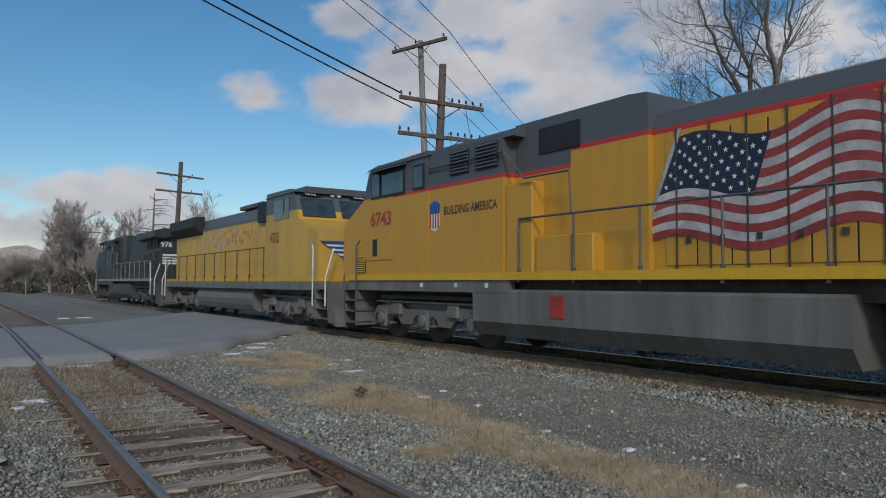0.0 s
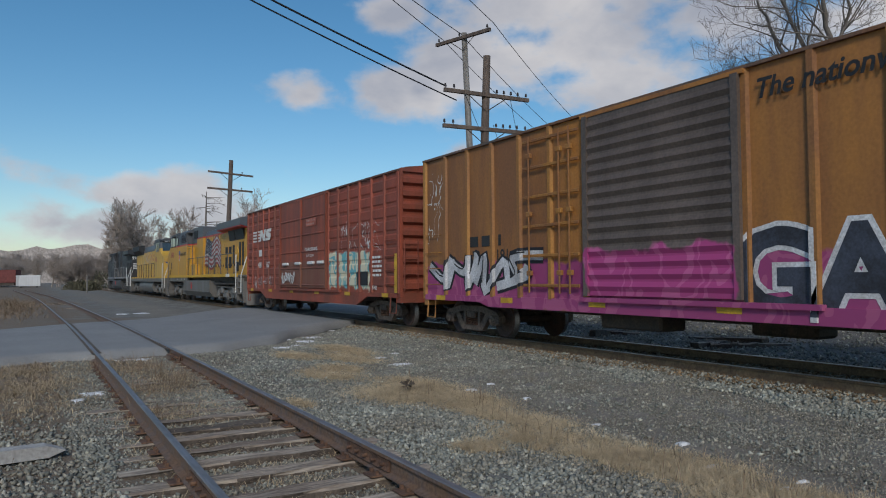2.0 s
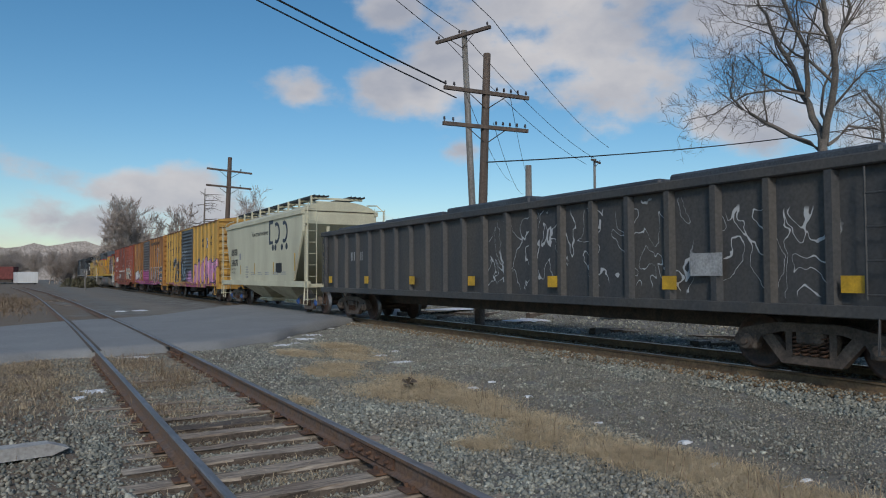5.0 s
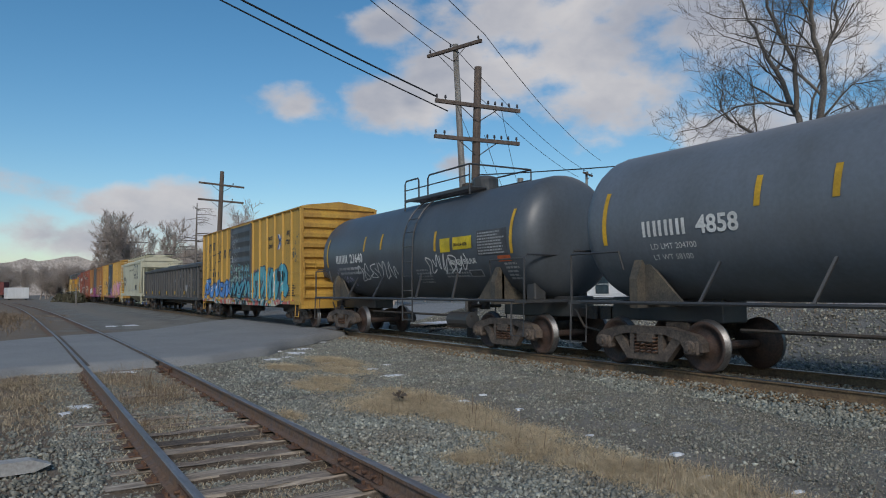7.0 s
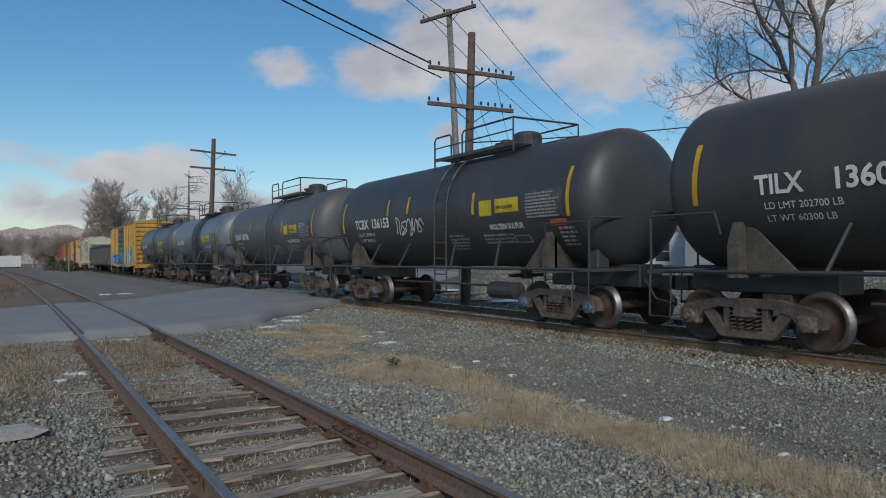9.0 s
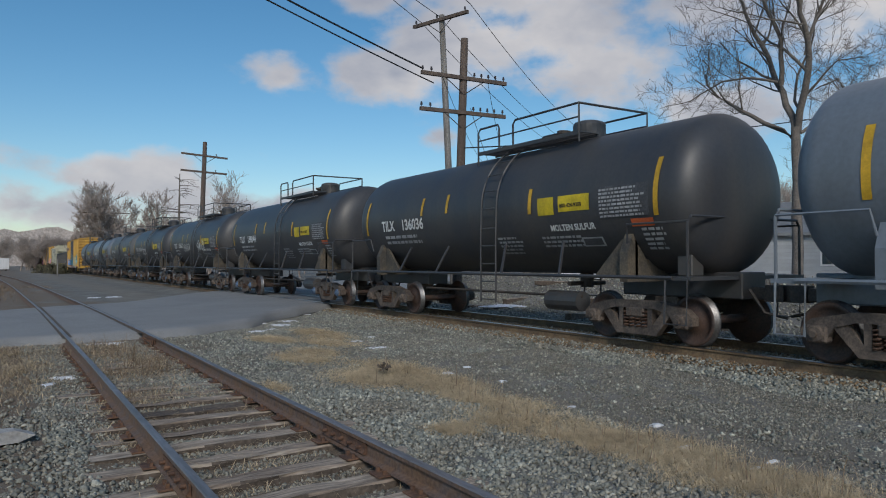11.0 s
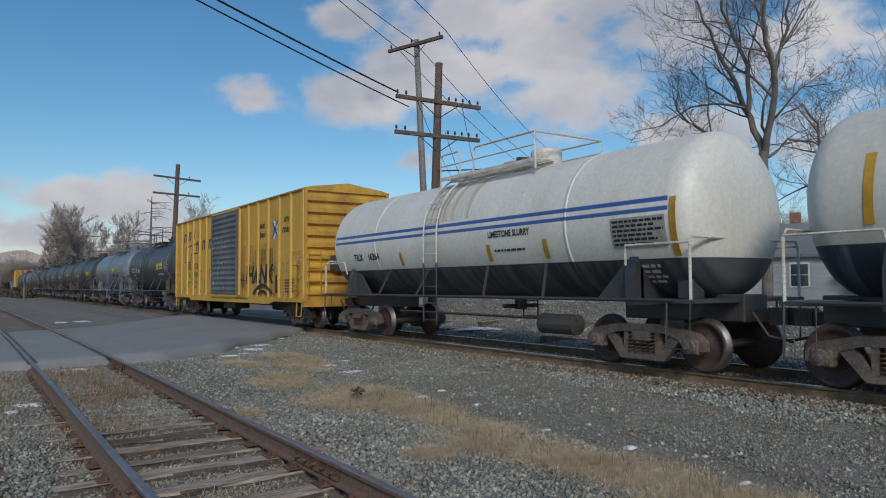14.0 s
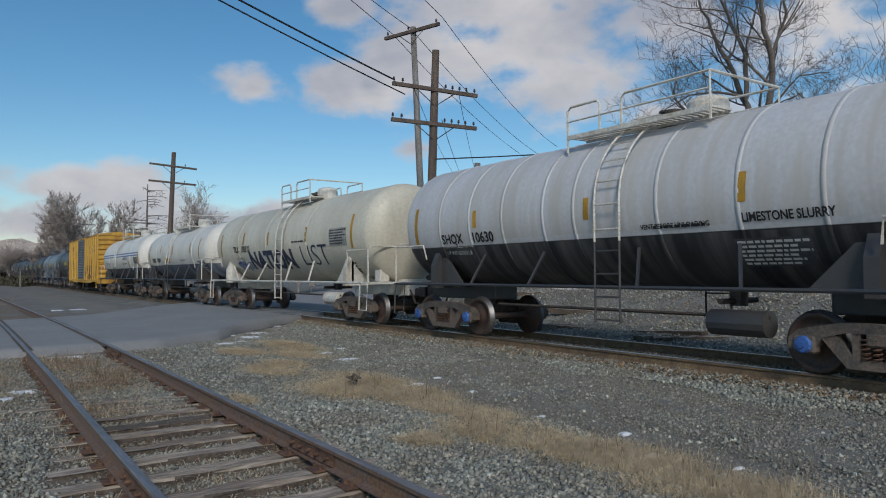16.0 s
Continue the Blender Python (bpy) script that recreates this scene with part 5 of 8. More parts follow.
def ribbon(bm, pts, width, lift):
    """A flat brush stroke along pts (y, z), lift metres off the surface."""
    def side(i):
        a, b = pts[max(0, i - 1)], pts[min(len(pts) - 1, i + 1)]
        d = Vector((b[0] - a[0], b[1] - a[1])).normalized()
        return Vector((-d.y, d.x)) * width / 2
    row = []
    for i, p in enumerate(pts):
        n = side(i)
        row.append([bm.verts.new((lift + .00015 * i, p[0] + g * n.x, p[1] + g * n.y)) for g in (-1, 1)])
    for a, b in zip(row, row[1:]):
        bm.faces.new((a[0], b[0], b[1], a[1]))


SWASHES = (((0, .2), (.3, 1), (.45, .1), (.8, .9), (1.05, .3)), ((.1, .9), (.6, .2), (.2, .1), (.7, .95), (1.05, .5)), ((0, .5), (.4, .95), (.75, .55), (.35, .1), (1.1, .15)),
           ((.05, .1), (.5, .5), (.1, .9), (.9, .8), (.6, .05), (1.1, .4)), ((1.1, .9), (.3, .75), (.55, .35), (0, .1), (.9, .25), (.7, .6)), ((-.1, .7), (.35, .4), (.5, 1), (.65, .1), (1.0, .65), (.8, .95)))


def swash_path(rnd, y, z, w, hgt):
    """One sprayed swash without meaning, smoothed; y falls along the side."""
    p = [Vector((y - w * (u + rnd.uniform(-.16, .16)) - .12 * w * v, z + hgt * (v + rnd.uniform(-.12, .12)))) for u, v in rnd.choice(SWASHES)]
    out = []
    for i in range(len(p) - 1):
        a, b, c, d = p[max(0, i - 1)], p[i], p[i + 1], p[min(len(p) - 1, i + 2)]
        for k in range(4):
            t = k / 4
            q = .5 * (2 * b + (c - a) * t + (2 * a - 5 * b + 4 * c - d) * t * t + (3 * b - a - 3 * c + d) * t ** 3)
            out.append((q.x, q.y))
    return out + [tuple(p[-1])]


def throw_up(car, h, seed, y, y1, z0, z1, n, fill, edge, shine, thick=.34, span=(1.62, -1.62)):
    """Fat outlined graffiti swashes that follow the side posts and the door."""
    rnd = random.Random(seed)
    bms = [B(), B(), B()]
    w = (y - y1) / n
    for k in range(n):
        path = swash_path(rnd, y - k * w, z0 + rnd.uniform(0, .12), w * 1.12, (z1 - z0) * rnd.uniform(.82, 1))
        ribbon(bms[0], path, thick + .13, .004 + .0005 * k)
        ribbon(bms[1], path, thick, .012 + .0005 * k)
        m = len(path) // 2
        ribbon(bms[2], [(a + .06, b + .07) for a, b in path[2:m]], .035, .020 + .0005 * k)
    posts = []
    for a, b in ((-h + .08, span[1] - .06), (span[0] + .06, h - .08)):
        posts += [a + (b - a) * k / 6 for k in range(7)]
    for bm, m in zip(bms, (edge, fill, shine)):
        for q in posts:
            if y1 - .4 < q < y + .4:
                for d in (-.078, -.045, .045, .078):
                    bmesh.ops.bisect_plane(bm, geom=bm.verts[:] + bm.edges[:] + bm.faces[:], plane_co=(0, q + d, 0), plane_no=(0, 1, 0))
        for v in bm.verts:
            d = min(abs(v.co.y - q) for q in posts)
            on_door = span[1] < v.co.y < span[0]
            v.co.x = -v.co.x - (1.622 if on_door else 1.492 + .058 * min(1, max(0, (.078 - d) / .033)))
            v.co.z = max(v.co.z, .99)
        part("graffiti", bm, m, car)


def tag(car, seed, y, z, w, hgt, n, material, wrap, thick=.035):
    """A thin sprayed tag on a tank's round side."""
    rnd = random.Random(seed)
    bm = B()
    for k in range(n):
        ribbon(bm, swash_path(rnd, y - w * k / n, z + rnd.uniform(-.05, .05), w / n * 1.05, hgt * rnd.uniform(.75, 1)), thick, .0006 * k)
    if not wrap:
        for v in bm.verts:
            v.co.x = -1.608 - v.co.x
        return part("graffiti", bm, material, car)
    r, zc = wrap
    for v in bm.verts:
        a, l = (v.co.z - zc) / r, r + .014 + v.co.x
        v.co.x, v.co.z = -l * math.cos(a), zc + l * math.sin(a)
    part("graffiti", bm, material, car)


def railbox_marks(car, num_a, num_b, faded=False, mark=None, dy=0.0, weights=None):
    """Large slanting letters, a pictogram and a slogan in the panels."""
    ink = mat("black_lettering", (0.03, 0.03, 0.03), 0.6, var=0.2)
    if not faded:
        for s, y, z in (("r", 6.55, 3.45), ("a", 5.75, 3.5), ("i", 4.85, 3.55), ("l", 4.1, 3.6), ("b", 4.4, 3.0), ("o", 3.45, 3.0), ("x", 2.5, 3.0)):
            bm = B()
            y += dy
            w = {"i": .16, "l": .16}.get(s, .42)
            for q in ((0, 0, w * .34, .42), (w * .66, 0, w, .42)) if w > .2 else ((0, 0, w, .42),):
                prism(bm, [(y - q[0] - .0, z), (y - q[2], z), (y - q[2] - .10, z + q[3]), (y - q[0] - .10, z + q[3])], "x", -1.494, -1.489)
            if w > .2:
                prism(bm, [(y - .05, z + .33), (y - w, z + .33), (y - w - .1, z + .42), (y - .1, z + .42)], "x", -1.495, -1.489)
            part("marking", bm, ink, car)
        bm = B()
        for a, b in (((6.3, 2.5), (6.2, 3.2)), ((6.2, 3.2), (3.9, 3.35)), ((3.9, 3.35), (4.1, 2.9)), ((4.1, 2.9), (5.2, 2.85)), ((5.2, 2.85), (5.3, 2.5)), ((5.3, 2.5), (6.3, 2.5)))[:6]:
            va, vb = Vector((0, a[0] + dy, a[1])), Vector((0, b[0] + dy, b[1]))
            d = (vb - va).normalized() * .03
            n = Vector((0, -d.z, d.y))
            q = [bm.verts.new(Vector((-1.5, 0, 0)) + p) for p in (va + n, vb + n, vb - n, va - n)]
            bm.faces.new(q)
        part("marking", bm, ink, car)
    letters(car, num_a, 5.62 + dy, 1.78, -1.495, .36, ink, .006)
    letters(car, num_b, 4.66 + dy, 1.78, -1.495, .36, ink, .006)
    if mark:
        letters(car, mark[0], 5.72 + dy, 2.16, -1.495, .42, ink, .006)
        letters(car, mark[1], 4.66 + dy, 2.16, -1.495, .42, ink, .006)
    else:
        bars(car, 5.7 + dy, 2.12, -1.495, 1.6, .24, 1, ink, seed=4)
    if weights:
        for k, word in enumerate(("LD LMT", "LT WT")):
            letters(car, word, 5.75 + dy, 1.5 - .2 * k, -1.495, .16, ink, .002)
            letters(car, weights[k], 4.62 + dy, 1.5 - .2 * k, -1.495, .16, ink, .002)
    else:
        bars(car, 5.6 + dy, 1.55, -1.495, 1.3, .06, 2, ink, seed=2)
    letters(car, "next", -3.85, 3.45, -1.495, .31, ink, .006, .3)
    letters(car, "load", -3.9, 3.12, -1.495, .31, ink, .006, .3)
    letters(car, "any", -6.2, 3.52, -1.495, .36, ink, .006, .3)
    letters(car, "road", -6.05, 3.17, -1.495, .36, ink, .006, .3)
    for col, tilt in ((WHITE, 1), (BLUEP, 1), (BLUEP, -1), (WHITE, -1)):
        bm = B()
        off = 0.13 if col is WHITE else 0
        prism(bm, [(-5.08 - .52 * (tilt < 0) + tilt * 0 - off * 1, 3.02), (-5.20 - .52 * (tilt < 0) - off, 3.02), (-5.20 - .52 * (tilt > 0) - off, 3.62), (-5.08 - .52 * (tilt > 0) - off, 3.62)], "x", -1.498 - (.003 if col is BLUEP else 0), -1.489)
        part("emblem", bm, col, car)
    bars(car, -6.3, 1.55, -1.495, 1.0, .05, 5, ink, seed=3)


def boxcars():
    red = mat("boxcar_red", (0.32, 0.066, 0.034), 0.62, 0, (0.15, 0.048, 0.03), 0.5, 0.9, 0.14, 25, 0.1, 0.3)
    paint_over(red, [(-5.9, -2.5, 1.1, 2.25, "swirl", (0.62, 0.58, 0.42), (0.13, 0.38, 0.42), (0.62, 0.58, 0.42), (0.13, 0.38, 0.42)), (-6.6, -3.5, 2.3, 3.2, "scrawl", (0.6, 0.6, 0.58)), (4.0, 7.4, 1.05, 1.5, "scrawl", (0.6, 0.6, 0.6))])
    door = mat("boxcar_red_door", (0.36, 0.073, 0.03), 0.58, 0, (0.17, 0.045, 0.028), 0.5, 0.8, 0.12, 25, 0.1, 0.3)
    paint_over(door, [(-2.6, 3.0, 1.0, 2.05, "flat", (0.19, 0.075, 0.045)), (-2.6, 3.0, 1.0, 4.4, "streak", (0.17, 0.05, 0.03))])
    car, h = boxcar(-4.0, -19.75, "rusty red boxcar with ribbed sides, plug doors and graffiti", red, door, roof_paint=mat("boxcar_roof_dark", (0.075, 0.055, 0.048), .8, 0, (.16, .06, .04), .4, 1.0), fishbelly=True, panel_ribs=True, door_span=(2.75, -2.4))
    side_decor(car, h)
    for k in range(4):
        plate(car, 5.6, 7.05, 3.06 + .1 * k * 1.35, 3.13 + .1 * k * 1.35, -1.517, WHITE, name="emblem")
    bm = B()
    prism(bm, [(5.75, 3.06), (5.55, 3.06), (5.45, 3.3), (5.2, 3.06), (4.95, 3.06), (4.85, 3.55), (5.05, 3.55), (5.12, 3.3), (5.35, 3.55), (5.6, 3.55)], "x", -1.555, -1.55)
    prism(bm, [(4.85, 3.06), (4.25, 3.06), (4.1, 3.2), (4.12, 3.36), (4.6, 3.42), (4.05, 3.42), (4.03, 3.55), (4.65, 3.55), (4.8, 3.42), (4.75, 3.25), (4.35, 3.18), (4.85, 3.18)], "x", -1.555, -1.55)
    part("emblem", bm, WHITE, car)
    letters(car, "408", 5.95, 1.9, -1.55, .34, WHITE, .006)
    letters(car, "167", 4.75, 1.9, -1.55, .34, WHITE, .006)
    bars(car, 5.95, 2.4, -1.52, .55, .28, 1, WHITE, seed=9)
    letters(car, "LD LMT", 5.6, 1.42, -1.52, .15, WHITE)
    letters(car, "LT WT", 5.6, 1.2, -1.52, .15, WHITE)
    letters(car, "153300", 4.6, 1.42, -1.52, .15, WHITE)
    letters(car, "66700", 4.6, 1.2, -1.52, .15, WHITE)
    letters(car, "DOOR OPENING", -.35, 2.42, -1.606, .17, WHITE, .003)
    letters(car, "16 W 10-3 H", -.5, 2.2, -1.606, .14, WHITE, .003)
    plate(car, -1.5, -.45, 3.32, 3.6, -1.604, mat("faded_red_sign", (0.55, 0.15, 0.09), 0.6), name="marking")
    pale = mat("faded_pink_lettering", (.62, .42, .36), .6)
    letters(car, "CLOSE & LOCK DOORS", -.5, 3.49, -1.606, .085, pale, .002)
    letters(car, "BEFORE MOVING CAR", -.5, 3.36, -1.606, .085, pale, .002)
    tag(car, 12, 2.5, 1.25, 1.7, .45, 7, WHITE, None, .05)
    for y in (1.9, .4, -1.0, -2.0):
        part("door_bracket", box(B(), -1.66, -1.57, y - .3, y + .3, 1.93, 2.03, .02), WHITE, car)
    plate(car, -5.75, -4.9, 1.2, 1.62, -1.52, BLACKP, name="marking")
    bars(car, -6.0, 2.0, -1.52, .9, .07, 5, WHITE, seed=8)
    letters(car, "85182", -6.0, 1.08, -1.52, .16, WHITE, .004)
    plate(car, -7.8, -7.62, 1.0, 2.1, -1.555, YELLOW_REFL, name="reflector")

    spec = (
        (-21.15, -36.95, "weathered brown-orange boxcar with dark door and graffiti", (0.40, 0.17, 0.035), (0.085, 0.065, 0.055), "52", "191", True,
         [(-7.0, 8, .7, 1.75, "swirl", (0.30, 0.05, 0.16), (0.38, 0.09, 0.2), (0.30, 0.05, 0.16)), (-7.3, -6.9, 1.4, 2.2, "flat", (0.62, 0.40, 0.05)), (6.9, 7.7, 2.3, 4.0, "scrawl", (.6, .62, .6)), (-6.2, -4.9, 2.4, 3.6, "swirl", (0.40, 0.17, 0.035), (0.10, 0.30, 0.38), (0.42, 0.13, 0.03), (0.40, 0.17, 0.035))]),
        (-38.55, -54.35, "faded yellow boxcar with dark door and pink graffiti", (0.53, 0.31, 0.065), DKGREY, "50", "484", False,
         [(-7.6, -1.7, .8, 2.1, "swirl", (0.24, 0.05, 0.10), (0.50, 0.25, 0.38), (0.03, 0.035, 0.09), (0.28, 0.06, 0.12)), (-7.4, -2.4, 1.9, 2.4, "swirl", (0.03, 0.04, 0.10), (0.45, 0.5, 0.55), (0.53, 0.31, 0.065)), (6.2, 7.0, 1.7, 2.3, "scrawl", (.2, .45, .55)), (5.4, 6.2, 1.0, 1.5, "scrawl", (.08, .16, .4)), (7.1, 7.7, 1.2, 1.9, "scrawl", (.35, .1, .12)), (6.9, 7.7, 3.3, 3.9, "scrawl", (.04, .04, .04)), (-8, 8, .7, .98, "swirl", (0.35, 0.08, 0.16), (0.53, 0.31, 0.065), (0.1, 0.05, 0.1))]),
        (-90.65, -106.4, "yellow boxcar with black door and teal graffiti", (0.53, 0.305, 0.055), DKGREY, "35", "141", False,
         [(-6.0, -1.7, 1.0, 2.3, "swirl", (0.07, 0.10, 0.12), (0.10, 0.36, 0.42), (0.07, 0.10, 0.12), (0.3, 0.12, 0.12)), (-7.2, 7.8, .72, 1.02, "swirl", (0.5, 0.12, 0.1), (0.55, 0.5, 0.4), (0.12, 0.3, 0.35), (0.03, 0.03, 0.03)), (-7.6, -6.2, 2.4, 3.6, "scrawl", (.1, .1, .08)), (6.2, 7.4, 2.2, 4.0, "scrawl", (.06, .06, .05))]),
        (-227.7, -243.6, "yellow boxcar with rust streaks and grey-black door", (0.63, 0.36, 0.052), (0.085, 0.088, 0.086), "42", "939", False,
         [(-5.6, -2.2, 1.05, 2.3, "scrawl", (0.025, 0.025, 0.025)), (-5.6, -2.0, 1.1, 2.4, "scrawl", (0.03, 0.03, 0.03)), (-5.9, -1.9, 1.0, 2.9, "streak", (0.34, 0.15, 0.03)), (-7.9, -5.2, .9, 2.2, "streak", (0.36, 0.16, 0.03)), (-2.1, -1.6, .9, 4.2, "streak", (0.28, 0.11, 0.02)), (-5.2, -2.6, 2.1, 2.7, "streak", (0.10, 0.04, 0.012)), (-7.6, -5.8, 1.1, 2.5, "scrawl", (.12, .2, .3)), (6.4, 7.6, 1.1, 3.4, "scrawl", (.05, .05, .04)), (2.2, 4.2, 1.0, 2.2, "scrawl", (.1, .1, .09))]),
    )
    for i, (sf, sr, label, c, dc, na, nb, faded, layers) in enumerate(spec):
        p = mat("boxcar_paint_%d" % i, c, 0.6, 0, RUSTC if i == 0 else [v * .7 for v in c], 0.55 if i == 0 else 0.3, 0.8, 0.12, 20, 0.08, 0.16)
        paint_over(p, layers)
        dm = mat("boxcar_door_%d" % i, dc, 0.55, 0, [v * 1.8 for v in dc], 0.35, 0.9, 0.2, 20, 0.1, 0.2)
        scr = {0: [(-1.6, 1.6, 1.0, 1.9, "swirl", (0.36, 0.05, 0.18), (0.45, 0.10, 0.24), (0.36, 0.05, 0.18))], 1: [(.2, 1.7, 1.1, 3.2, "scrawl", (.5, .52, .55)), (-1.6, 0.2, 1.0, 1.7, "swirl", (0.42, 0.18, 0.38), (0.5, 0.28, 0.42), DKGREY)],
               2: [(-1.6, 1.7, 1.1, 2.6, "swirl", DKGREY, (0.25, 0.4, 0.32), DKGREY, (0.12, 0.3, 0.36), DKGREY), (.3, 1.6, 1.7, 4.0, "scrawl", (.6, .6, .6))], 3: [(-.2, 1.5, 1.2, 3.4, "scrawl", (.3, .32, .32))]}[i]
        paint_over(dm, scr)
        end = mat("boxcar_end_%d" % i, c if i else (0.42, 0.2, 0.05), 0.6, 0, RUSTC, 0.3, 1.0, 0.12, 20, 0.08, 0.3)
        post = p if i else mat("boxcar_post_yellow", (0.40, 0.185, 0.035), 0.6, 0, RUSTC, 0.55, 1.0, 0.15, 20, 0.1, 0.2)
        car, h = boxcar(sf, sr, label, p, dm, end, mat("boxcar_roof_%d" % i, ((0.10, 0.075, 0.06), (0.24, 0.12, 0.055))[i] if i < 2 else [v * .75 for v in c], 0.7, 0, RUSTC, 0.4, 0.8), post_paint=post, plug=(i == 2))
        side_decor(car, h)
        if i < 2:
            # plug door beside the sliding door: ribs, lock rods and their brackets
            for z in (1.25, 1.85, 2.45, 3.05, 3.65, 4.2):
                part("plug_door_rib", box(B(), -1.585, -1.55, 1.82, 3.55, z - .03, z + .03, .008), post, car)
            for y in (2.05, 2.35, 3.3):
                rod = part("lock_rod", tube(B(), [(-1.61, y, 1.1), (-1.61, y, 4.3)], .02, 6), post, car)
                for z in (1.5, 2.7, 3.9):
                    part("rod_bracket", box(B(), -1.63, -1.56, y - .07, y + .07, z - .05, z + .05, .01), post, rod)
        railbox_marks(car, na, nb, faded, {1: ("AB", "OX"), 3: ("RB", "OX")}.get(i), 1.0 if i == 1 else 0.0, {1: ("155200", "64800"), 3: ("158500", "63500")}.get(i))
        whitep = mat("white_highlight_paint", (.6, .6, .62), .6)
        if i == 0:
            throw_up(car, h, 21, 7.5, 3.5, 1.0, 1.95, 4, whitep, mat("black_spray_edge", (.02, .02, .028), .6), BLACKP, .2)
        if i == 1:
            navy = mat("navy_spray_edge", (.025, .035, .10), .6)
            throw_up(car, h, 31, -1.5, -7.5, 1.0, 2.35, 5, mat("pink_spray_paint", (.58, .27, .45), .6, 0, (.42, .16, .32), .4, 1.5), navy, whitep, .36)
            throw_up(car, h, 33, 5.1, 1.8, 1.0, 2.6, 3, mat("black_spray_fill", (.03, .032, .04), .6), mat("grey_spray_edge", (.33, .36, .40), .6), whitep, .32)
            throw_up(car, h, 35, 1.5, .1, 1.15, 2.2, 2, mat("pale_blue_spray", (.30, .42, .5), .6), mat("black_spray_edge", (.02, .02, .028), .6), whitep, .10)
        if i == 2:
            navy = mat("navy_spray_edge", (.025, .035, .10), .6)
            teal = mat("teal_spray_paint", (.10, .40, .46), .6, 0, (.06, .26, .36), .4, 1.5)
            throw_up(car, h, 41, -1.4, -6.2, 1.05, 2.4, 6, teal, mat("dark_teal_edge", (.03, .08, .12), .6), whitep, .26)
            throw_up(car, h, 43, 7.7, 1.8, 1.0, 1.85, 7, mat("blue_spray_paint", (.08, .26, .55), .6, 0, (.05, .14, .42), .4, 1.5), navy, whitep, .18)
            throw_up(car, h, 45, 1.5, -1.4, 1.1, 1.8, 3, teal, navy, whitep, .16)
        if i == 0:
            spray(car, "GAUGE", -1.45, .93, 1.62, mat("white_spray_paint", (.62, .63, .65), .6, 0, (.45, .4, .38), .3, 2), .13, h, stretch=1.07)
            spray(car, "GAUGE", -1.45, .93, 1.62, mat("black_spray_paint", (.022, .023, .03), .6, 0, (.06, .07, .10), .4, 3), .06, h, stretch=1.07, lift=.008)
            letters(car, "The nationwide boxcar pool", -1.9, 3.93, -1.55, .40, BLACKP, .008, .25, stretch=.95)
        if i == 3:
            spray(car, "HANK", -2.6, 1.5, .9, BLACKP, .03, h, lift=.010, shear=.15, stretch=1.02)
            bm = B()
            ribbon(bm, [(-3.4 - 1.9 * k / 12, 1.12 + .30 * math.sin(math.pi * k / 12)) for k in range(13)], .11, 0)
            ribbon(bm, [(-3.9 - .9 * k / 8, 1.08 + .12 * math.sin(math.pi * k / 8)) for k in range(9)], .10, .002)
            ribbon(bm, [(-2.0 - .5 * k / 6, 1.62 - .05 * k / 6) for k in range(7)], .06, .004)
            for q in (-2.08, -2.32):
                ribbon(bm, [(q - .02 * k, 1.9 - .12 * k) for k in range(6)], .06, .006)
            for v in bm.verts:
                v.co.x = -1.556 - v.co.x
            part("graffiti", bm, BLACKP, car)
            plate(car, 4.3, 6.0, 1.74, 2.1, -1.492, YELLOWSIGN, name="marking")
            plate(car, -5.9, -5.45, 1.15, 1.75, -1.494, BLACKP, name="marking")
            plate(car, -6.25, -6.1, 1.8, 2.0, -1.494, mat("green_tag", (.2, .6, .2), .5), name="marking")
        if i == 1:
            plate(car, -7.3, -7.0, 1.2, 1.6, -1.55, YELLOW_REFL, name="reflector")
        plate(car, -7.45, -7.2, 1.05, 2.2, -1.55, YELLOW_REFL, name="reflector") if i == 3 else None
        if i == 2:
            plate(car, -5.95, -5.3, 1.75, 2.15, -1.55, BLACKP, name="marking")


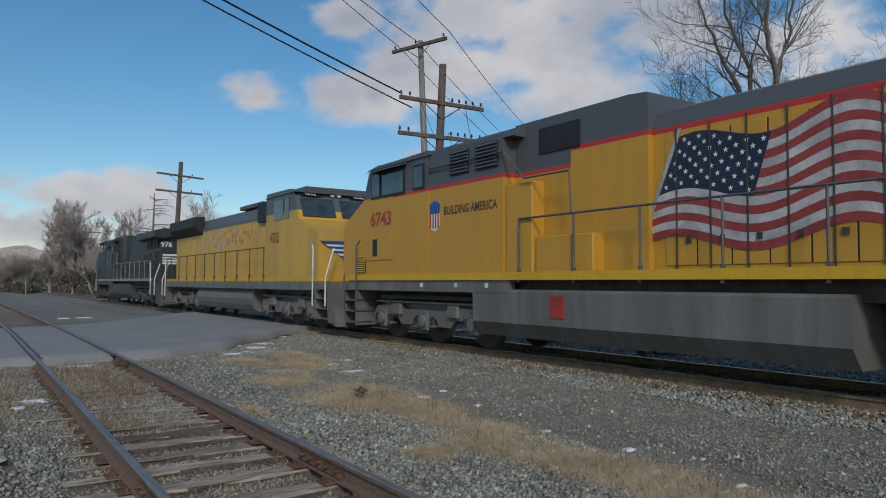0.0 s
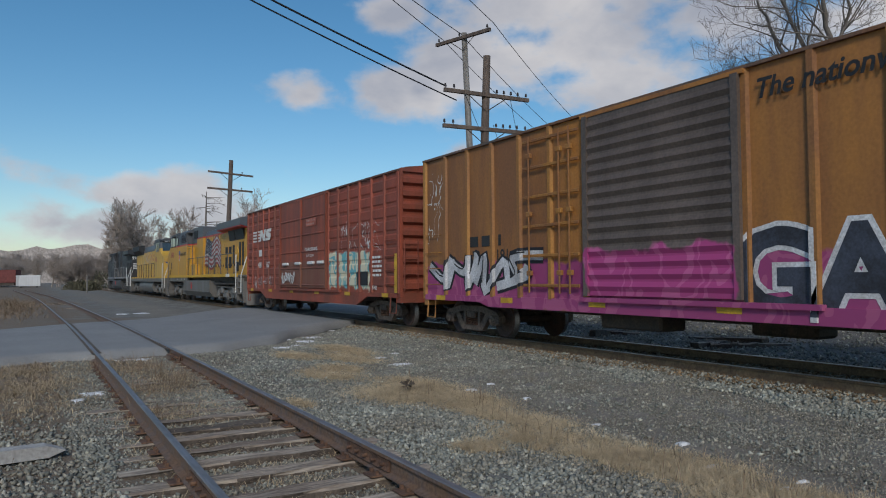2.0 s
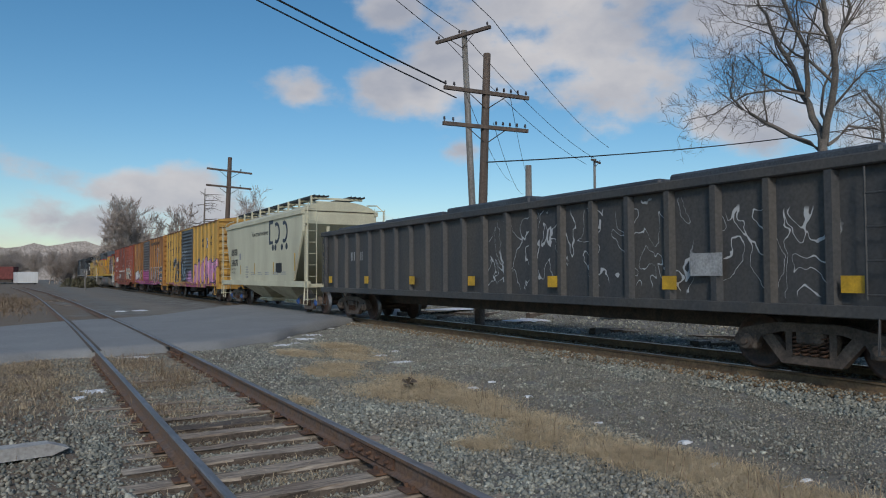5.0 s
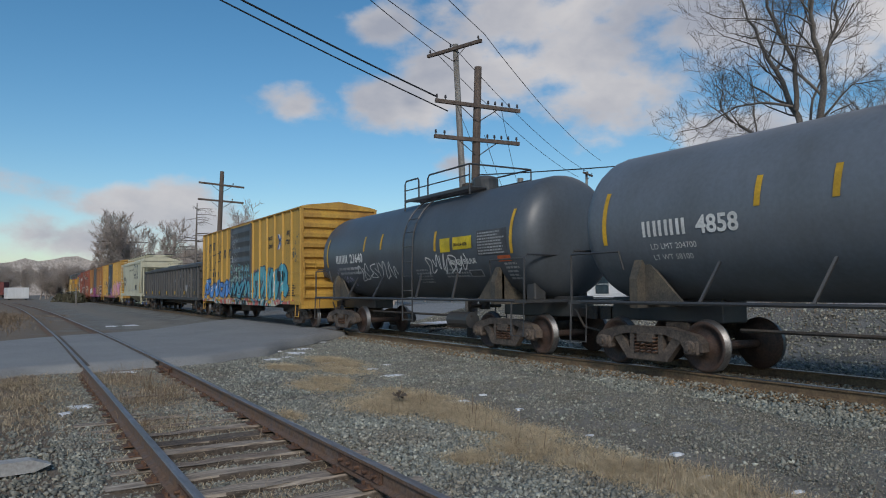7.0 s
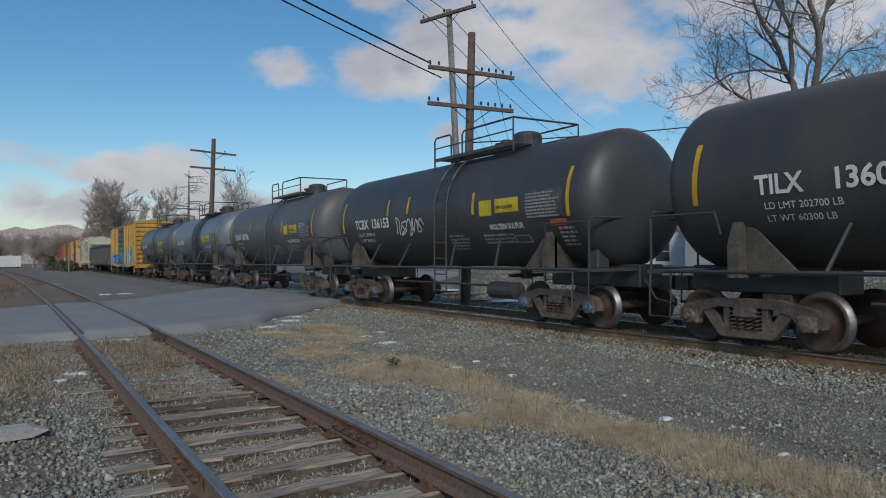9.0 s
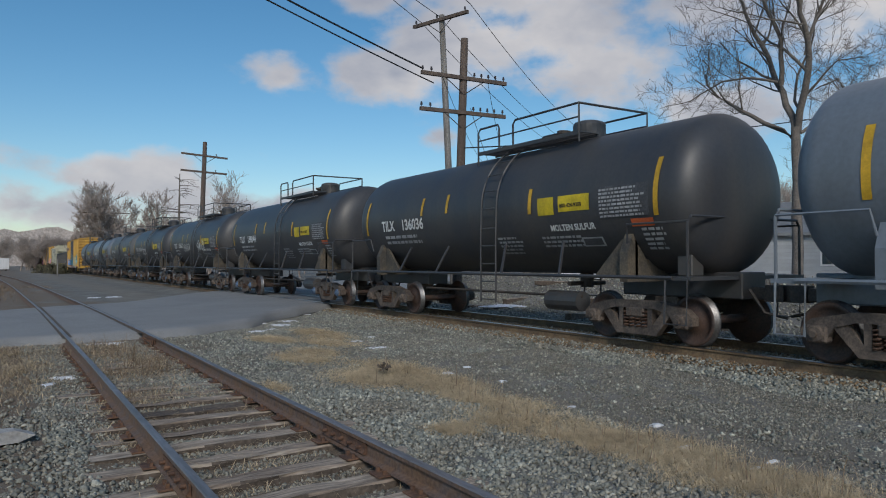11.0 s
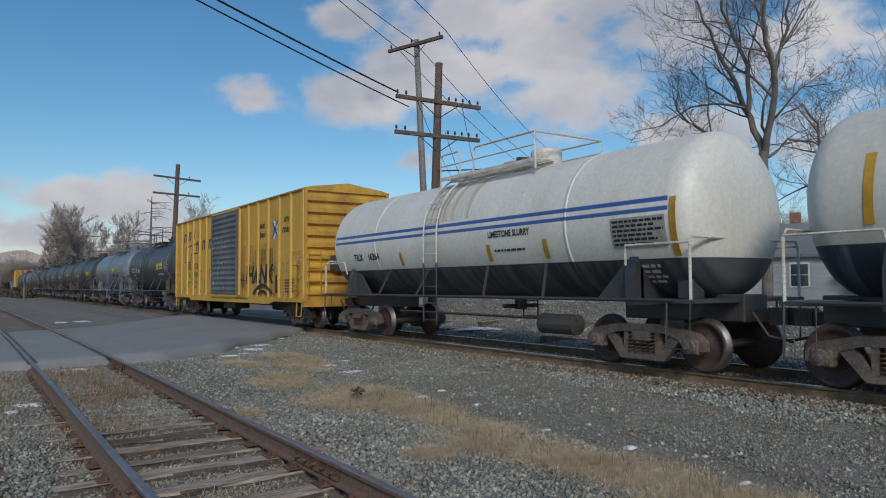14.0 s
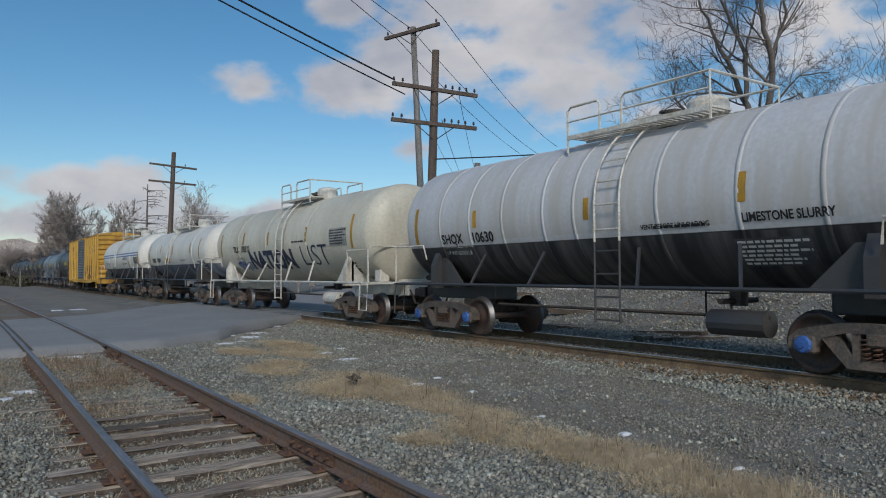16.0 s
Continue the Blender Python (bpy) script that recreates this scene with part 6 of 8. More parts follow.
# ---- covered hopper and gondola ----
def hopper():
    sf, sr = -55.75, -68.7
    car = car_root(sf, sr, "covered_hopper", "pale cream two-bay covered hopper with roof walkway", "covered hopper")
    h = (sf - sr) / 2
    cream = mat("hopper_cream", (0.60, 0.57, 0.42), 0.55, 0, (0.46, 0.42, 0.30), 0.35, 0.7, 0.07, 20, 0.05, 0.25)
    T = 5.75
    side = [(T, 3.82), (T, 3.1), (T - 1.05, 1.2), (-T + 1.05, 1.2), (-T, 3.1), (-T, 3.82)]
    for s in (-1, 1):
        part("side_wall", prism(B(), side, "x", s * 1.44, s * 1.52), cream, car)
        bm = B()
        prism(bm, [(s * 1.46, 1.0), (s * 1.58, 1.0), (s * 1.58, 1.22), (s * 1.46, 1.22)], "y", -h, h)
        part("side_sill", bm, cream, car)
        bm = B()
        prism(bm, [(s * 1.44, 3.76), (s * 1.58, 3.76), (s * 1.58, 3.92), (s * 1.44, 3.95)], "y", -T - .05, T + .05)
        part("top_chord", bm, cream, car)
    bm = B()
    n = 14
    arc = [(1.5 * math.cos(math.pi * k / n), 3.86 + .42 * math.sin(math.pi * k / n)) for k in range(n + 1)]
    prism(bm, arc, "y", -T, T)
    part("roof", bm, cream, car)
    for s in (-1, 1):
        bm = B()
        prism(bm, [(s * T, 3.9), (s * T, 3.4), (s * (T - 3.2), 1.0), (s * (T - 3.3), 1.0), (s * (T - .12), 3.9)], "x", -1.44, 1.44)
        part("slope_sheet", bm, cream, car)
        bm = B()
        for x in (-1.3, -.45, .45, 1.3):
            box(bm, x - .05, x + .05, min(s * (T - .1), s * (T - .2)), max(s * (T - .1), s * (T - .2)), 1.15, 3.8)
        part("end_post", bm, cream, car)
        for x in (-1.4, 1.4):
            ladder(car, x, s * (h - .15), .5, 4.0, .45, cream, along="x")
            bm = B()
            tube(bm, [(x * 1.1, s * (h - .1), .5), (x * 1.1, s * (h - .1), 3.9), (x * 1.0, s * (h - .4), 4.15), (x * .9, s * (T - .3), 4.2)], .025, 5)
            part("grab_rail", bm, cream, car)
        part("end_platform", box(B(), -1.5, 1.5, min(s * (h - .9), s * h), max(s * (h - .9), s * h), 1.0, 1.12), cream, car)
        step(car, -1.5, s * (h - .35), cream, 1.0, .35)
        truck(car, s * 5.2, TRUCK_DK, BLUECAP)
        coupler(car, s * (h + .1))
    for y in (1.9, -1.9):
        bm = B()
        top, bot = (1.9, 1.45), (0.75, .55)
        ring = []
        for (a, b), z in ((top, 1.15), (bot, .42)):
            ring.append([bm.verts.new((sx * b, y + sy * a, z)) for sx, sy in ((-1, -1), (1, -1), (1, 1), (-1, 1))])
        for k in range(4):
            bm.faces.new((ring[0][k], ring[0][(k + 1) % 4], ring[1][(k + 1) % 4], ring[1][k]))
        bm.faces.new(ring[1])
        # darker copy of the cream: shade under the body put into the colour
        part("hopper_chute", bm, mat("hopper_shade_cream", (0.46, 0.43, 0.30), .6, 0, (.3, .26, .18), .4, 1.5), car)
        part("outlet_gate", box(box(B(), -.62, .62, y - .95, y + .95, .26, .42, .02), -.9, -.6, y - .2, y + .2, .3, .38, .02), cream, car)
    # walkway
    grate = mat("walkway_grating", (0.05, 0.055, 0.06), .7, .2)
    for x in (-.75, .75):
        bm = B()
        for k in range(64):
            y = -T + .1 + (2 * T - .2) * k / 63
            box(bm, x - .28, x + .28, y - .03, y + .03, 4.46, 4.49)
        for q in (-.28, -.1, .1, .28):
            box(bm, x + q - .012, x + q + .012, -T, T, 4.44, 4.51)
        part("walkway", bm, grate, car)
    for k in range(9):
        y = -T + .3 + (2 * T - .6) * k / 8
        part("walkway_bracket", box(box(B(), -1.05, 1.05, y - .03, y + .03, 4.36, 4.44), -1.1, -1.04, y - .05, y + .05, 3.95, 4.5), cream, car)
    for y in (3.6, 1.2, -1.2, -3.6):
        part("hatch", lathe(B(), [(0, .42), (.08, .42), (.13, .36), (.14, .1)], 18, "z"), cream, car, at=(0, y, 4.26))
    four_blocks(car, 4.75, 2.42, .46, BLACKP, None, -1.525)
    letters(car, "243670", 4.75, 1.92, -1.525, .44, BLACKP, .01, stretch=.92)
    letters(car, "LD LMT 232100", 4.75, 1.72, -1.525, .13, BLACKP)
    letters(car, "LT WT 53900", 4.75, 1.54, -1.525, .13, BLACKP)
    letters(car, "How tomorrow moves", 1.1, 3.2, -1.525, .31, BLACKP, .002, .25, stretch=.85)
    bm = B()
    box(bm, -1.53, -1.525, -1.72, -1.56, 2.75, 3.75)
    box(bm, -1.53, -1.525, -2.1, -1.72, 3.6, 3.75)
    box(bm, -1.53, -1.525, -2.1, -1.72, 2.75, 2.88)
    for y in (-2.1, -2.45, -3.3, -3.9):
        prism(bm, [(y + .13 * math.cos(a), 2.6 + .13 * math.sin(a)) for a in [k * math.pi / 6 for k in range(12)]], "x", -1.53, -1.525)
    for y in (-2.6, -3.6):
        ring = [(math.cos(k * math.pi / 12), math.sin(k * math.pi / 12)) for k in range(4, 21)]
        prism(bm, [(y - .42 * -c, 3.2 + .45 * s) for c, s in ring] + [(y - .28 * -c, 3.2 + .3 * s) for c, s in ring[::-1]], "x", -1.53, -1.525)
    part("emblem", bm, mat("dark_blue_ink", (.02, .03, .06), .5), car)
    for y, z, hh in ((5.0, 1.65, .75), (3.0, 1.5, .45), (.6, 1.5, .5), (-2.2, 1.5, .5), (-4.9, 1.6, .7)):
        plate(car, y - .06, y + .06, z, z + hh, -1.525, YELLOW_REFL, name="reflector")
    bars(car, 2.1, 1.8, -1.525, .5, .06, 5, GREYBAR, seed=4)
    plate(car, 2.95, 3.25, 2.2, 2.5, -1.524, GREYBAR, name="marking")
    plate(car, -3.3, -2.5, 1.55, 1.95, -1.525, BLACKP, name="marking")
    for k in range(5):
        bars(car, 1.2 - k * 1.1, 1.55, -1.525, .7, .04, 2, GREYBAR, seed=30 + k)


def gondola():
    sf, sr = -69.9, -89.35
    car = car_root(sf, sr, "gondola", "dark grey gondola car loaded with dark steel slabs", "gondola car")
    h = (sf - sr) / 2
    g = mat("gondola_grey", (0.05, 0.052, 0.056), .65, 0, (0.085, 0.075, 0.065), .4, .8, .2, 20, .1, .3)
    paint_over(g, [(-6.2, -.6, 1.2, 2.6, "scrawl", (.45, .46, .47)), (-8.6, -6.6, 1.1, 2.4, "scrawl", (.5, .5, .5))])
    for s in (-1, 1):
        part("side_wall", box(B(), min(s * 1.36, s * 1.41), max(s * 1.36, s * 1.41), -h + .05, h - .05, .95, 2.85), g, car)
        part("top_chord", box(B(), min(s * 1.35, s * 1.53), max(s * 1.35, s * 1.53), -h, h, 2.78, 2.94, .02), g, car)
        part("side_sill", box(B(), min(s * 1.36, s * 1.52), max(s * 1.36, s * 1.52), -h, h, .86, 1.02, .01), g, car)
        for k in range(22):
            y = -h + .3 + (2 * h - .6) * k / 21
            shared("side_post", ("gpost", s), lambda: prism(B(), [(s * 1.405, -.1), (s * 1.51, -.05), (s * 1.51, .05), (s * 1.405, .1)], "z", 1.0, 2.8), g, car, (0, y, 0))
        bm = B()
        box(bm, -1.4, 1.4, min(s * (h - .1), s * (h - .04)), max(s * (h - .1), s * (h - .04)), .9, 2.85)
        for z in (1.2, 1.65, 2.1, 2.55):
            box(bm, -1.42, 1.42, min(s * (h - .05), s * (h + .06)), max(s * (h - .05), s * (h + .06)), z, z + .16, .02)
        part("end_wall", bm, g, car)
        ladder(car, -1.56, s * (h - .5), 1.1, 2.75, .4, g)
        step(car, -1.5, s * (h - .4), g)
        truck(car, s * (h - 1.75), TRUCK)
        coupler(car, s * (h + .1))
    part("floor_plate", box(box(B(), -1.4, 1.4, -h + .1, h - .1, .92, 1.0), -.3, .3, -h + .2, h - .2, .55, .93), STEEL_DK, car)
    for k in range(7):
        y = h - .9 - k * (2 * h - 1.8) / 6
        plate(car, y - .15, y + .15, 1.18, 1.4, -1.512, YELLOW_REFL, name="reflector")
    letters(car, "11", 6.9, 1.55, -1.414, .3, GREYBAR, .006)
    four_blocks(car, 7.3, 1.9, .38, GREYBAR, None, -1.414)
    plate(car, -6.9, -6.3, 1.4, 1.75, -1.512, GREYBAR, name="marking")
    load = mat("load_steel", (.09, .10, .115), .5, .3, (.05, .05, .055), .4, 1.0)
    rnd = random.Random(4)
    for k in range(5):
        y0 = -h + .6 + k * (2 * h - 1.2) / 5
        ob = part("steel_slab", box(B(), -1.15, 1.15, y0 + .1, y0 + (2 * h - 1.2) / 5 - .1, 1.0, 3.05 + rnd.uniform(0, .22), .04), load, car)


# ---- tank cars ----
def tank_car(sf, sr, label, paint, R=1.38, zc=2.53, white=False, blue_caps=False, rings=(), trim=None, cap_mat=None, black_truck=False, dome=True, ladder_y=-.7, jackets=(), tc=4.575, plat=(-1.3, 1.1)):
    car = car_root(sf, sr, "tank_car", label, "tank car")
    h = (sf - sr) / 2
    t = h - 0.06                      # half length of the tank
    trim = trim or paint
    bm = B()
    hd = 0.56
    prof = []
    for k in range(9):
        a = math.pi / 2 * k / 8
        prof.append((-t + hd - hd * math.cos(a), max(.02, R * math.sin(a) ** .62)))
    ys = [-t + hd + (2 * t - 2 * hd) * k / 10 for k in range(1, 10)]
    prof += [(y, R) for y in ys]
    prof += [(-a, b) for a, b in prof[:9][::-1]]
    lathe(bm, prof, 40, "y")
    tank = part("tank", bm, paint, car, smooth=True, at=(0, 0, zc))
    for y in rings:
        part("band", lathe(B(), [(y - .035, R + .002), (y - .03, R + .012), (y + .03, R + .012), (y + .035, R + .002)], 40, "y"), paint, tank, smooth=True)
    for y0, y1, jm in jackets:
        part("jacket", lathe(B(), [(y0, R - .01), (y0 + .004, R + .014), (y1 - .004, R + .014), (y1, R - .01)], 40, "y"), jm, tank, smooth=True)
    for s in (-1, 1):
        yb = s * tc
        part("stub_sill", box(B(), -.32, .32, min(s * h, yb - s * 1.0), max(s * h, yb - s * 1.0), .78, 1.22, .02), trim, car)
        bm = B()
        prism(bm, [(-1.35, 1.05), (1.35, 1.05), (1.35, 1.55), (1.20, 1.9), (.9, 1.45), (0, 1.2), (-.9, 1.45), (-1.20, 1.9), (-1.35, 1.55)], "y", yb - .09, yb + .09)
        for x in (-1, 1):
            prism(bm, [(yb - .09, 1.9), (yb - .09, 1.12), (yb - s * .9, 1.12), (yb - s * .82, 1.2), (yb - s * .1, 1.9)], "x", x * 1.10, x * 1.16)
        part("saddle", bm, trim, car)
        bm = B()
        box(bm, -1.5, 1.5, min(s * (h - .05), s * (h - .55)), max(s * (h - .05), s * (h - .55)), 1.1, 1.16)
        part("end_platform", bm, trim, car)
        bm = B()
        e = s * (h - .12)
        tube(bm, [(-1.48, e, 1.15), (-1.48, e, 2.0), (-1.4, e, 2.1), (1.4, e, 2.1), (1.48, e, 2.0), (1.48, e, 1.15)], .024, 6)
        tube(bm, [(-1.48, e, 2.02), (-1.48, s * (h - 1.35), 2.02), (-1.42, s * (h - 1.4), 1.7)], .02, 5)
        tube(bm, [(1.48, e, 2.02), (1.48, s * (h - 1.35), 2.02), (1.42, s * (h - 1.4), 1.7)], .02, 5)
        part("end_railing", bm, trim, car)
        for x in (-1, 1):
            step(car, x * 1.5, s * (h - .33), trim, 1.12, .42, .42)
            bm = B()
            tube(bm, [(x * 1.5, s * (h - .4), 1.14), (x * 1.5, 0, 1.14)], .035, 6)
            part("side_rail", bm, trim, car)
            for yy in (1.3, 3.1):
                bm = B()
                tube(bm, [(x * 1.5, s * yy, 1.14), (x * 1.22, s * (yy - .18), 1.78)], .03, 5)
                part("rail_stay", bm, trim, car)
        truck(car, yb, TRUCK_DK if black_truck else TRUCK, cap_mat)
        coupler(car, s * (h + .05))
    bm = B()
    lathe(bm, [(0, .05), (.03, .24), (.05, .24), (.05, .2), (.03, .05)], 18, "y")
    part("brake_wheel", bm, STEEL_DK, car, at=(-.75, -h + .45, 1.75))
    part("brake_stand", box(B(), -.9, -.6, -h + .5, -h + .8, 1.15, 1.95, .02), trim, car)
    # side ladder, top platform and fittings
    ly = ladder_y
    for x in (-1, 1):
        low_part, top_part = B(), B()
        for d in (-.27, .27):
            tube(low_part, [(x * 1.52, ly + d, .55), (x * 1.52, ly + d, 1.9)], .022, 5)
            tube(top_part, [(x * 1.52, ly + d, 1.9)] + [(x * (R + .12) * math.cos(a), ly + d, zc + (R + .12) * math.sin(a)) for a in [0.13 * k for k in range(10)]], .022, 5)
        lower = part("lower_ladder", low_part, trim, car)
        upper = part("ladder", top_part, trim, car)
        rung = lambda: tube(B(), [(0, -.27, 0), (0, .27, 0)], .017, 5)
        for z in (.6, .98, 1.36, 1.74):
            shared("rung", ("tank_rung", trim.name), rung, trim, lower, (x * 1.52, ly, z))
        for a in (-.28, 0.0, .26, .52, .78, 1.04):
            shared("rung", ("tank_rung", trim.name), rung, trim, upper, (x * (R + .12) * math.cos(max(a, 0)), ly, zc + (R + .12) * math.sin(a)))
    p0, p1 = ly + plat[0], ly + plat[1]
    zt = zc + R
    bm = B()
    for k in range(26):
        y = p0 + (p1 - p0) * k / 25
        box(bm, -.95, -.45, y - .03, y + .03, zt - .02, zt + .01)
        box(bm, .45, .95, y - .03, y + .03, zt - .02, zt + .01)
    for x in (-.95, -.45, .45, .95):
        box(bm, x - .02, x + .02, p0, p1, zt - .06, zt + .02)
    part("top_platform", bm, trim, car)
    bm = B()
    for x in (-.95, .95):
        tube(bm, [(x, p1, zt - .3), (x, p1, zt + .47), (x, p1 - .08, zt + .55), (x, p1 - .75, zt + .55), (x, p1 - .8, zt + .47), (x, p1 - .8, zt)], .024, 6)
        tube(bm, [(x, p1 - 1.3, zt), (x, p1 - 1.3, zt + .47), (x, p1 - 1.38, zt + .55), (x, p0, zt + .55), (x, p0, zt - .2)], .024, 6)
        tube(bm, [(x, p1, zt + .28), (x, p0, zt + .28)], .018, 5)
    tube(bm, [(-.95, p0, zt + .55), (.95, p0, zt + .55)], .024, 6)
    part("safety_railing", bm, trim, car)
    if dome:
        part("manway_dome", lathe(B(), [(-.1, .34), (.30, .34), (.36, .31), (.40, .2), (.41, .03)], 20, "z"), trim, car, smooth=False, at=(0, p0 + .7, zt))
    bm = B()
    lathe(bm, [(0, .12), (.15, .12), (.16, .2), (.2, .2), (.21, .05), (.34, .05), (.35, .11), (.38, .11)], 12, "z")
    part("valve", bm, STEEL_DK, car, at=(.1, p0 + 1.65, zt - .02))
    part("valve", SHARED.setdefault("valve2", mesh_of(lathe(B(), [(0, .08), (.2, .08), (.22, .14), (.28, .14), (.3, .03)], 10, "z"), "valve")), STEEL_DK, car, at=(-.2, p0 + 1.25, zt - .02))
    bm = B()
    tube(bm, [(0, ly - 1.4, zc - R - .28), (0, ly - 1.4, zc - R + .05)], .14, 10)
    tube(bm, [(-.5, ly - 1.4, zc - R - .2), (.5, ly - 1.4, zc - R - .2)], .05, 6)
    tube(bm, [(-.75, h - 3.2, .72), (-.75, -h + 3.2, .72)], .03, 5)
    part("outlet_valve", bm, STEEL_DK, car)
    part("air_reservoir", lathe(B(), [(-.5, .05), (-.47, .2), (.47, .2), (.5, .05)], 14, "y"), trim, car, smooth=False, at=(-.7, -h + 3.7, .62))
    return car, h, (R, zc)


def tank_marks(car, h, w, col, num, ly, load="MOLTEN SULFUR", print_mat=None, front=4.2, small=True, two=None, mark=None, refl=None):
    pm = print_mat or col
    if mark:
        letters(car, mark, front + .1, 2.24, 0, .38, col, .010, wrap=w, stretch=.9)
    else:
        four_blocks(car, front + .12, 2.24, .37, col, w)
    letters(car, num, front - .98, 2.24, 0, .38, col, .010, wrap=w)
    if two:
        letters(car, "LD LMT " + two[0], front, 2.02, 0, .14, col, wrap=w)
        letters(car, "LT WT " + two[1], front, 1.83, 0, .14, col, wrap=w)
    else:
        bars(car, front, 2.02, 0, 1.9, .08, 2, pm, w, seed=5)
    for y, z0, z1 in refl or ((h - .9, 2.15, 3.1), (2.15, 2.55, 3.0), (1.0, 2.55, 3.0), (-2.09, 2.35, 2.85), (-5.28, 2.15, 3.12)):
        plate(car, y - .05, y + .05, z0, z1, 0, YELLOW_REFL, w, "reflector", tilt=-.06)
    if load:
        letters(car, load, -2.65, 1.98, 0, .17, col, .005, wrap=w, stretch=.92)
        plate(car, -3.78, -2.95, 2.34, 2.64, 0, YELLOWSIGN, w, "marking")
        plate(car, -2.82, -2.35, 2.30, 2.64, 0, YELLOWSIGN, w, "marking")
        letters(car, "800-424-9300", -3.0, 2.42, 0, .105, BLACKP, .002, wrap=(w[0] + .006, w[1]))
    plate(car, -5.15, -3.98, 2.16, 2.72, 0, mat("data_panel", (.09, .09, .095), .6), w, "marking")
    bars(car, -4.03, 2.64, 0, 1.05, .035, 8, pm, (w[0] + .006, w[1]), seed=7)
    plate(car, -5.2, -4.72, 1.98, 2.12, 0, ORANGESIGN, w, "marking")
    bars(car, -.85, 1.85, 0, .8, .05, 5, pm, w, seed=8)
    bars(car, -2.3, 1.82, 0, 1.3, .05, 3, pm, w, seed=9)
    bars(car, -4.9, 1.9, 0, .5, .05, 5, pm, w, seed=10)
    plate(car, -3.95, -3.4, 1.62, 1.82, 0, pm, w, "marking")
    plate(car, -3.91, -3.44, 1.65, 1.79, 0, mat("data_panel", (.09, .09, .095), .6), (w[0] + .004, w[1]), "marking")


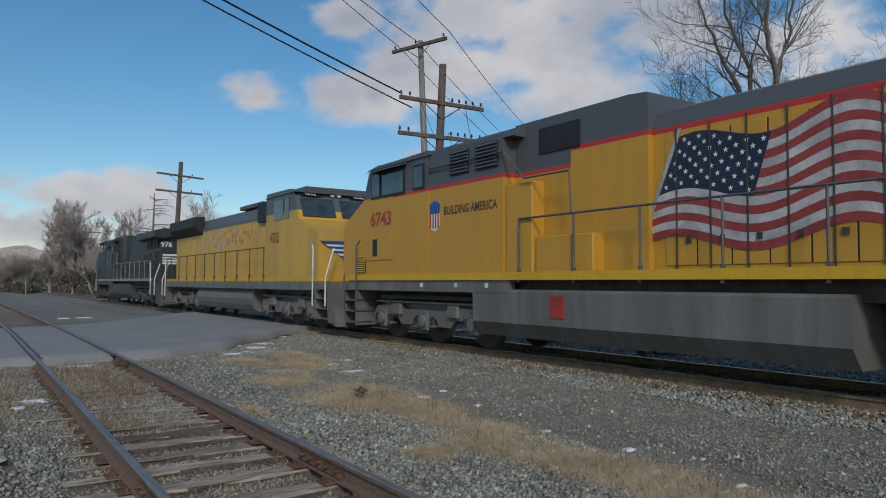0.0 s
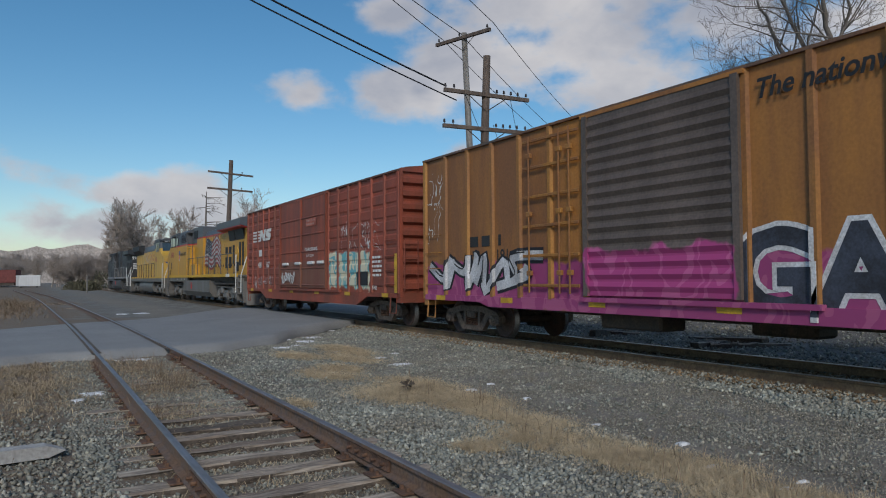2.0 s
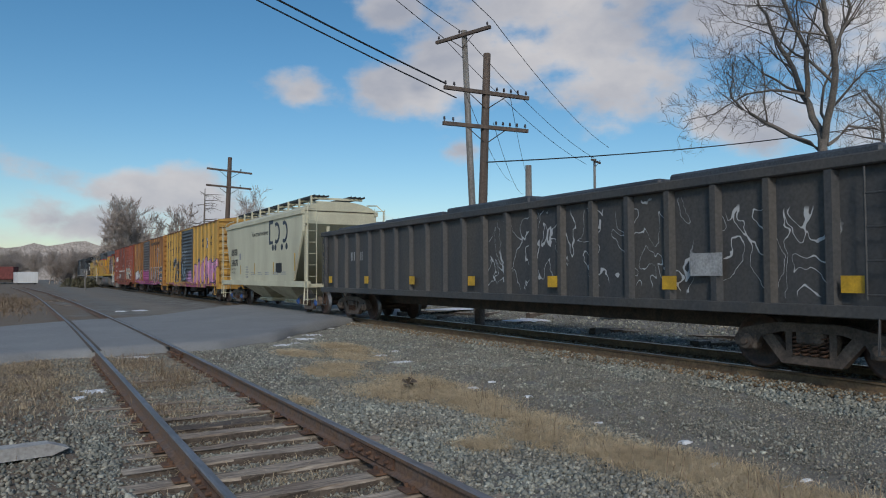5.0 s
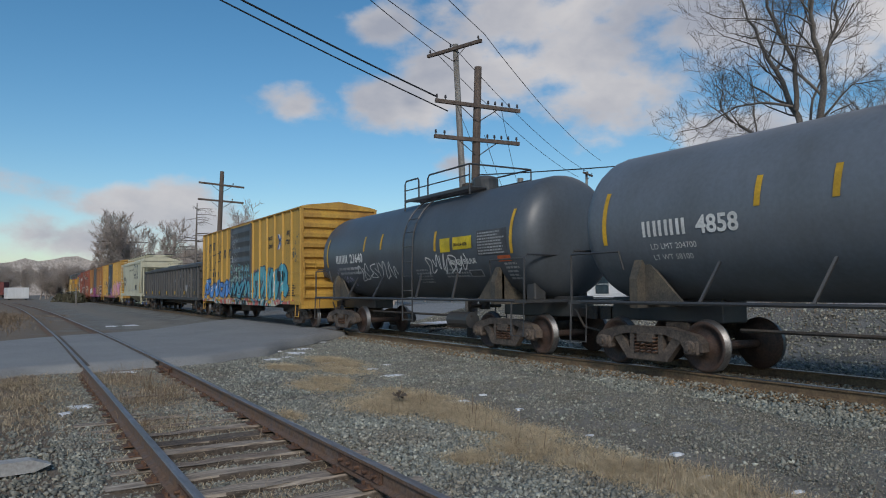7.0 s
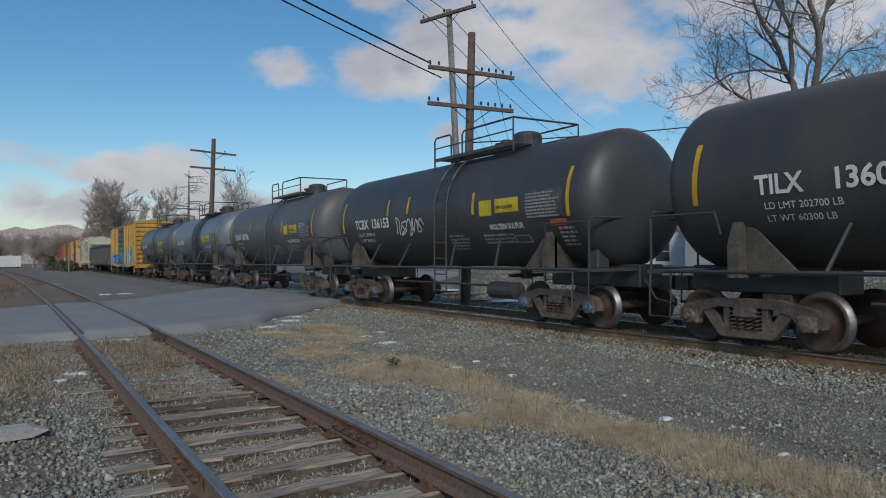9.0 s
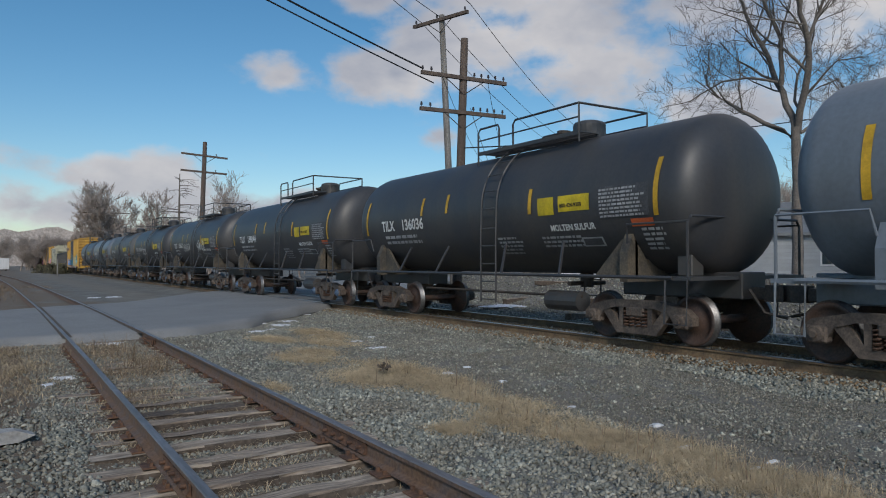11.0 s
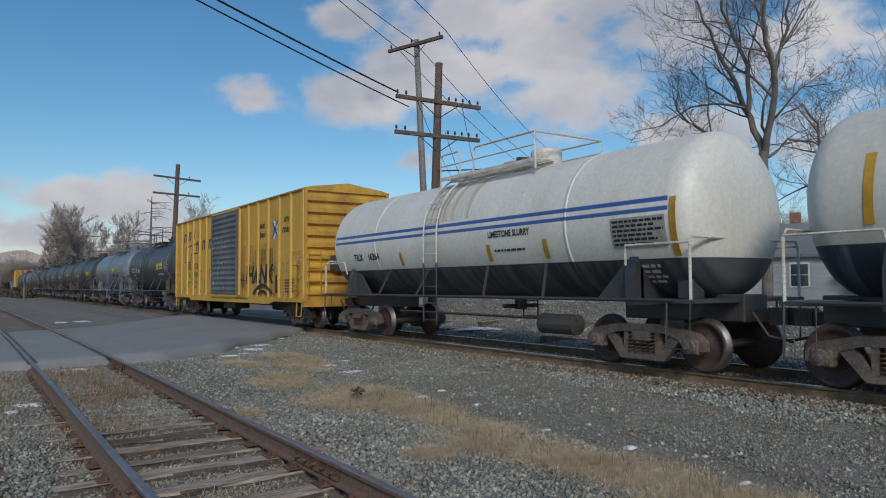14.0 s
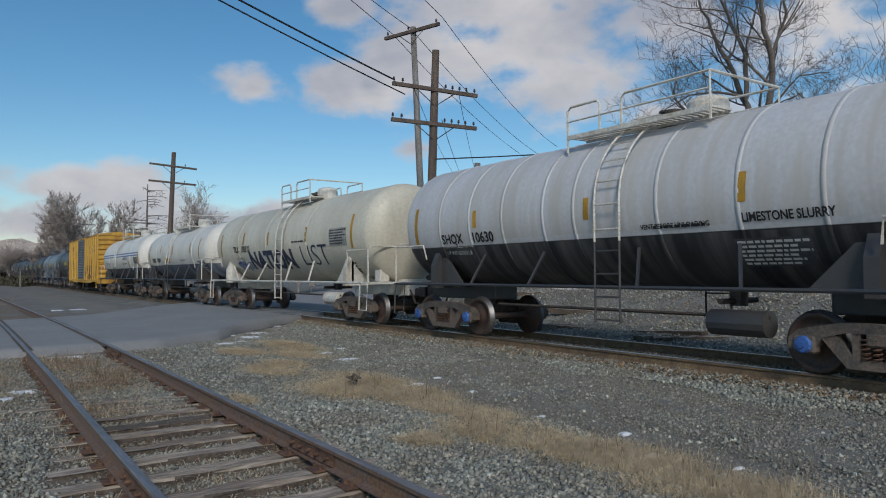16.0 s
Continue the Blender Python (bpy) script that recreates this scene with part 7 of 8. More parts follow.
def tank_cars():
    def tp(name, c, c2=None, amt=.35, rough=.42):
        return mat(name, c, rough, 0, c2 or [v * .6 + .02 for v in c], amt, .8, .08, 14, .04, .2)
    grey = tp("tank_blue_grey", (0.145, 0.163, 0.188), (0.105, 0.112, 0.118))
    grey2 = tp("tank_dark_grey", (0.10, 0.108, 0.115), (0.09, 0.086, 0.077), .45, .5)
    black = tp("tank_black", (0.042, 0.045, 0.052), (0.072, 0.065, 0.058), .38, .46)
    ltgrey = tp("tank_slate_grey", (0.175, 0.202, 0.235), (0.12, 0.135, 0.15), .35)
    scr = tp("tank_blue_grey_tagged", (0.082, 0.095, 0.112), (0.06, 0.065, 0.07))
    paint_over(scr, [(3.4, 4.6, -1.1, -.5, "scrawl", (.5, .45, .6))])
    dusty = mat("dusty_saddle", (.13, .105, .075), .85, 0, (.05, .048, .045), .5, 2.2, .25)
    c = [-107.1, -120.3, -133.75, -146.85, -160.25, -173.7, -187.15, -200.6, -213.8, -227.0]
    bluecap = mat("faded_blue_cap", (.10, .16, .26), .6)
    spec = ((scr, "21640", "blue-grey molten sulfur tank car with white scrawls", None, None, ()),
            (grey, "4858", "blue-grey molten sulfur tank car with dark middle jacket", ("204700", "58100"), None, ((-1.85, .35, mat("jacket_black", (0.03, 0.032, 0.036), .5, 0, (.12, .12, .12), .3, 2, .2, 20, .1, .2)),)),
            (grey2, "60166", "dark grey molten sulfur tank car with dusty sides", ("204200", "58800"), None, ()),
            (black, "136153", "black molten sulfur tank car with white tag", ("203600 LB", "59400 LB"), bluecap, ()),
            (black, "136011", "black tank car with white graffiti scrawls", ("202700 LB", "60300 LB"), None, ()),
            (black, "136044", "black molten sulfur tank car in the line", None, bluecap, ()),
            (black, "136036", "black molten sulfur tank car with dull sides", None, None, ()),
            (ltgrey, "646131", "slate grey tank car with yellow lettering", None, None, ()),
            (black, "136156", "black molten sulfur tank car with clean sides", ("203200 LB", "59800 LB"), bluecap, ()))
    for k, (m, num, label, two, cap, jk) in enumerate(spec):
        car, h, w = tank_car(c[k] - .6, c[k + 1] + .6, label, m, trim=black if k != 7 else ltgrey, cap_mat=cap, jackets=jk, ladder_y=.62 if k == 8 else -.88, plat=(-2.5, .35) if k == 8 else (-2.2, 1.15))
        if k != 7:
            for ch in car.children:
                if ch.name.split(".")[0] == "saddle":
                    ch.data.materials[0] = dusty
        if k == 7:
            gold = mat("yellow_lettering", (.62, .45, .05), .6)
            four_blocks(car, 4.3, 2.24, .36, gold, w)
            letters(car, num, 3.3, 2.24, 0, .36, gold, .008, wrap=w)
            bars(car, 4.2, 2.06, 0, 1.5, .06, 2, GREYBAR, w, seed=5)
            for y, z0, z1 in ((h - 1.25, 2.15, 3.1), (1.0, 2.55, 3.0), (-3.12, 2.36, 2.86)):
                plate(car, y - .06, y + .06, z0, z1, 0, YELLOW_REFL, w, "reflector", tilt=-.03)
            plate(car, -2.7, -1.75, 2.32, 2.66, 0, YELLOWSIGN, w, "marking")
            letters(car, "800-424-9300", -1.85, 2.38, 0, .12, BLACKP, .002, wrap=(w[0] + .006, w[1]))
            plate(car, -2.6, -1.95, 2.08, 2.30, 0, BLACKP, w, "marking")
            letters(car, "MOLTEN", -3.28, 2.58, 0, .2, gold, .006, wrap=w)
            letters(car, "SULFUR", -3.28, 2.38, 0, .2, gold, .006, wrap=w)
            plate(car, -3.85, -3.25, 1.98, 2.26, 0, GREYBAR, w, "marking")
            plate(car, -3.81, -3.29, 2.03, 2.22, 0, BLACKP, (w[0] + .004, w[1]), "marking")
            bars(car, -3.3, 1.92, 0, .55, .03, 3, GREYBAR, w, seed=9)
            for j in range(8):
                plate(car, -5.45, -4.2, 2.42 + .075 * j, 2.428 + .075 * j, 0, WHITE, w, "marking")
            bars(car, -4.25, 2.90, 0, 1.15, .018, 12, GREYBAR, (w[0] + .002, w[1]), seed=7)
            bars(car, -4.25, 2.36, 0, .8, .05, 3, gold, w, seed=8)
            plate(car, -5.75, -5.1, 2.05, 2.22, 0, ORANGESIGN, w, "marking")
        else:
            tank_marks(car, h, w, WHITE, num, -.7, two=two, print_mat=GREYBAR, front=4.08 if k == 4 else 4.2, mark="TCBX" if k == 3 else ("TILX" if k > 3 else None), refl=((h - .9, 2.15, 3.1), (1.75, 2.5, 2.98), (-.75, 2.5, 2.98), (-3.6, 2.4, 2.9), (-h + 1.35, 2.15, 3.15)) if k == 8 else None)
            if k == 0:
                tag(car, 3, 2.9, 1.62, 2.6, .62, 6, WHITE, w)
                tag(car, 4, -1.5, 1.75, 1.9, .6, 5, WHITE, w)
            if k == 3:
                tag(car, 6, 1.75, 1.98, 1.5, .5, 5, WHITE, w)
            if k == 4:
                tag(car, 8, 1.9, 2.0, 1.6, .5, 5, WHITE, w)
                tag(car, 9, -1.2, 1.95, 1.5, .6, 5, WHITE, w)
    wr = tp("tank_white", (0.70, 0.68, 0.62), (0.55, 0.52, 0.45), .3, .45)
    paint_over(wr, [(-9, 9, -2, -.72, "flat", (.035, .04, .055)), (-9, 9, -2, -.74, "streak", (.13, .13, .14)), (-5.85, 5.8, .02, .09, "flat", (.04, .10, .32)), (-5.85, 5.8, .17, .245, "flat", (.04, .10, .32)), (-.6, .9, .3, 1.5, "streak", (.36, .22, .12))])
    wa = tp("tank_cream_white", (0.66, 0.64, 0.58), (0.5, 0.47, 0.4), .3, .45)
    paint_over(wa, [(-9, 9, -2, -.58, "flat", (.04, .05, .075)), (-9, 9, -2, -.60, "streak", (.24, .27, .32))])
    wc = tp("tank_cream", (0.62, 0.58, 0.47), (0.46, 0.42, 0.33), .4, .5)
    ws = tp("tank_pale_grey", (0.56, 0.56, 0.57), (0.46, 0.45, 0.44), .25, .45)
    paint_over(ws, [(-9, 9, -2, -.545, "flat", (.025, .026, .03)), (-9, 9, -2, -.56, "streak", (.12, .115, .11)), (-9, 9, -.45, 2, "streak", (.47, .45, .41))])
    wt = mat("white_trim", (.64, .62, .56), .5, 0, (.4, .33, .25), .3, 2)
    ink = BLACKP
    spec = ((-245.0, -257.85, wr, "16264", "white and black limestone slurry tank car with blue stripes", ("224400LB", "61600LB"), wt, None, "LIMESTONE SLURRY", 1.40),
            (-259.05, -271.25, wa, "71869", "off-white tank car with stained black belly", None, wt, None, None, 1.30),
            (-272.45, -286.45, wc, "150310", "cream tank car with dark blue graffiti", ("225100 LB", "67800 LB"), wt, None, None, 1.38),
            (-287.65, -300.2, ws, "10630", "pale grey and black limestone slurry tank car", ("223980 LB", "62100 LB"), wt, BLUECAP, "LIMESTONE SLURRY", 1.40))
    for k, (a, b, m, num, label, two, trim, cap, load, R) in enumerate(spec):
        low = STEEL_DK if k != 2 else wt
        rings = (4.4, 3.3, 2.2, 1.0, .2, -1.6, -3.0, -4.2) if k == 3 else ((3.5, -3.6) if k != 2 else (3.8, 0.9, -2.6))
        car, h, w = tank_car(a, b, label, m, R=R, zc=2.46 if k == 1 else 2.52, ladder_y=(.66, .2, -.7, -.7)[k], plat=((-3.0, .36), (-2.2, .45), (-1.3, 1.1), (-1.6, 1.45))[k], tc=(5.03, 4.75, 5.25, 4.72)[k], trim=trim, cap_mat=cap, black_truck=True, rings=rings)
        if k != 2:
            for ch in car.children:
                if ch.name.split(".")[0] in ("saddle", "stub_sill", "end_platform", "side_rail", "rail_stay", "brake_stand", "air_reservoir", "stirrup_step", "lower_ladder"):
                    for ob in (ch, *ch.children):
                        ob.data = ob.data.copy()
                        ob.data.materials[0] = black
        nz, ns = (2.06, 2.04, 2.22, 2.03)[k], (.25, .32, .32, .30)[k]
        if k == 1:
            four_blocks(car, 4.3, nz, .33, ink, w)
        else:
            letters(car, "SHQX" if k == 3 else "TILX", (4.72, 0, 4.35, 4.35)[k], nz, 0, ns, ink, .008, wrap=w, stretch=.95)
        letters(car, num, (3.95, 3.3, 3.5, 3.25)[k], nz, 0, ns, ink, .008, wrap=w)
        if two:
            letters(car, "LD LMT " + two[0], 4.3, 1.93, 0, .13, ink if k in (2,) else WHITE, wrap=w)
            letters(car, "LT WT " + two[1], 4.3, 1.76, 0, .13, ink if k in (2,) else WHITE, wrap=w)
        sh = -.7 if k == 1 else 0
        marks = ((h - 1.1, 2.1, 3.0), (3.2 + sh, 2.5, 2.95), (.65 + sh, 2.4, 2.85), (-2.6 + sh, 2.4, 2.85), (-h + 1.3, 2.1, 3.05))
        if k == 0:
            marks = ((2.25, 1.86, 2.2), (-1.3, 1.86, 2.22), (-3.02, 1.86, 2.24), (-5.92, 1.8, 2.74))
        if k == 3:
            marks = ((5.38, 2.0, 2.9), (3.09, 2.34, 2.7), (-.11, 2.3, 2.68), (-3.07, 2.36, 2.78), (-h + 1.0, 2.1, 3.0))
        for y, z0, z1 in marks:
            plate(car, y - .06, y + .06, z0, z1, 0, mat("amber_reflector", (.55, .30, .03), .5, var=.1), w, "reflector", tilt=-.04)
        if load:
            ly, lz = ((-1.35, 2.36), 0, 0, (-3.04, 2.08))[k]
            letters(car, load, ly, lz, 0, .18, ink, .005, wrap=w, stretch=.80)
            if k == 3:
                letters(car, "VENT BEFORE UNLOADING", -1.26, 2.06, 0, .11, ink, .003, wrap=w, stretch=.92)
        bars(car, -1.5, 2.06 if k != 2 else 2.4, 0, 1.2, .045, 1, ink, w, seed=4)
        dy = (-4.68, -4.3, -4.3, -2.83)[k]
        dz = (1.98, 1.5, 2.2, 1.33)[k]
        dark = k in (1, 3)
        plate(car, dy - 1.12, dy, dz, dz + .5, 0, mat("data_panel_pale", (.42, .41, .38), .6) if not dark else mat("data_panel", (.09, .09, .095), .6), w, "marking")
        bars(car, dy - .05, dz + .42, 0, 1.1, .04, 6, BLACKP if not dark else WHITE, (w[0] + .006, w[1]), seed=6)
        bars(car, -4.9, 1.6, 0, .7, .06, 4, WHITE if k != 2 else ink, w, seed=12)
        if k == 2:
            tag(car, 15, 4.3, 1.5, 1.5, .42, 6, BLUEP, w, .05)
            navy = mat("navy_spray_paint", (.03, .04, .085), .6)
            letters(car, "NATION", 2.75, 1.52, 0, .95, navy, .045, .0, wrap=w, stretch=1.12)
            letters(car, "LIST", -2.0, 1.6, 0, 1.0, navy, -.012, .0, wrap=w, stretch=1.15)
        if k == 1:
            plate(car, .55, 1.5, 1.98, 2.25, 0, mat("ochre_sign", (.45, .28, .06), .6), w, "marking")


# ---- locomotives ----
LYEL = (0.52, 0.27, 0.025)
LGREY = (0.085, 0.09, 0.10)


def loco_truck(car, y, material, sgn=1):
    """A three-axle locomotive truck."""
    def build(s):
        def b():
            bm = B()
            x0, x1 = s * 1.02, s * 1.16
            prism(bm, [(-2.55, .62), (-2.35, .86), (-1.2, .90), (-.9, .80), (.9, .80), (1.2, .90), (2.35, .86), (2.55, .62), (2.5, .40), (2.2, .40), (2.1, .60), (1.3, .60), (1.1, .42), (.6, .42), (.5, .6), (-.5, .6), (-.6, .42), (-1.1, .42), (-1.3, .60), (-2.1, .60), (-2.2, .40), (-2.5, .40)], "x", x0, x1)
            for yy in (-2.0, 0.0, 2.0):
                box(bm, min(s * 1.0, s * 1.22), max(s * 1.0, s * 1.22), yy - .2, yy + .2, .30, .80, .04)
                box(bm, min(s * 1.0, s * 1.2), max(s * 1.0, s * 1.2), yy - .42, yy + .42, .38, .46, .02)
            for yy in (-1.25, 1.25):
                box(bm, min(s * 1.1, s * 1.25), max(s * 1.1, s * 1.25), yy - .22, yy + .22, .62, .95, .05)
            tube(bm, [(s * 1.2, -2.3, .98), (s * 1.2, 2.3, .98)], .03, 5)
            return bm
        return b
    t = shared("truck", ("lbol", material.name), lambda: box(B(), -1.0, 1.0, -2.3, 2.3, .5, 1.0, .05), material, car, (0, y, 0))
    for s in (-1, 1):
        shared("side_frame", ("lframe", s, material.name), build(s), material, t)
        for yy in (-2.0, 0, 2.0):
            c = shared("bearing_cap", ("lcap", material.name), lambda: lathe(B(), [(-.05, .16), (.03, .15), (.05, .11), (.06, .03)], 14), material, t, (s * 1.24, yy, LOCO_R))
            c.scale = (s, 1, 1)
            for d in (-.34, .34):
                shared("coil_spring", "lspring", lambda: tube(B(), [(.075 * math.cos(a), .075 * math.sin(a), .22 * a / 31.4) for a in [k * .52 for k in range(61)]], .02, 4), STEEL_DK, t, (s * 1.13, yy + d, .44))
    for yy in (-2.0, 0, 2.0):
        w = part("wheelset", wheelset_mesh(LOCO_R, .1), WHEEL, t, at=(0, yy, LOCO_R))
        LOCO_WHEELS.append((w, yy))
    return t


def handrail(car, x, ys, z0, z1, material, posts=True):
    bm = B()
    tube(bm, [(x, ys[0], z1), (x, ys[-1], z1)], .022, 6)
    part("handrail", bm, material, car)
    for y in ys:
        bm = B()
        tube(bm, [(x, y, z0 - .15), (x, y, z1)], .022, 5)
        box(bm, x - .03, x + .03, y - .03, y + .03, z0 - .15, z0 + .12)
        part("stanchion", bm, material, car)


def end_steps(car, y, s, material, rail_mat):
    for x in (-1, 1):
        bm = B()
        box(bm, min(x * .85, x * 1.5), max(x * .85, x * 1.5), min(y, y + s * .06), max(y, y + s * .06), .3, 1.5)
        for z in (.36, .66, .96, 1.26):
            box(bm, min(x * 1.0, x * 1.5), max(x * 1.0, x * 1.5), min(y, y + s * .75), max(y, y + s * .75), z, z + .03)
        part("step_well", bm, material, car)
        bm = B()
        tube(bm, [(x * 1.54, y - s * .05, .75), (x * 1.54, y - s * .05, 2.5), (x * 1.5, y - s * .2, 2.62)], .024, 6)
        tube(bm, [(x * 1.5, y + s * .78, .75), (x * 1.5, y + s * .78, 1.6), (x * 1.2, y + s * .7, 2.5)], .024, 6)
        part("grab_rail", bm, rail_mat, car)
    bm = B()
    prism(bm, [(-1.4, .25), (1.4, .25), (1.45, .9), (1.45, 1.3), (-1.45, 1.3), (-1.45, .9)], "y", y + s * .78, y + s * .9)
    prism(bm, [(y + s * .9, .2), (y + s * 1.15, .15), (y + s * .9, .75)], "x", -1.3, 1.3)
    part("pilot", bm, material, car)


def flag_decal(car, x):
    """A waving flag painted on the hood doors: stripes in bands, a star field, and a pole."""
    def pt(u, v):
        y = -.36 - 3.7 * u + .86 * (1 - v) * (1 - .85 * u)
        z = 2.02 + 1.68 * v + (.12 + .15 * u) * math.sin(u * 9.0 + .5 + .8 * v) + .16 * math.sin(u * 3.2) - .10 * u
        return (x, y, z)
    n = 34
    bms = [B(), B()]
    for k in range(13):
        bm = bms[k % 2]
        u0 = .42 if k < 7 else 0
        row = []
        for i in range(n + 1):
            u = u0 + (1 - u0) * i / n
            row.append((bm.verts.new(pt(u, 1 - k / 13)), bm.verts.new(pt(u, 1 - (k + 1) / 13))))
        for a, b in zip(row, row[1:]):
            bm.faces.new((a[0], b[0], b[1], a[1]))
    part("flag_stripes", bms[0], mat("flag_red", (.36, .055, .05), .5, var=.1), car)
    part("flag_stripes", bms[1], mat("flag_white", (.54, .53, .52), .5, var=.1), car)
    bm = B()
    row = []
    for i in range(17):
        u = .42 * i / 16
        row.append((bm.verts.new(pt(u, 1)), bm.verts.new(pt(u, 6 / 13))))
    for a, b in zip(row, row[1:]):
        bm.faces.new((a[0], b[0], b[1], a[1]))
    part("flag_canton", bm, mat("flag_blue", (.02, .028, .06), .5, var=.1), car)
    bm = B()
    for r in range(9):
        for c in range(6 if r % 2 == 0 else 5):
            u = .035 + .072 * c + (.036 if r % 2 else 0)
            px, py, pz = pt(u, 1 - (.05 + r * .054))
            vs = []
            for k in range(10):
                a, rr = math.pi / 2 + k * math.pi / 5, .048 if k % 2 == 0 else .02
                vs.append(bm.verts.new((px - .004, py + rr * math.cos(a), pz + rr * math.sin(a))))
            bm.faces.new(vs)
    part("flag_stars", bm, WHITE, car)
    bm = B()
    prism(bm, [(.64, 1.75), (.56, 1.75), (-.40, 3.95), (-.33, 3.95)], "x", x - .006, x)
    part("flag_pole", bm, GREYBAR, car)
    for k in range(9):
        y = .95 - .62 * k
        part("door_seam", box(B(), x - .012, x, y - .012, y + .012, 1.66, 3.98), STEEL_DK, car)


def ge_loco(sf, sr, label, yel, grey, red, stripe, under, rail_mat, dec, number, flag=False):
    car = car_root(sf, sr, "locomotive", label, "locomotive")
    # sill and walkway
    part("frame", box(box(B(), -1.15, 1.15, -9.6, 9.9, 1.22, 1.52), -.6, .6, -9.8, 10.2, .75, 1.25), STEEL_DK, car)
    for s in (-1, 1):
        part("cab_sill", box(B(), min(s * 1.3, s * 1.47), max(s * 1.3, s * 1.47), 3.4, 10.4, 1.26, 1.52), under, car)
    for s in (-1, 1):
        part("sill_stripe", box(B(), min(s * 1.44, s * 1.51), max(s * 1.44, s * 1.51), -9.4, 10.5, 1.52, 1.68), stripe, car)
    part("walkway", box(B(), -1.46, 1.46, -9.6, 10.0, 1.53, 1.62), under, car)
    # cab and nose, then the wide body behind it
    bm = B()
    prism(bm, [(10.75, 1.62), (10.75, 3.02), (10.55, 3.18), (9.55, 3.68), (9.28, 4.38), (9.0, 4.52), (6.35, 4.58), (6.35, 1.62)], "x", -1.48, 1.48)
    part("cab", bm, dec[0], car)
    part("cab_roof", prism(B(), [(-1.52, 4.45), (-1.2, 4.64), (-.5, 4.72), (.5, 4.72), (1.2, 4.64), (1.52, 4.45)], "y", 6.2, 9.3), grey, car)
    bm = B()
    prism(bm, [(6.35, 1.62), (6.35, 4.5), (3.6, 4.5), (3.6, 1.62)], "x", -1.46, 1.46)
    part("equipment_body", bm, dec[0], car)
    part("upper_body", prism(B(), [(-1.46, 4.42), (-1.25, 4.62), (-.6, 4.70), (.6, 4.70), (1.25, 4.62), (1.46, 4.42)], "y", 3.3, 6.35), grey, car)
    for s in (-1, 1):
        for y0, y1, z0, z1, nm in ((8.65, 9.05, 3.72, 4.32, "side_window"), (7.45, 8.5, 3.72, 4.32, "side_window"), (6.55, 6.95, 3.75, 4.25, "side_window")):
            x = s * 1.485
            fr = part("window_frame", box(B(), min(x, x + s * .02), max(x, x + s * .02), y0 - .05, y1 + .05, z0 - .05, z1 + .05), BLACKP, car)
            part("pane", box(B(), min(x + s * .02, x + s * .03), max(x + s * .02, x + s * .03), y0, y1, z0, z1), GLASSY, fr)
        part("sun_visor", prism(B(), [(s * 1.48, 4.44), (s * 1.75, 4.32), (s * 1.48, 4.40)], "y", 7.3, 9.0), grey, car)
        for y0, y1 in ((4.75, 5.45), (3.75, 4.5)):
            v = part("vent", box(B(), min(s * 1.46, s * 1.48), max(s * 1.46, s * 1.48), y0, y1, 3.85, 4.4), BLACKP, car)
            for k in range(7):
                z = 3.88 + .075 * k
                part("slat", prism(B(), [(s * 1.48, z), (s * 1.52, z + .01), (s * 1.48, z + .06)], "y", y0 + .02, y1 - .02), grey, v)
        x = s * 1.485
        part("access_door", box(B(), min(x, x + s * .015), max(x, x + s * .015), 8.0, 9.9, 2.05, 2.72), dec[0], car)
        part("louver", box(B(), min(x, x + s * .02), max(x, x + s * .02), 8.75, 9.0, 2.15, 2.6), BLACKP, car)
        g = part("louver", box(B(), min(x, x + s * .01), max(x, x + s * .01), 9.4, 9.85, 1.72, 2.2), BLACKP, car)
        for k in range(8):
            part("slat", prism(B(), [(x + s * .01, 1.73 + .058 * k), (x + s * .04, 1.74 + .058 * k), (x + s * .01, 1.775 + .058 * k)], "y", 9.42, 9.83), dec[0], g)
    for s in (-1, 1):
        fr = prism(B(), [(9.54, 3.74), (9.30, 4.34), (9.32, 4.35), (9.57, 3.75)], "x", s * .15 if s > 0 else -1.35, 1.35 if s > 0 else -.15)
        part("windshield", fr, GLASSY, car)
    # dynamic brake hump and long hood
    bm = B()
    prism(bm, [(3.6, 1.62), (3.6, 4.70), (.6, 4.70), (.2, 4.66), (.2, 1.62)], "x", -1.12, 1.12)
    part("brake_box", bm, dec[1], car)
    for s in (-1, 1):
        part("vent", box(B(), min(s * 1.12, s * 1.15), max(s * 1.12, s * 1.15), 1.75, 2.85, 4.0, 4.5), BLACKP, car)
        part("cabinet", box(B(), min(s * 1.1, s * 1.42), max(s * 1.1, s * 1.42), 2.75, 3.55, 1.66, 3.45, .02), dec[1], car)
        part("cabinet", box(B(), min(s * 1.1, s * 1.38), max(s * 1.1, s * 1.38), 1.2, 2.7, 1.66, 2.35, .02), dec[1], car)
    bm = B()
    prism(bm, [(-1.0, 1.62), (1.0, 1.62), (1.0, 4.05), (.88, 4.32), (.5, 4.45), (-.5, 4.45), (-.88, 4.32), (-1.0, 4.05)], "y", -9.35, .3)
    part("long_hood", bm, dec[2], car)
    for s in (-1, 1):
        for k in range(15):
            y = -.35 - k * .6
            part("hood_door", box(B(), min(s * 1.0, s * 1.018), max(s * 1.0, s * 1.018), y - .285, y + .285, 1.75, 3.85 if y > -4.6 else 3.1, .004), dec[2], car)
            part("door_seam", box(B(), min(s * 1.0, s * 1.008), max(s * 1.0, s * 1.008), y - .312, y - .288, 1.75, 3.85 if y > -4.6 else 3.1), BLACKP, car)
            part("door_latch", box(B(), min(s * 1.015, s * 1.05), max(s * 1.015, s * 1.05), y - .2, y - .12, 2.1, 2.2), STEEL_DK, car)
        # radiator wing
        bm = B()
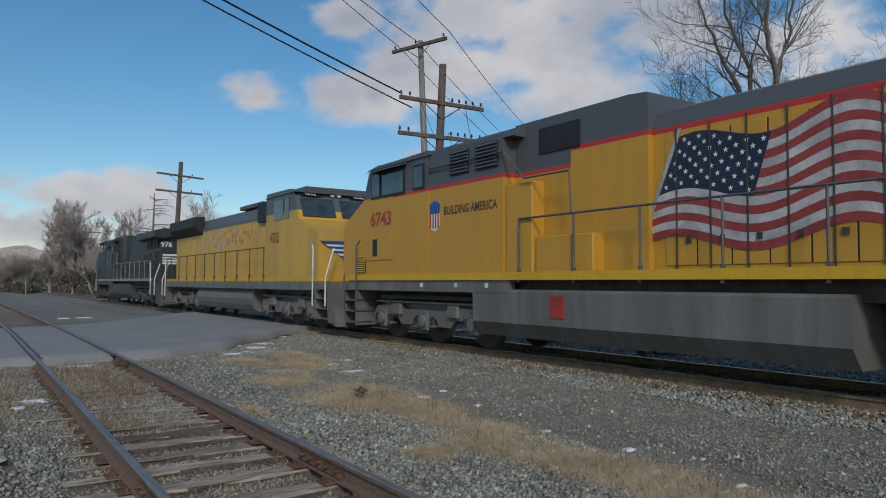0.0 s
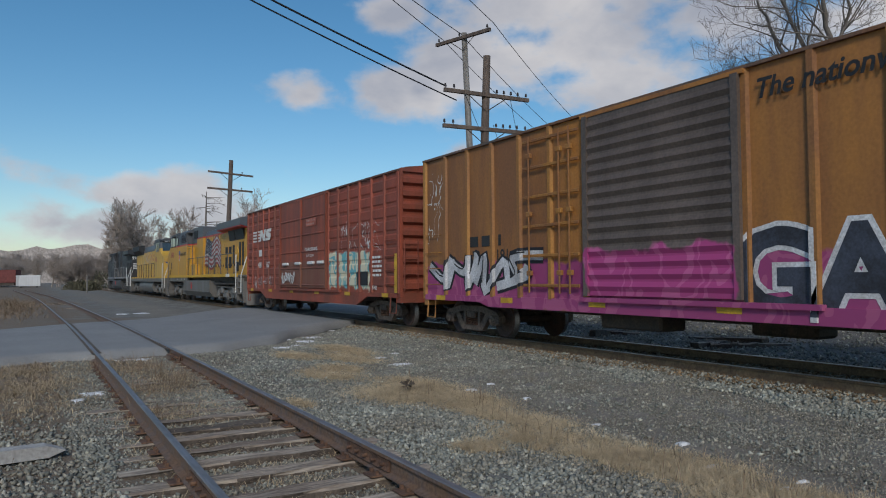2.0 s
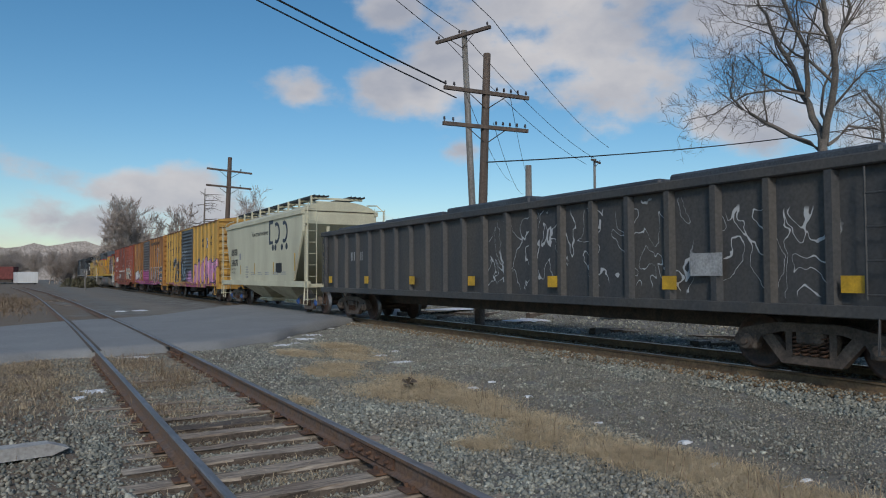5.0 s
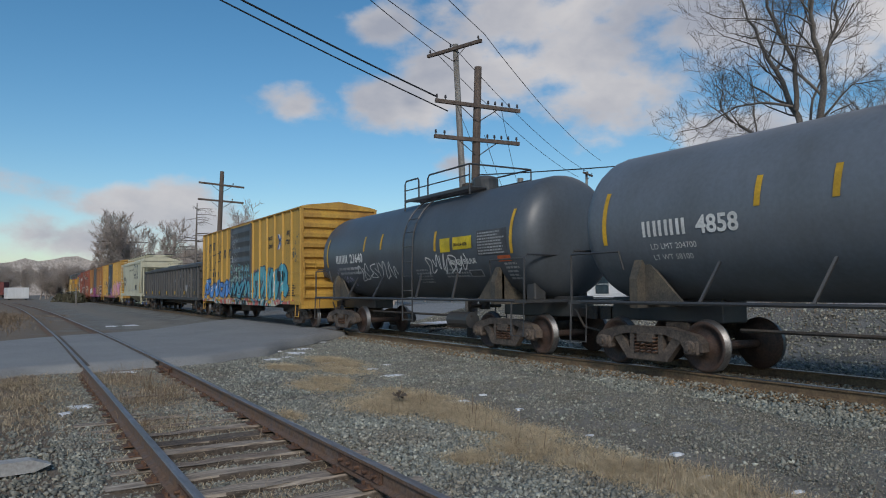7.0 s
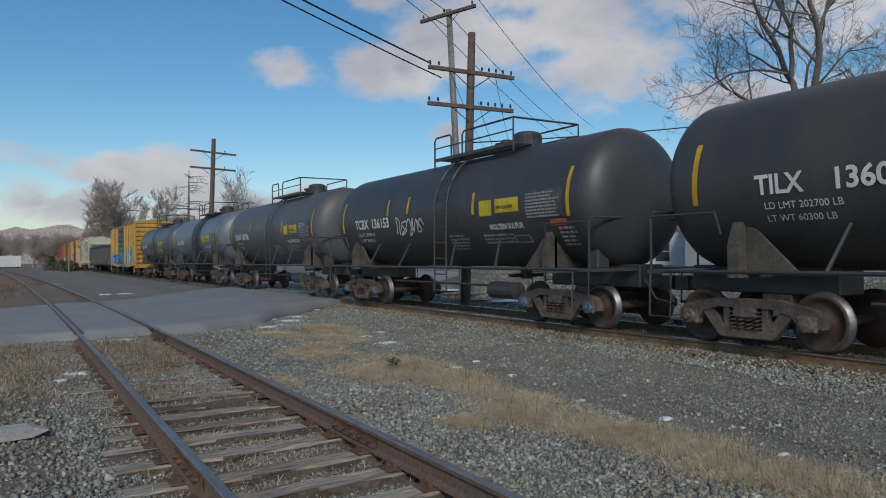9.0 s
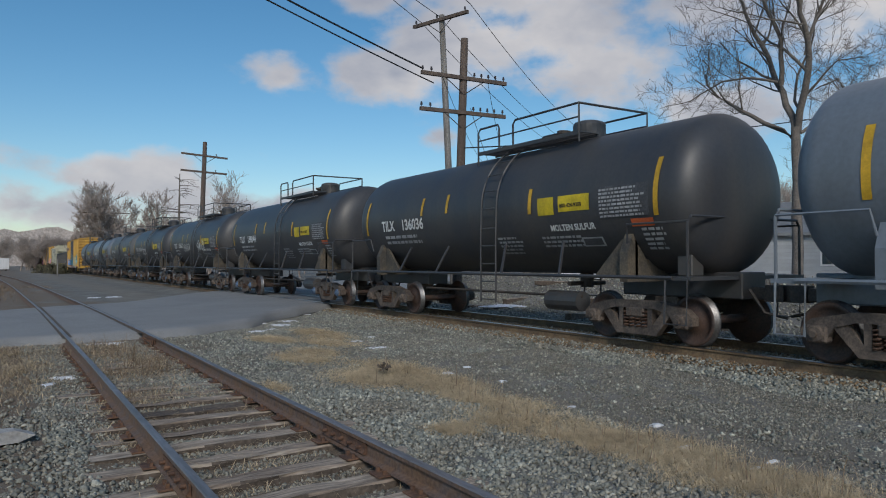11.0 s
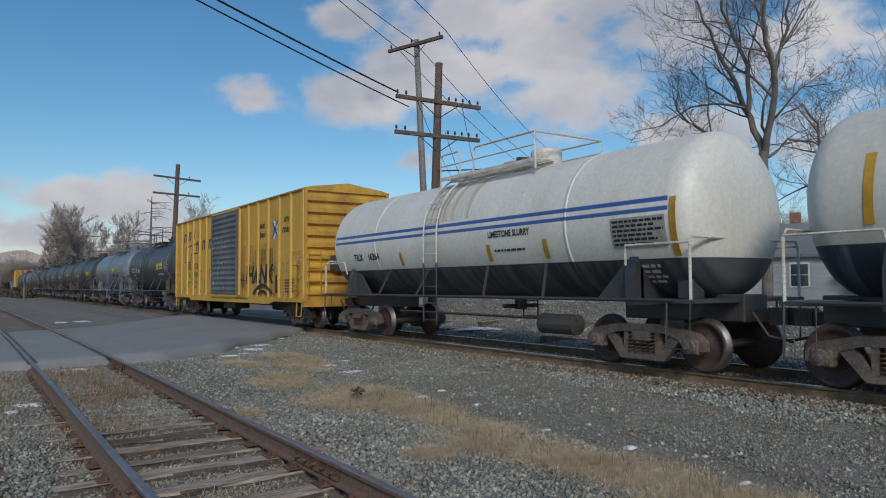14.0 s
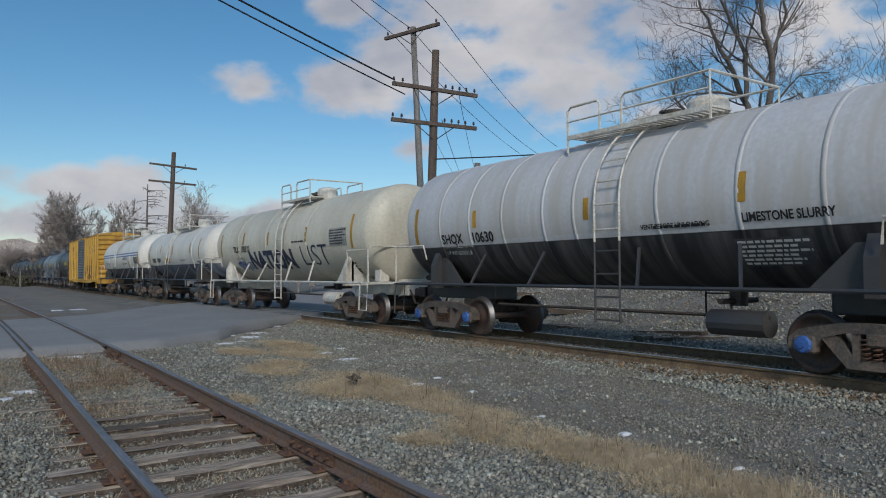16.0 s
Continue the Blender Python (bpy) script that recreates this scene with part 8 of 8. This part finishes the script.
        prism(bm, [(s * .9, 3.98), (s * 1.42, 4.10), (s * 1.42, 4.44), (s * .9, 4.56), (0, 4.58), (0, 4.3)], "y", -9.7, -4.6)
        part("radiator_wing", bm, grey, car)
        part("wing_stripe", prism(B(), [(s * 1.0, 3.96), (s * 1.40, 4.05), (s * 1.40, 4.10), (s * 1.0, 4.0)], "y", -9.65, -4.65), red, car)
        for y0, y1 in ((-8.95, -7.35), (-7.2, -6.0)):
            part("radiator_grille", prism(B(), [(s * 1.0, 3.45), (s * 1.03, 3.45), (s * 1.12, 4.0), (s * 1.0, 4.02)], "y", y0, y1), BLACKP, car)
        for y0, y1, z0, z1 in ((-5.6, -5.1, 2.75, 3.15), (-5.6, -5.1, 2.0, 2.6), (-6.4, -5.9, 2.75, 3.15), (-6.4, -5.9, 2.0, 2.6), (-7.05, -6.7, 2.2, 3.2), (-8.35, -8.0, 2.1, 3.3), (-8.9, -8.6, 2.1, 3.3), (-7.9, -7.3, 1.8, 2.3)):
            part("louver", box(B(), min(s * 1.02, s * 1.035), max(s * 1.02, s * 1.035), y0, y1, z0, z1), BLACKP, car)
        part("fan_cover", lathe(B(), [(s * 1.02, .32), (s * 1.06, .3), (s * 1.07, .12), (s * 1.09, .1)], 16, "x"), dec[2], car, at=(0, -7.6, 2.75))
        handrail(car, s * 1.46, [3.1, 1.6, .1, -1.4, -2.9, -4.4, -5.9, -7.4, -8.7], 1.62, 2.72, rail_mat)
        bm = B()
        tube(bm, [(s * 1.5, 6.3, 4.05), (s * 1.53, 6.2, 4.12), (s * 1.53, 3.5, 4.12), (s * 1.5, 2.9, 3.5), (s * 1.47, 1.7, 3.5), (s * 1.47, 1.65, 2.72)], .022, 6)
        part("grab_rail", bm, rail_mat, car)
        # fuel tank and gear
        bm = B()
        prism(bm, [(s * .2, .37), (s * 1.2, .37), (s * 1.44, .66), (s * 1.46, 1.28), (s * 1.40, 1.33), (s * .2, 1.33)], "y", -3.15, 4.62)
        part("fuel_tank", bm, under, car)
        part("tank_cap", box(B(), min(s * 1.44, s * 1.47), max(s * 1.44, s * 1.47), 1.85, 2.2, .82, 1.22), REDP, car)
    part("rear_headlight", box(B(), -.28, .28, -9.42, -9.32, 4.05, 4.3, .02), BLACKP, car)
    for z in (4.12, 4.24):
        part("lamp", lathe(B(), [(-.02, .06), (.01, .055)], 10, "y"), WHITE, car, at=(.12 if z > 4.2 else -.12, -9.43, 4.18))
    part("horn", box(box(box(B(), -.3, .3, -3.9, -3.7, 4.45, 4.6), -.25, -.1, -4.1, -3.5, 4.58, 4.72, .03), .05, .2, -4.0, -3.4, 4.58, 4.72, .03), BLACKP, car)
    part("antenna_dome", lathe(B(), [(0, .3), (.1, .28), (.16, .15), (.17, .02)], 14, "z"), grey, car, at=(0, 7.6, 4.7))
    part("exhaust_stack", box(B(), -.3, .3, -4.3, -3.2, 4.4, 4.6, .03), STEEL_DK, car) if not flag else part("exhaust_stack", box(B(), -.35, .35, -4.35, -3.95, 4.4, 4.72, .02), grey, car)
    end_steps(car, 9.9, 1, under, rail_mat)
    end_steps(car, -9.45, -1, under, WHITE)
    for y in (6.95, -6.35):
        loco_truck(car, y, under)
    for run, r in (([(-1.2, 4.6, 1.1), (-1.2, 9.0, 1.1)], .05), ([(-1.25, -3.5, 1.15), (-1.25, -9.0, 1.15)], .05), ([(-1.2, -4.2, 1.32), (-1.22, -6.0, 1.1), (-1.2, -8.4, 1.3)], .035)):
        part("air_pipe", tube(B(), run, r, 6), STEEL_DK, car)
    coupler(car, 10.6)
    coupler(car, -10.5)
    return car


def locos():
    def lp(name, c, c2=None, amt=.3):
        return mat(name, c, .5, 0, c2 or [v * .75 for v in c], amt, .8, .07, 16, .04, .2)
    grey, under = lp("loco_grey", LGREY), lp("loco_underframe_grey", (0.18, 0.182, 0.178), (0.12, 0.108, 0.096), .5)
    paint_over(under, [(-20, 20, -2, 4, "streak", (.115, .105, .095))])
    redst = lp("loco_red_stripe", (.45, .03, .03))
    yel = lp("loco_yellow_stripe", (.62, .36, .02))
    decs = []
    for k, layers in enumerate(([(-20, 20, 3.70, 6, "flat", LGREY), (-20, 8.0, 3.62, 3.70, "flat", (.45, .03, .03))], [(2.0, 20, 3.70, 6, "flat", LGREY), (2.0, 20, 3.62, 3.70, "flat", (.45, .03, .03)), (-5, 2.0, 4.02, 6, "flat", LGREY), (-5, 2.0, 3.94, 4.02, "flat", (.45, .03, .03))],
                                [(-20, 20, 4.02, 6, "flat", LGREY), (-4.6, 20, 3.93, 4.02, "flat", (.45, .03, .03))])):
        decs.append(paint_over(lp("loco_yellow_%d" % k, LYEL, (.5, .26, .04)), [(-20, 20, 1, 6, "streak", (.46, .25, .035))] + layers))
    rails = mat("loco_handrail", (.11, .11, .115), .5)
    car = ge_loco(17.9, -3.0, "yellow and grey diesel locomotive with painted flag", LYEL, grey, redst, yel, under, rails, decs, "6743", True)
    num = mat("loco_number_red", (.50, .06, .05), .5)
    letters(car, "6743", 9.15, 2.95, -1.486, .50, num, .014, stretch=1.12)
    letters(car, "BUILDING AMERICA", 5.72, 3.0, -1.462, .27, mat("loco_lettering", (.06, .055, .04), .5), .006, stretch=.80)
    bm = B()
    prism(bm, [(6.28, 3.28), (6.2, 3.32), (6.08, 3.36), (5.96, 3.32), (5.88, 3.28), (5.88, 3.06), (6.28, 3.06)], "x", -1.472, -1.462)
    shield = part("emblem", bm, BLUEP, car)
    bm = B()
    prism(bm, [(6.28, 3.05), (6.28, 2.78), (6.2, 2.68), (6.08, 2.64), (5.96, 2.68), (5.88, 2.78), (5.88, 3.05)], "x", -1.470, -1.462)
    part("emblem", bm, WHITE, car)
    for k in range(4):
        part("emblem", box(B(), -1.474, -1.469, 5.905 + .105 * k, 5.955 + .105 * k, 2.72, 3.05), REDP, car)
    flag_decal(car, -1.028)
    for y in (4.1, 5.2, 6.6):
        plate(car, y - .06, y + .06, 1.36, 1.46, -1.485, WHITE, name="marking")
    plate(car, -8.0, -7.2, 1.52, 1.68, -1.512, WHITE, name="marking")
    bm = B()
    co, fs = text_mesh("6743", .40, 0, .010)
    me = grid_mesh("lettering", [(float(a) * .9 - .98, -9.36, 3.62 + float(b)) for a, b, _ in co], fs, False)
    part("lettering", me, num, car)
    # the second unit runs cab towards the boxcars
    y2 = (40.4 + 19.0) / 2
    c2 = empty("locomotive", pose(TRACK_X, y2, 0, 0, 0, 180), "yellow and grey diesel locomotive running cab last", "locomotive", "train")
    CARS.append((c2, y2))
    y2m = paint_over(lp("loco_faded_yellow", (.60, .35, .05), (.42, .26, .07), .4), [(-20, 20, 3.85, 6, "flat", (.10, .105, .11)), (-4.5, 0.8, 2.75, 3.75, "scrawl", (.40, .40, .42)), (-3.2, 2.6, 3.0, 3.7, "swirl", (.60, .35, .05), (.42, .16, .08), (.60, .35, .05), (.35, .35, .36))])
    part("frame", box(box(B(), -1.48, 1.48, -10.0, 9.8, 1.22, 1.5), -.6, .6, -10.3, 10.3, .75, 1.25), under, c2)
    part("walkway", box(B(), -1.47, 1.47, -9.8, 9.8, 1.5, 1.62), yel, c2)
    part("cab", prism(B(), [(9.75, 1.62), (9.65, 3.0), (8.15, 3.55), (7.75, 4.42), (7.4, 4.6), (5.2, 4.62), (5.2, 1.62)], "x", -1.46, 1.46), y2m, c2)
    part("cab_roof", prism(B(), [(-1.5, 4.45), (-1.1, 4.66), (1.1, 4.66), (1.5, 4.45)], "y", 5.1, 7.9), grey, c2)
    for s in (-1, 1):
        a, b = (.12, 1.3) if s > 0 else (-1.3, -.12)
        part("windshield", prism(B(), [(8.13, 3.64), (7.84, 4.26), (7.87, 4.27), (8.17, 3.65)], "x", a, b), GLASSY, c2)
        x = s * 1.465
        for y0, y1 in ((7.0, 7.35), (6.0, 6.85)):
            part("side_window", box(B(), min(x, x + s * .02), max(x, x + s * .02), y0, y1, 3.62, 4.3), GLASSY, c2)
        bm = B()
        prism(bm, [(7.83, 4.33), (7.72, 4.5), (7.75, 4.52), (7.87, 4.35)], "x", s * .55 if s > 0 else -1.25, 1.25 if s > 0 else -.55)
        part("number_board", bm, BLACKP, c2)
        part("radiator_flare", prism(B(), [(s * .95, 3.7), (s * 1.4, 4.1), (s * 1.4, 4.55), (s * .9, 4.6)], "y", -9.4, -4.6), BLACKP, c2)
        part("intake_grille", box(B(), min(s * .98, s * 1.12), max(s * .98, s * 1.12), 3.3, 5.0, 3.75, 4.5), BLACKP, c2)
        handrail(c2, s * 1.46, [5.0, 3.5, 2.0, .5, -1, -2.5, -4, -5.5, -7, -8.5, -9.5], 1.62, 2.72, STEEL_DK)
        prof = [(s * 1.15 + .34 * math.cos(a) - s * .1, .82 + .48 * math.sin(a)) for a in [2 * math.pi * k / 14 for k in range(14)]]
        part("fuel_tank", prism(B(), prof, "y", -3.9, 3.6), under, c2)
    part("fuel_tank", box(B(), -1.1, 1.1, -3.8, 3.5, .36, 1.24), under, c2)
    for s in (-1, 1):
        co, fs = text_mesh("4332", .2, 0, .004)
        part("lettering", grid_mesh("lettering", [(s * .9 + .23 - float(a) * .95, 7.90 - float(b) * .62, 4.37 + float(b) * .9) for a, b, _ in co], fs, False), WHITE, c2)
    part("headlight", lathe(B(), [(0, .09), (.04, .085)], 12, "y"), WHITE, c2, at=(.12, 7.82, 4.45))
    part("headlight", lathe(B(), [(0, .09), (.04, .085)], 12, "y"), WHITE, c2, at=(-.12, 7.82, 4.45))
    part("long_hood", prism(B(), [(-.98, 1.62), (.98, 1.62), (.98, 4.0), (.8, 4.4), (.4, 4.5), (-.4, 4.5), (-.8, 4.4), (-.98, 4.0)], "y", -9.5, 5.2), y2m, c2)
    part("brake_fan", box(B(), -.9, .9, .5, 3.2, 4.45, 4.62, .03), grey, c2)
    for k in range(22):
        y = 4.8 - k * .64
        for s in (-1, 1):
            part("hood_door", box(B(), min(s * .98, s * .995), max(s * .98, s * .995), y - .3, y + .3, 1.75, 3.6, .004), y2m, c2)
    # wing emblem on the nose
    nose = [(-1.2, 2.1), (1.2, 2.1), (1.2, 2.72), (-1.2, 2.72)]
    for s in (-1, 1):
        bm = B()
        prism(bm, [(s * .15, 2.15), (s * .55, 2.05), (s * .75, 2.35), (s * 1.42, 2.75), (s * .15, 2.75)], "y", 9.72, 9.745)
        part("emblem", bm, BLUEP, c2)
        for k in range(3):
            part("emblem", prism(B(), [(s * .25, 2.3 + .14 * k), (s * (.75 + .2 * k), 2.3 + .14 * k), (s * (.85 + .2 * k), 2.36 + .14 * k), (s * .25, 2.36 + .14 * k)], "y", 9.74, 9.76), WHITE, c2)
    me = text_mesh("4332", .5, 0, .012)
    co, fs = me
    part("lettering", grid_mesh("lettering", [(1.47, 5.6 + float(a) * .85, 2.85 + float(b)) for a, b, _ in co], fs, False), num, c2)
    end_steps(c2, 9.55, 1, under, WHITE)
    end_steps(c2, -9.55, -1, under, WHITE)
    for y in (6.6, -6.6):
        loco_truck(c2, y, under)
    coupler(c2, 10.5)
    coupler(c2, -10.5)
    # the leading unit
    blk = lp("loco_black", (.025, .027, .031), (.05, .05, .052))
    blk2 = paint_over(lp("loco_black_lettered", (.025, .027, .031), (.05, .05, .052)), [(3.7, 6.2, 2.6, 3.5, "scrawl", (.5, .5, .52))])
    car = ge_loco(62.6, 41.7, "black diesel locomotive with white lettering leading", None, blk, blk, lp("loco_white_stripe", (.25, .25, .26)), lp("loco_dark_under", (.06, .062, .066)), mat("loco_pale_rail", (.3, .3, .3), .5), [blk2, blk, blk], "976")
    co, fs = text_mesh("976", .42, 0, .01)
    part("lettering", grid_mesh("lettering", [(float(a) - 1.0, -9.36, 3.5 + float(b)) for a, b, _ in co], fs, False), WHITE, car)
    for k in range(4):
        part("marking", box(B(), -.9, .1, -9.37, -9.36, 2.5 + .16 * k, 2.6 + .16 * k), WHITE, car)


# ---- buildings and things beyond the tracks ----
SIDING_GREY = mat("grey_siding", (0.42, 0.43, 0.44), .7, 0, (.33, .33, .33), .4, .5, .06, 20, .05, .3)
SIDING_WHITE = mat("white_siding", (0.72, 0.73, 0.74), .7, 0, (.58, .58, .57), .4, .5, .06, 20, .05, .3)
ROOF_METAL = mat("grey_roof", (0.22, 0.225, 0.23), .6, 0, (.15, .15, .15), .4, .6, .1, 20, .05)
BRICK_FAR = mat("brick_wall", (0.27, 0.13, 0.09), .85, 0, (.2, .1, .075), .5, 1.2, .3, 12, .2)
CONCRETE = mat("pale_concrete", (0.52, 0.50, 0.46), .85, 0, (.38, .36, .33), .5, .9, .12, 20, .2)


def house(label, x, y, turn, w, d, eave, ridge, wall_m, roof_m, windows, door=None):
    """A gabled house: its front looks along local -y and is w wide."""
    root = empty("house", pose(x, y, -0.4, 0, 0, turn), label, "house", "houses")
    wall = part("wall", prism(B(), [(-d / 2, 0), (d / 2, 0), (d / 2, eave), (0, ridge), (-d / 2, eave)], "x", -w / 2, w / 2), wall_m, root)
    k = 0
    z = 0.15
    while z < eave - .05:
        part("clapboard", box(B(), -w / 2, w / 2, -d / 2 - .02, -d / 2, z, z + .15), wall_m, wall)
        z += .19
    for s in (-1, 1):
        part("roof", prism(B(), [(s * (d / 2 + .35), eave - .25), (s * (d / 2 + .35), eave - .1), (0, ridge + .16), (0, ridge + .02)], "x", -w / 2 - .3, w / 2 + .3), roof_m, root)
    for wx, wz, ww, wh in windows:
        win = part("window", box(B(), wx - ww / 2 - .08, wx + ww / 2 + .08, -d / 2 - .06, -d / 2 - .02, wz - .08, wz + wh + .08), WHITE, root)
        for s in (0, 1):
            part("pane", box(B(), wx - ww / 2, wx + ww / 2, -d / 2 - .075, -d / 2 - .06, wz + s * (wh / 2 + .02), wz + s * (wh / 2) + wh / 2 - .02), GLASSY, win)
    if door:
        part("door", box(B(), door - .45, door + .45, -d / 2 - .05, -d / 2 - .02, 0.1, 2.15), BRICK_FAR, root)
    part("chimney", box(B(), -.3, .3, .2, .8, ridge - .6, ridge + .8), BRICK_FAR, root)
    return root


def shrub(x, y, r, h, label="dark evergreen shrub beside the line"):
    rnd = random.Random(int(x * 31 + y))
    bm = B()
    for k in range(700):
        a, u, v = rnd.uniform(0, 6.283), rnd.random() ** .5, rnd.random()
        rr = r * u * (1 - .55 * v ** 1.5) * (1 + .2 * math.sin(a * 3 + x))
        p = Vector((rr * math.cos(a), rr * math.sin(a), h * v * rnd.uniform(.75, 1)))
        q = [bm.verts.new(p + Vector((rnd.gauss(0, .13), rnd.gauss(0, .13), rnd.gauss(0, .13)))) for _ in range(3)]
        bm.faces.new(q)
    root = empty("shrub", pose(x, y, -0.35), label, "shrub", "evergreen shrubs")
    part("foliage", bm, EVERG, root)
    part("stem", tube(B(), [(0, 0, -.1), (0, 0, h * .7)], .06, 5), BARK, root)


def build_far():
    house("low grey clapboard house with white windows beyond the line", 39.5, 22.0, -62, 15, 8, 3.35, 5.0, SIDING_GREY, ROOF_METAL, [(-5.6, 1.6, .75, 1.15), (-4.0, 1.6, .75, 1.15), (0.2, 1.6, .8, 1.15), (3.5, 1.6, .8, 1.15)], 5.4)
    house("white gabled house behind the tracks", 35.5, 33.5, -48, 7.5, 8, 3.6, 6.2, SIDING_WHITE, ROOF_METAL, [(-2.2, 1.4, .8, 1.2), (1.8, 1.4, .8, 1.2)], .2)
    house("red brick house with a grey roof beyond the line", 41.0, 13.5, -72, 9, 8, 3.4, 5.6, BRICK_FAR, ROOF_METAL, [(-2.6, 1.4, .9, 1.3), (2.4, 1.4, .9, 1.3)], -.2)
    # white trailer at the end of the siding
    root = empty("trailer", pose(0.2, 186, -.3, 0, 0, 8), "white box trailer parked far down the siding", "trailer")
    part("body", box(B(), -2.1, 2.1, -2.5, 2.5, .3, 2.75, .05), SIDING_WHITE, root)
    for k in range(9):
        part("side_rib", box(B(), -2.05 + .5 * k, -1.98 + .5 * k, -2.55, -2.49, .35, 2.7), SIDING_WHITE, root)
    for x in (-1.6, 1.6):
        part("wheel", lathe(B(), [(-.15, .38), (.15, .38)], 14, "x"), BLACKP, root, at=(x, -1.4, .38))
    # red railcars and a low shed at the left
    for k in range(2):
        root = empty("freight_car", pose(-6.5 - 9 * k, 196 + 2 * k, -.2, 0, 0, 70), "distant dark red freight car standing still", "freight car", "standing cars")
        part("body", box(B(), -1.5, 1.5, -5, 5, 1.0, 4.0, .05), mat("dark_red_car", (.20, .05, .045), .7), root)
        part("underframe", box(B(), -1.3, 1.3, -4.6, 4.6, .4, 1.0), STEEL_DK, root)
    house("low grey shed with a flat roof", -14, 205, 5, 16, 9, 4.6, 5.2, SIDING_GREY, ROOF_METAL, [(-4, 1.6, 1.2, 1.2)])
    # a yellow machine by the far side of the crossing
    ym = mat("machine_yellow", (.55, .36, .03), .5, 0, (.3, .18, .03), .4, 1.5)
    root = empty("loader", pose(-4.9, 62.5, -.3, 0, 0, 20), "yellow loader parked behind the dry grass", "loader")
    part("body", prism(B(), [(-1.6, .7), (1.4, .7), (1.5, 1.3), (.3, 1.5), (.1, 2.6), (-1.1, 2.6), (-1.4, 1.4)], "y", -.8, .8), ym, root)
    part("cab_glass", box(B(), -.95, .05, -.83, .83, 1.7, 2.45), GLASSY, root)
    part("arm", tube(B(), [(.6, -.6, 1.5), (1.6, -.6, 1.2), (2.1, -.6, .6)], .12, 6), ym, root)
    part("bucket", prism(B(), [(1.9, .2), (2.7, .25), (2.6, .35), (2.1, .4), (2.2, .95), (2.05, .95)], "y", -1.0, 1.0), ym, root)
    for x in (-1.1, 1.0):
        for s in (-1, 1):
            part("wheel", lathe(B(), [(-.2, .3), (-.18, .6), (.18, .6), (.2, .3)], 16, "y"), BLACKP, root, at=(x, s * .95, .6))
    for x, y, r, h in ((8.2, 118, 1.6, 1.6), (7.6, 126, 1.8, 1.8), (14.5, 88, 1.7, 2.6), (15.2, 95, 2.0, 3.4), (14.2, 103, 2.2, 3.8), (13.6, 112, 2.2, 3.4), (13.2, 124, 2.6, 3.2), (12.5, 140, 3.0, 3.4), (13, 155, 3, 4), (6.8, 135, 2.0, 1.5)):
        shrub(x, y, r, h)
    # low wooded ridge closing the view, haze put into its pale colour
    rnd = random.Random(31)
    vs, fs = [], []
    for k in range(240):
        a = -1.2 + 3.4 * k / 239
        r = 420 + 25 * math.sin(a * 9)
        hh = 14 + 4 * math.sin(a * 5 + 1) + 3 * math.sin(a * 17) + rnd.uniform(-2.2, 2.2)
        vs += [(r * math.sin(a), r * math.cos(a), -2), (r * 1.02 * math.sin(a), r * 1.02 * math.cos(a), hh)]
    for k in range(239):
        fs.append((2 * k, 2 * k + 2, 2 * k + 3, 2 * k + 1))
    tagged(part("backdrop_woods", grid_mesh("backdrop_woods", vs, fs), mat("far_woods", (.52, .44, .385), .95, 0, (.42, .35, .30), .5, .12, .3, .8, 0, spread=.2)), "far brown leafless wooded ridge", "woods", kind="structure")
    # whistle post and stub signals beside the line
    root = empty("marker_post", pose(6.4, 98, -.3), "grey marker post beside the line", "post")
    part("post", tube(B(), [(0, 0, 0), (0, 0, 2.2)], .08, 6), WOODPOLE_GREY, root)
    # rubble and old ties on the far bank
    rnd = random.Random(12)
    for k in range(16):
        x, y = rnd.uniform(13.6, 17.5), rnd.uniform(5, 27)
        ob = part("old_tie", _tie[k % 6], TIE, at=(x, y, float(ground_z(x, y)) + .09))
        ob.rotation_euler = (rnd.uniform(-.05, .05), rnd.uniform(-.06, .06), rnd.uniform(0, 3.1))
        ob.scale = (rnd.uniform(.3, .9), 1, 1)
        tagged(ob, "discarded weathered tie lying on the bank", "railway tie", "discarded ties")
    grass("dry_grass", "dry grass on the bank beyond the line", ((19, 12, 2.5, 6), (21, 22, 3, 8), (24, 14, 4, 9)), 60, .04, .22, STRAW_DK, .008, 1.4)


locos()
boxcars()
hopper()
gondola()
tank_cars()
build_ground()
build_road()
build_tracks()
build_loose()
build_poles_and_trees()
build_far()


def travelled(t):
    return 18.6 * t + 0.02 * t * t


def motions():
    for car, s in CARS:
        turn = 180 if car.matrix_basis[0][0] < 0 else 0
        walk(car, [(0.5 * k, pose(TRACK_X, s + travelled(0.5 * k), 0, 0, 0, turn)) for k in range(33)])
    for wheels, r in ((WHEELS, WHEEL_R), (LOCO_WHEELS, LOCO_R)):
        first = {}
        for w, y in wheels:
            key = (y, w.location.z)
            if key not in first:
                walk(w, [(k / FPS, pose(0, y, r, -math.degrees(travelled(k / FPS) / r))) for k in range(16 * FPS + 1)])
                first[key] = w
            else:
                w.rotation_mode = "QUATERNION"
                w.animation_data_create()
                w.animation_data.action = first[key].animation_data.action
                w.animation_data.action_slot = first[key].animation_data.action_slot


motions()
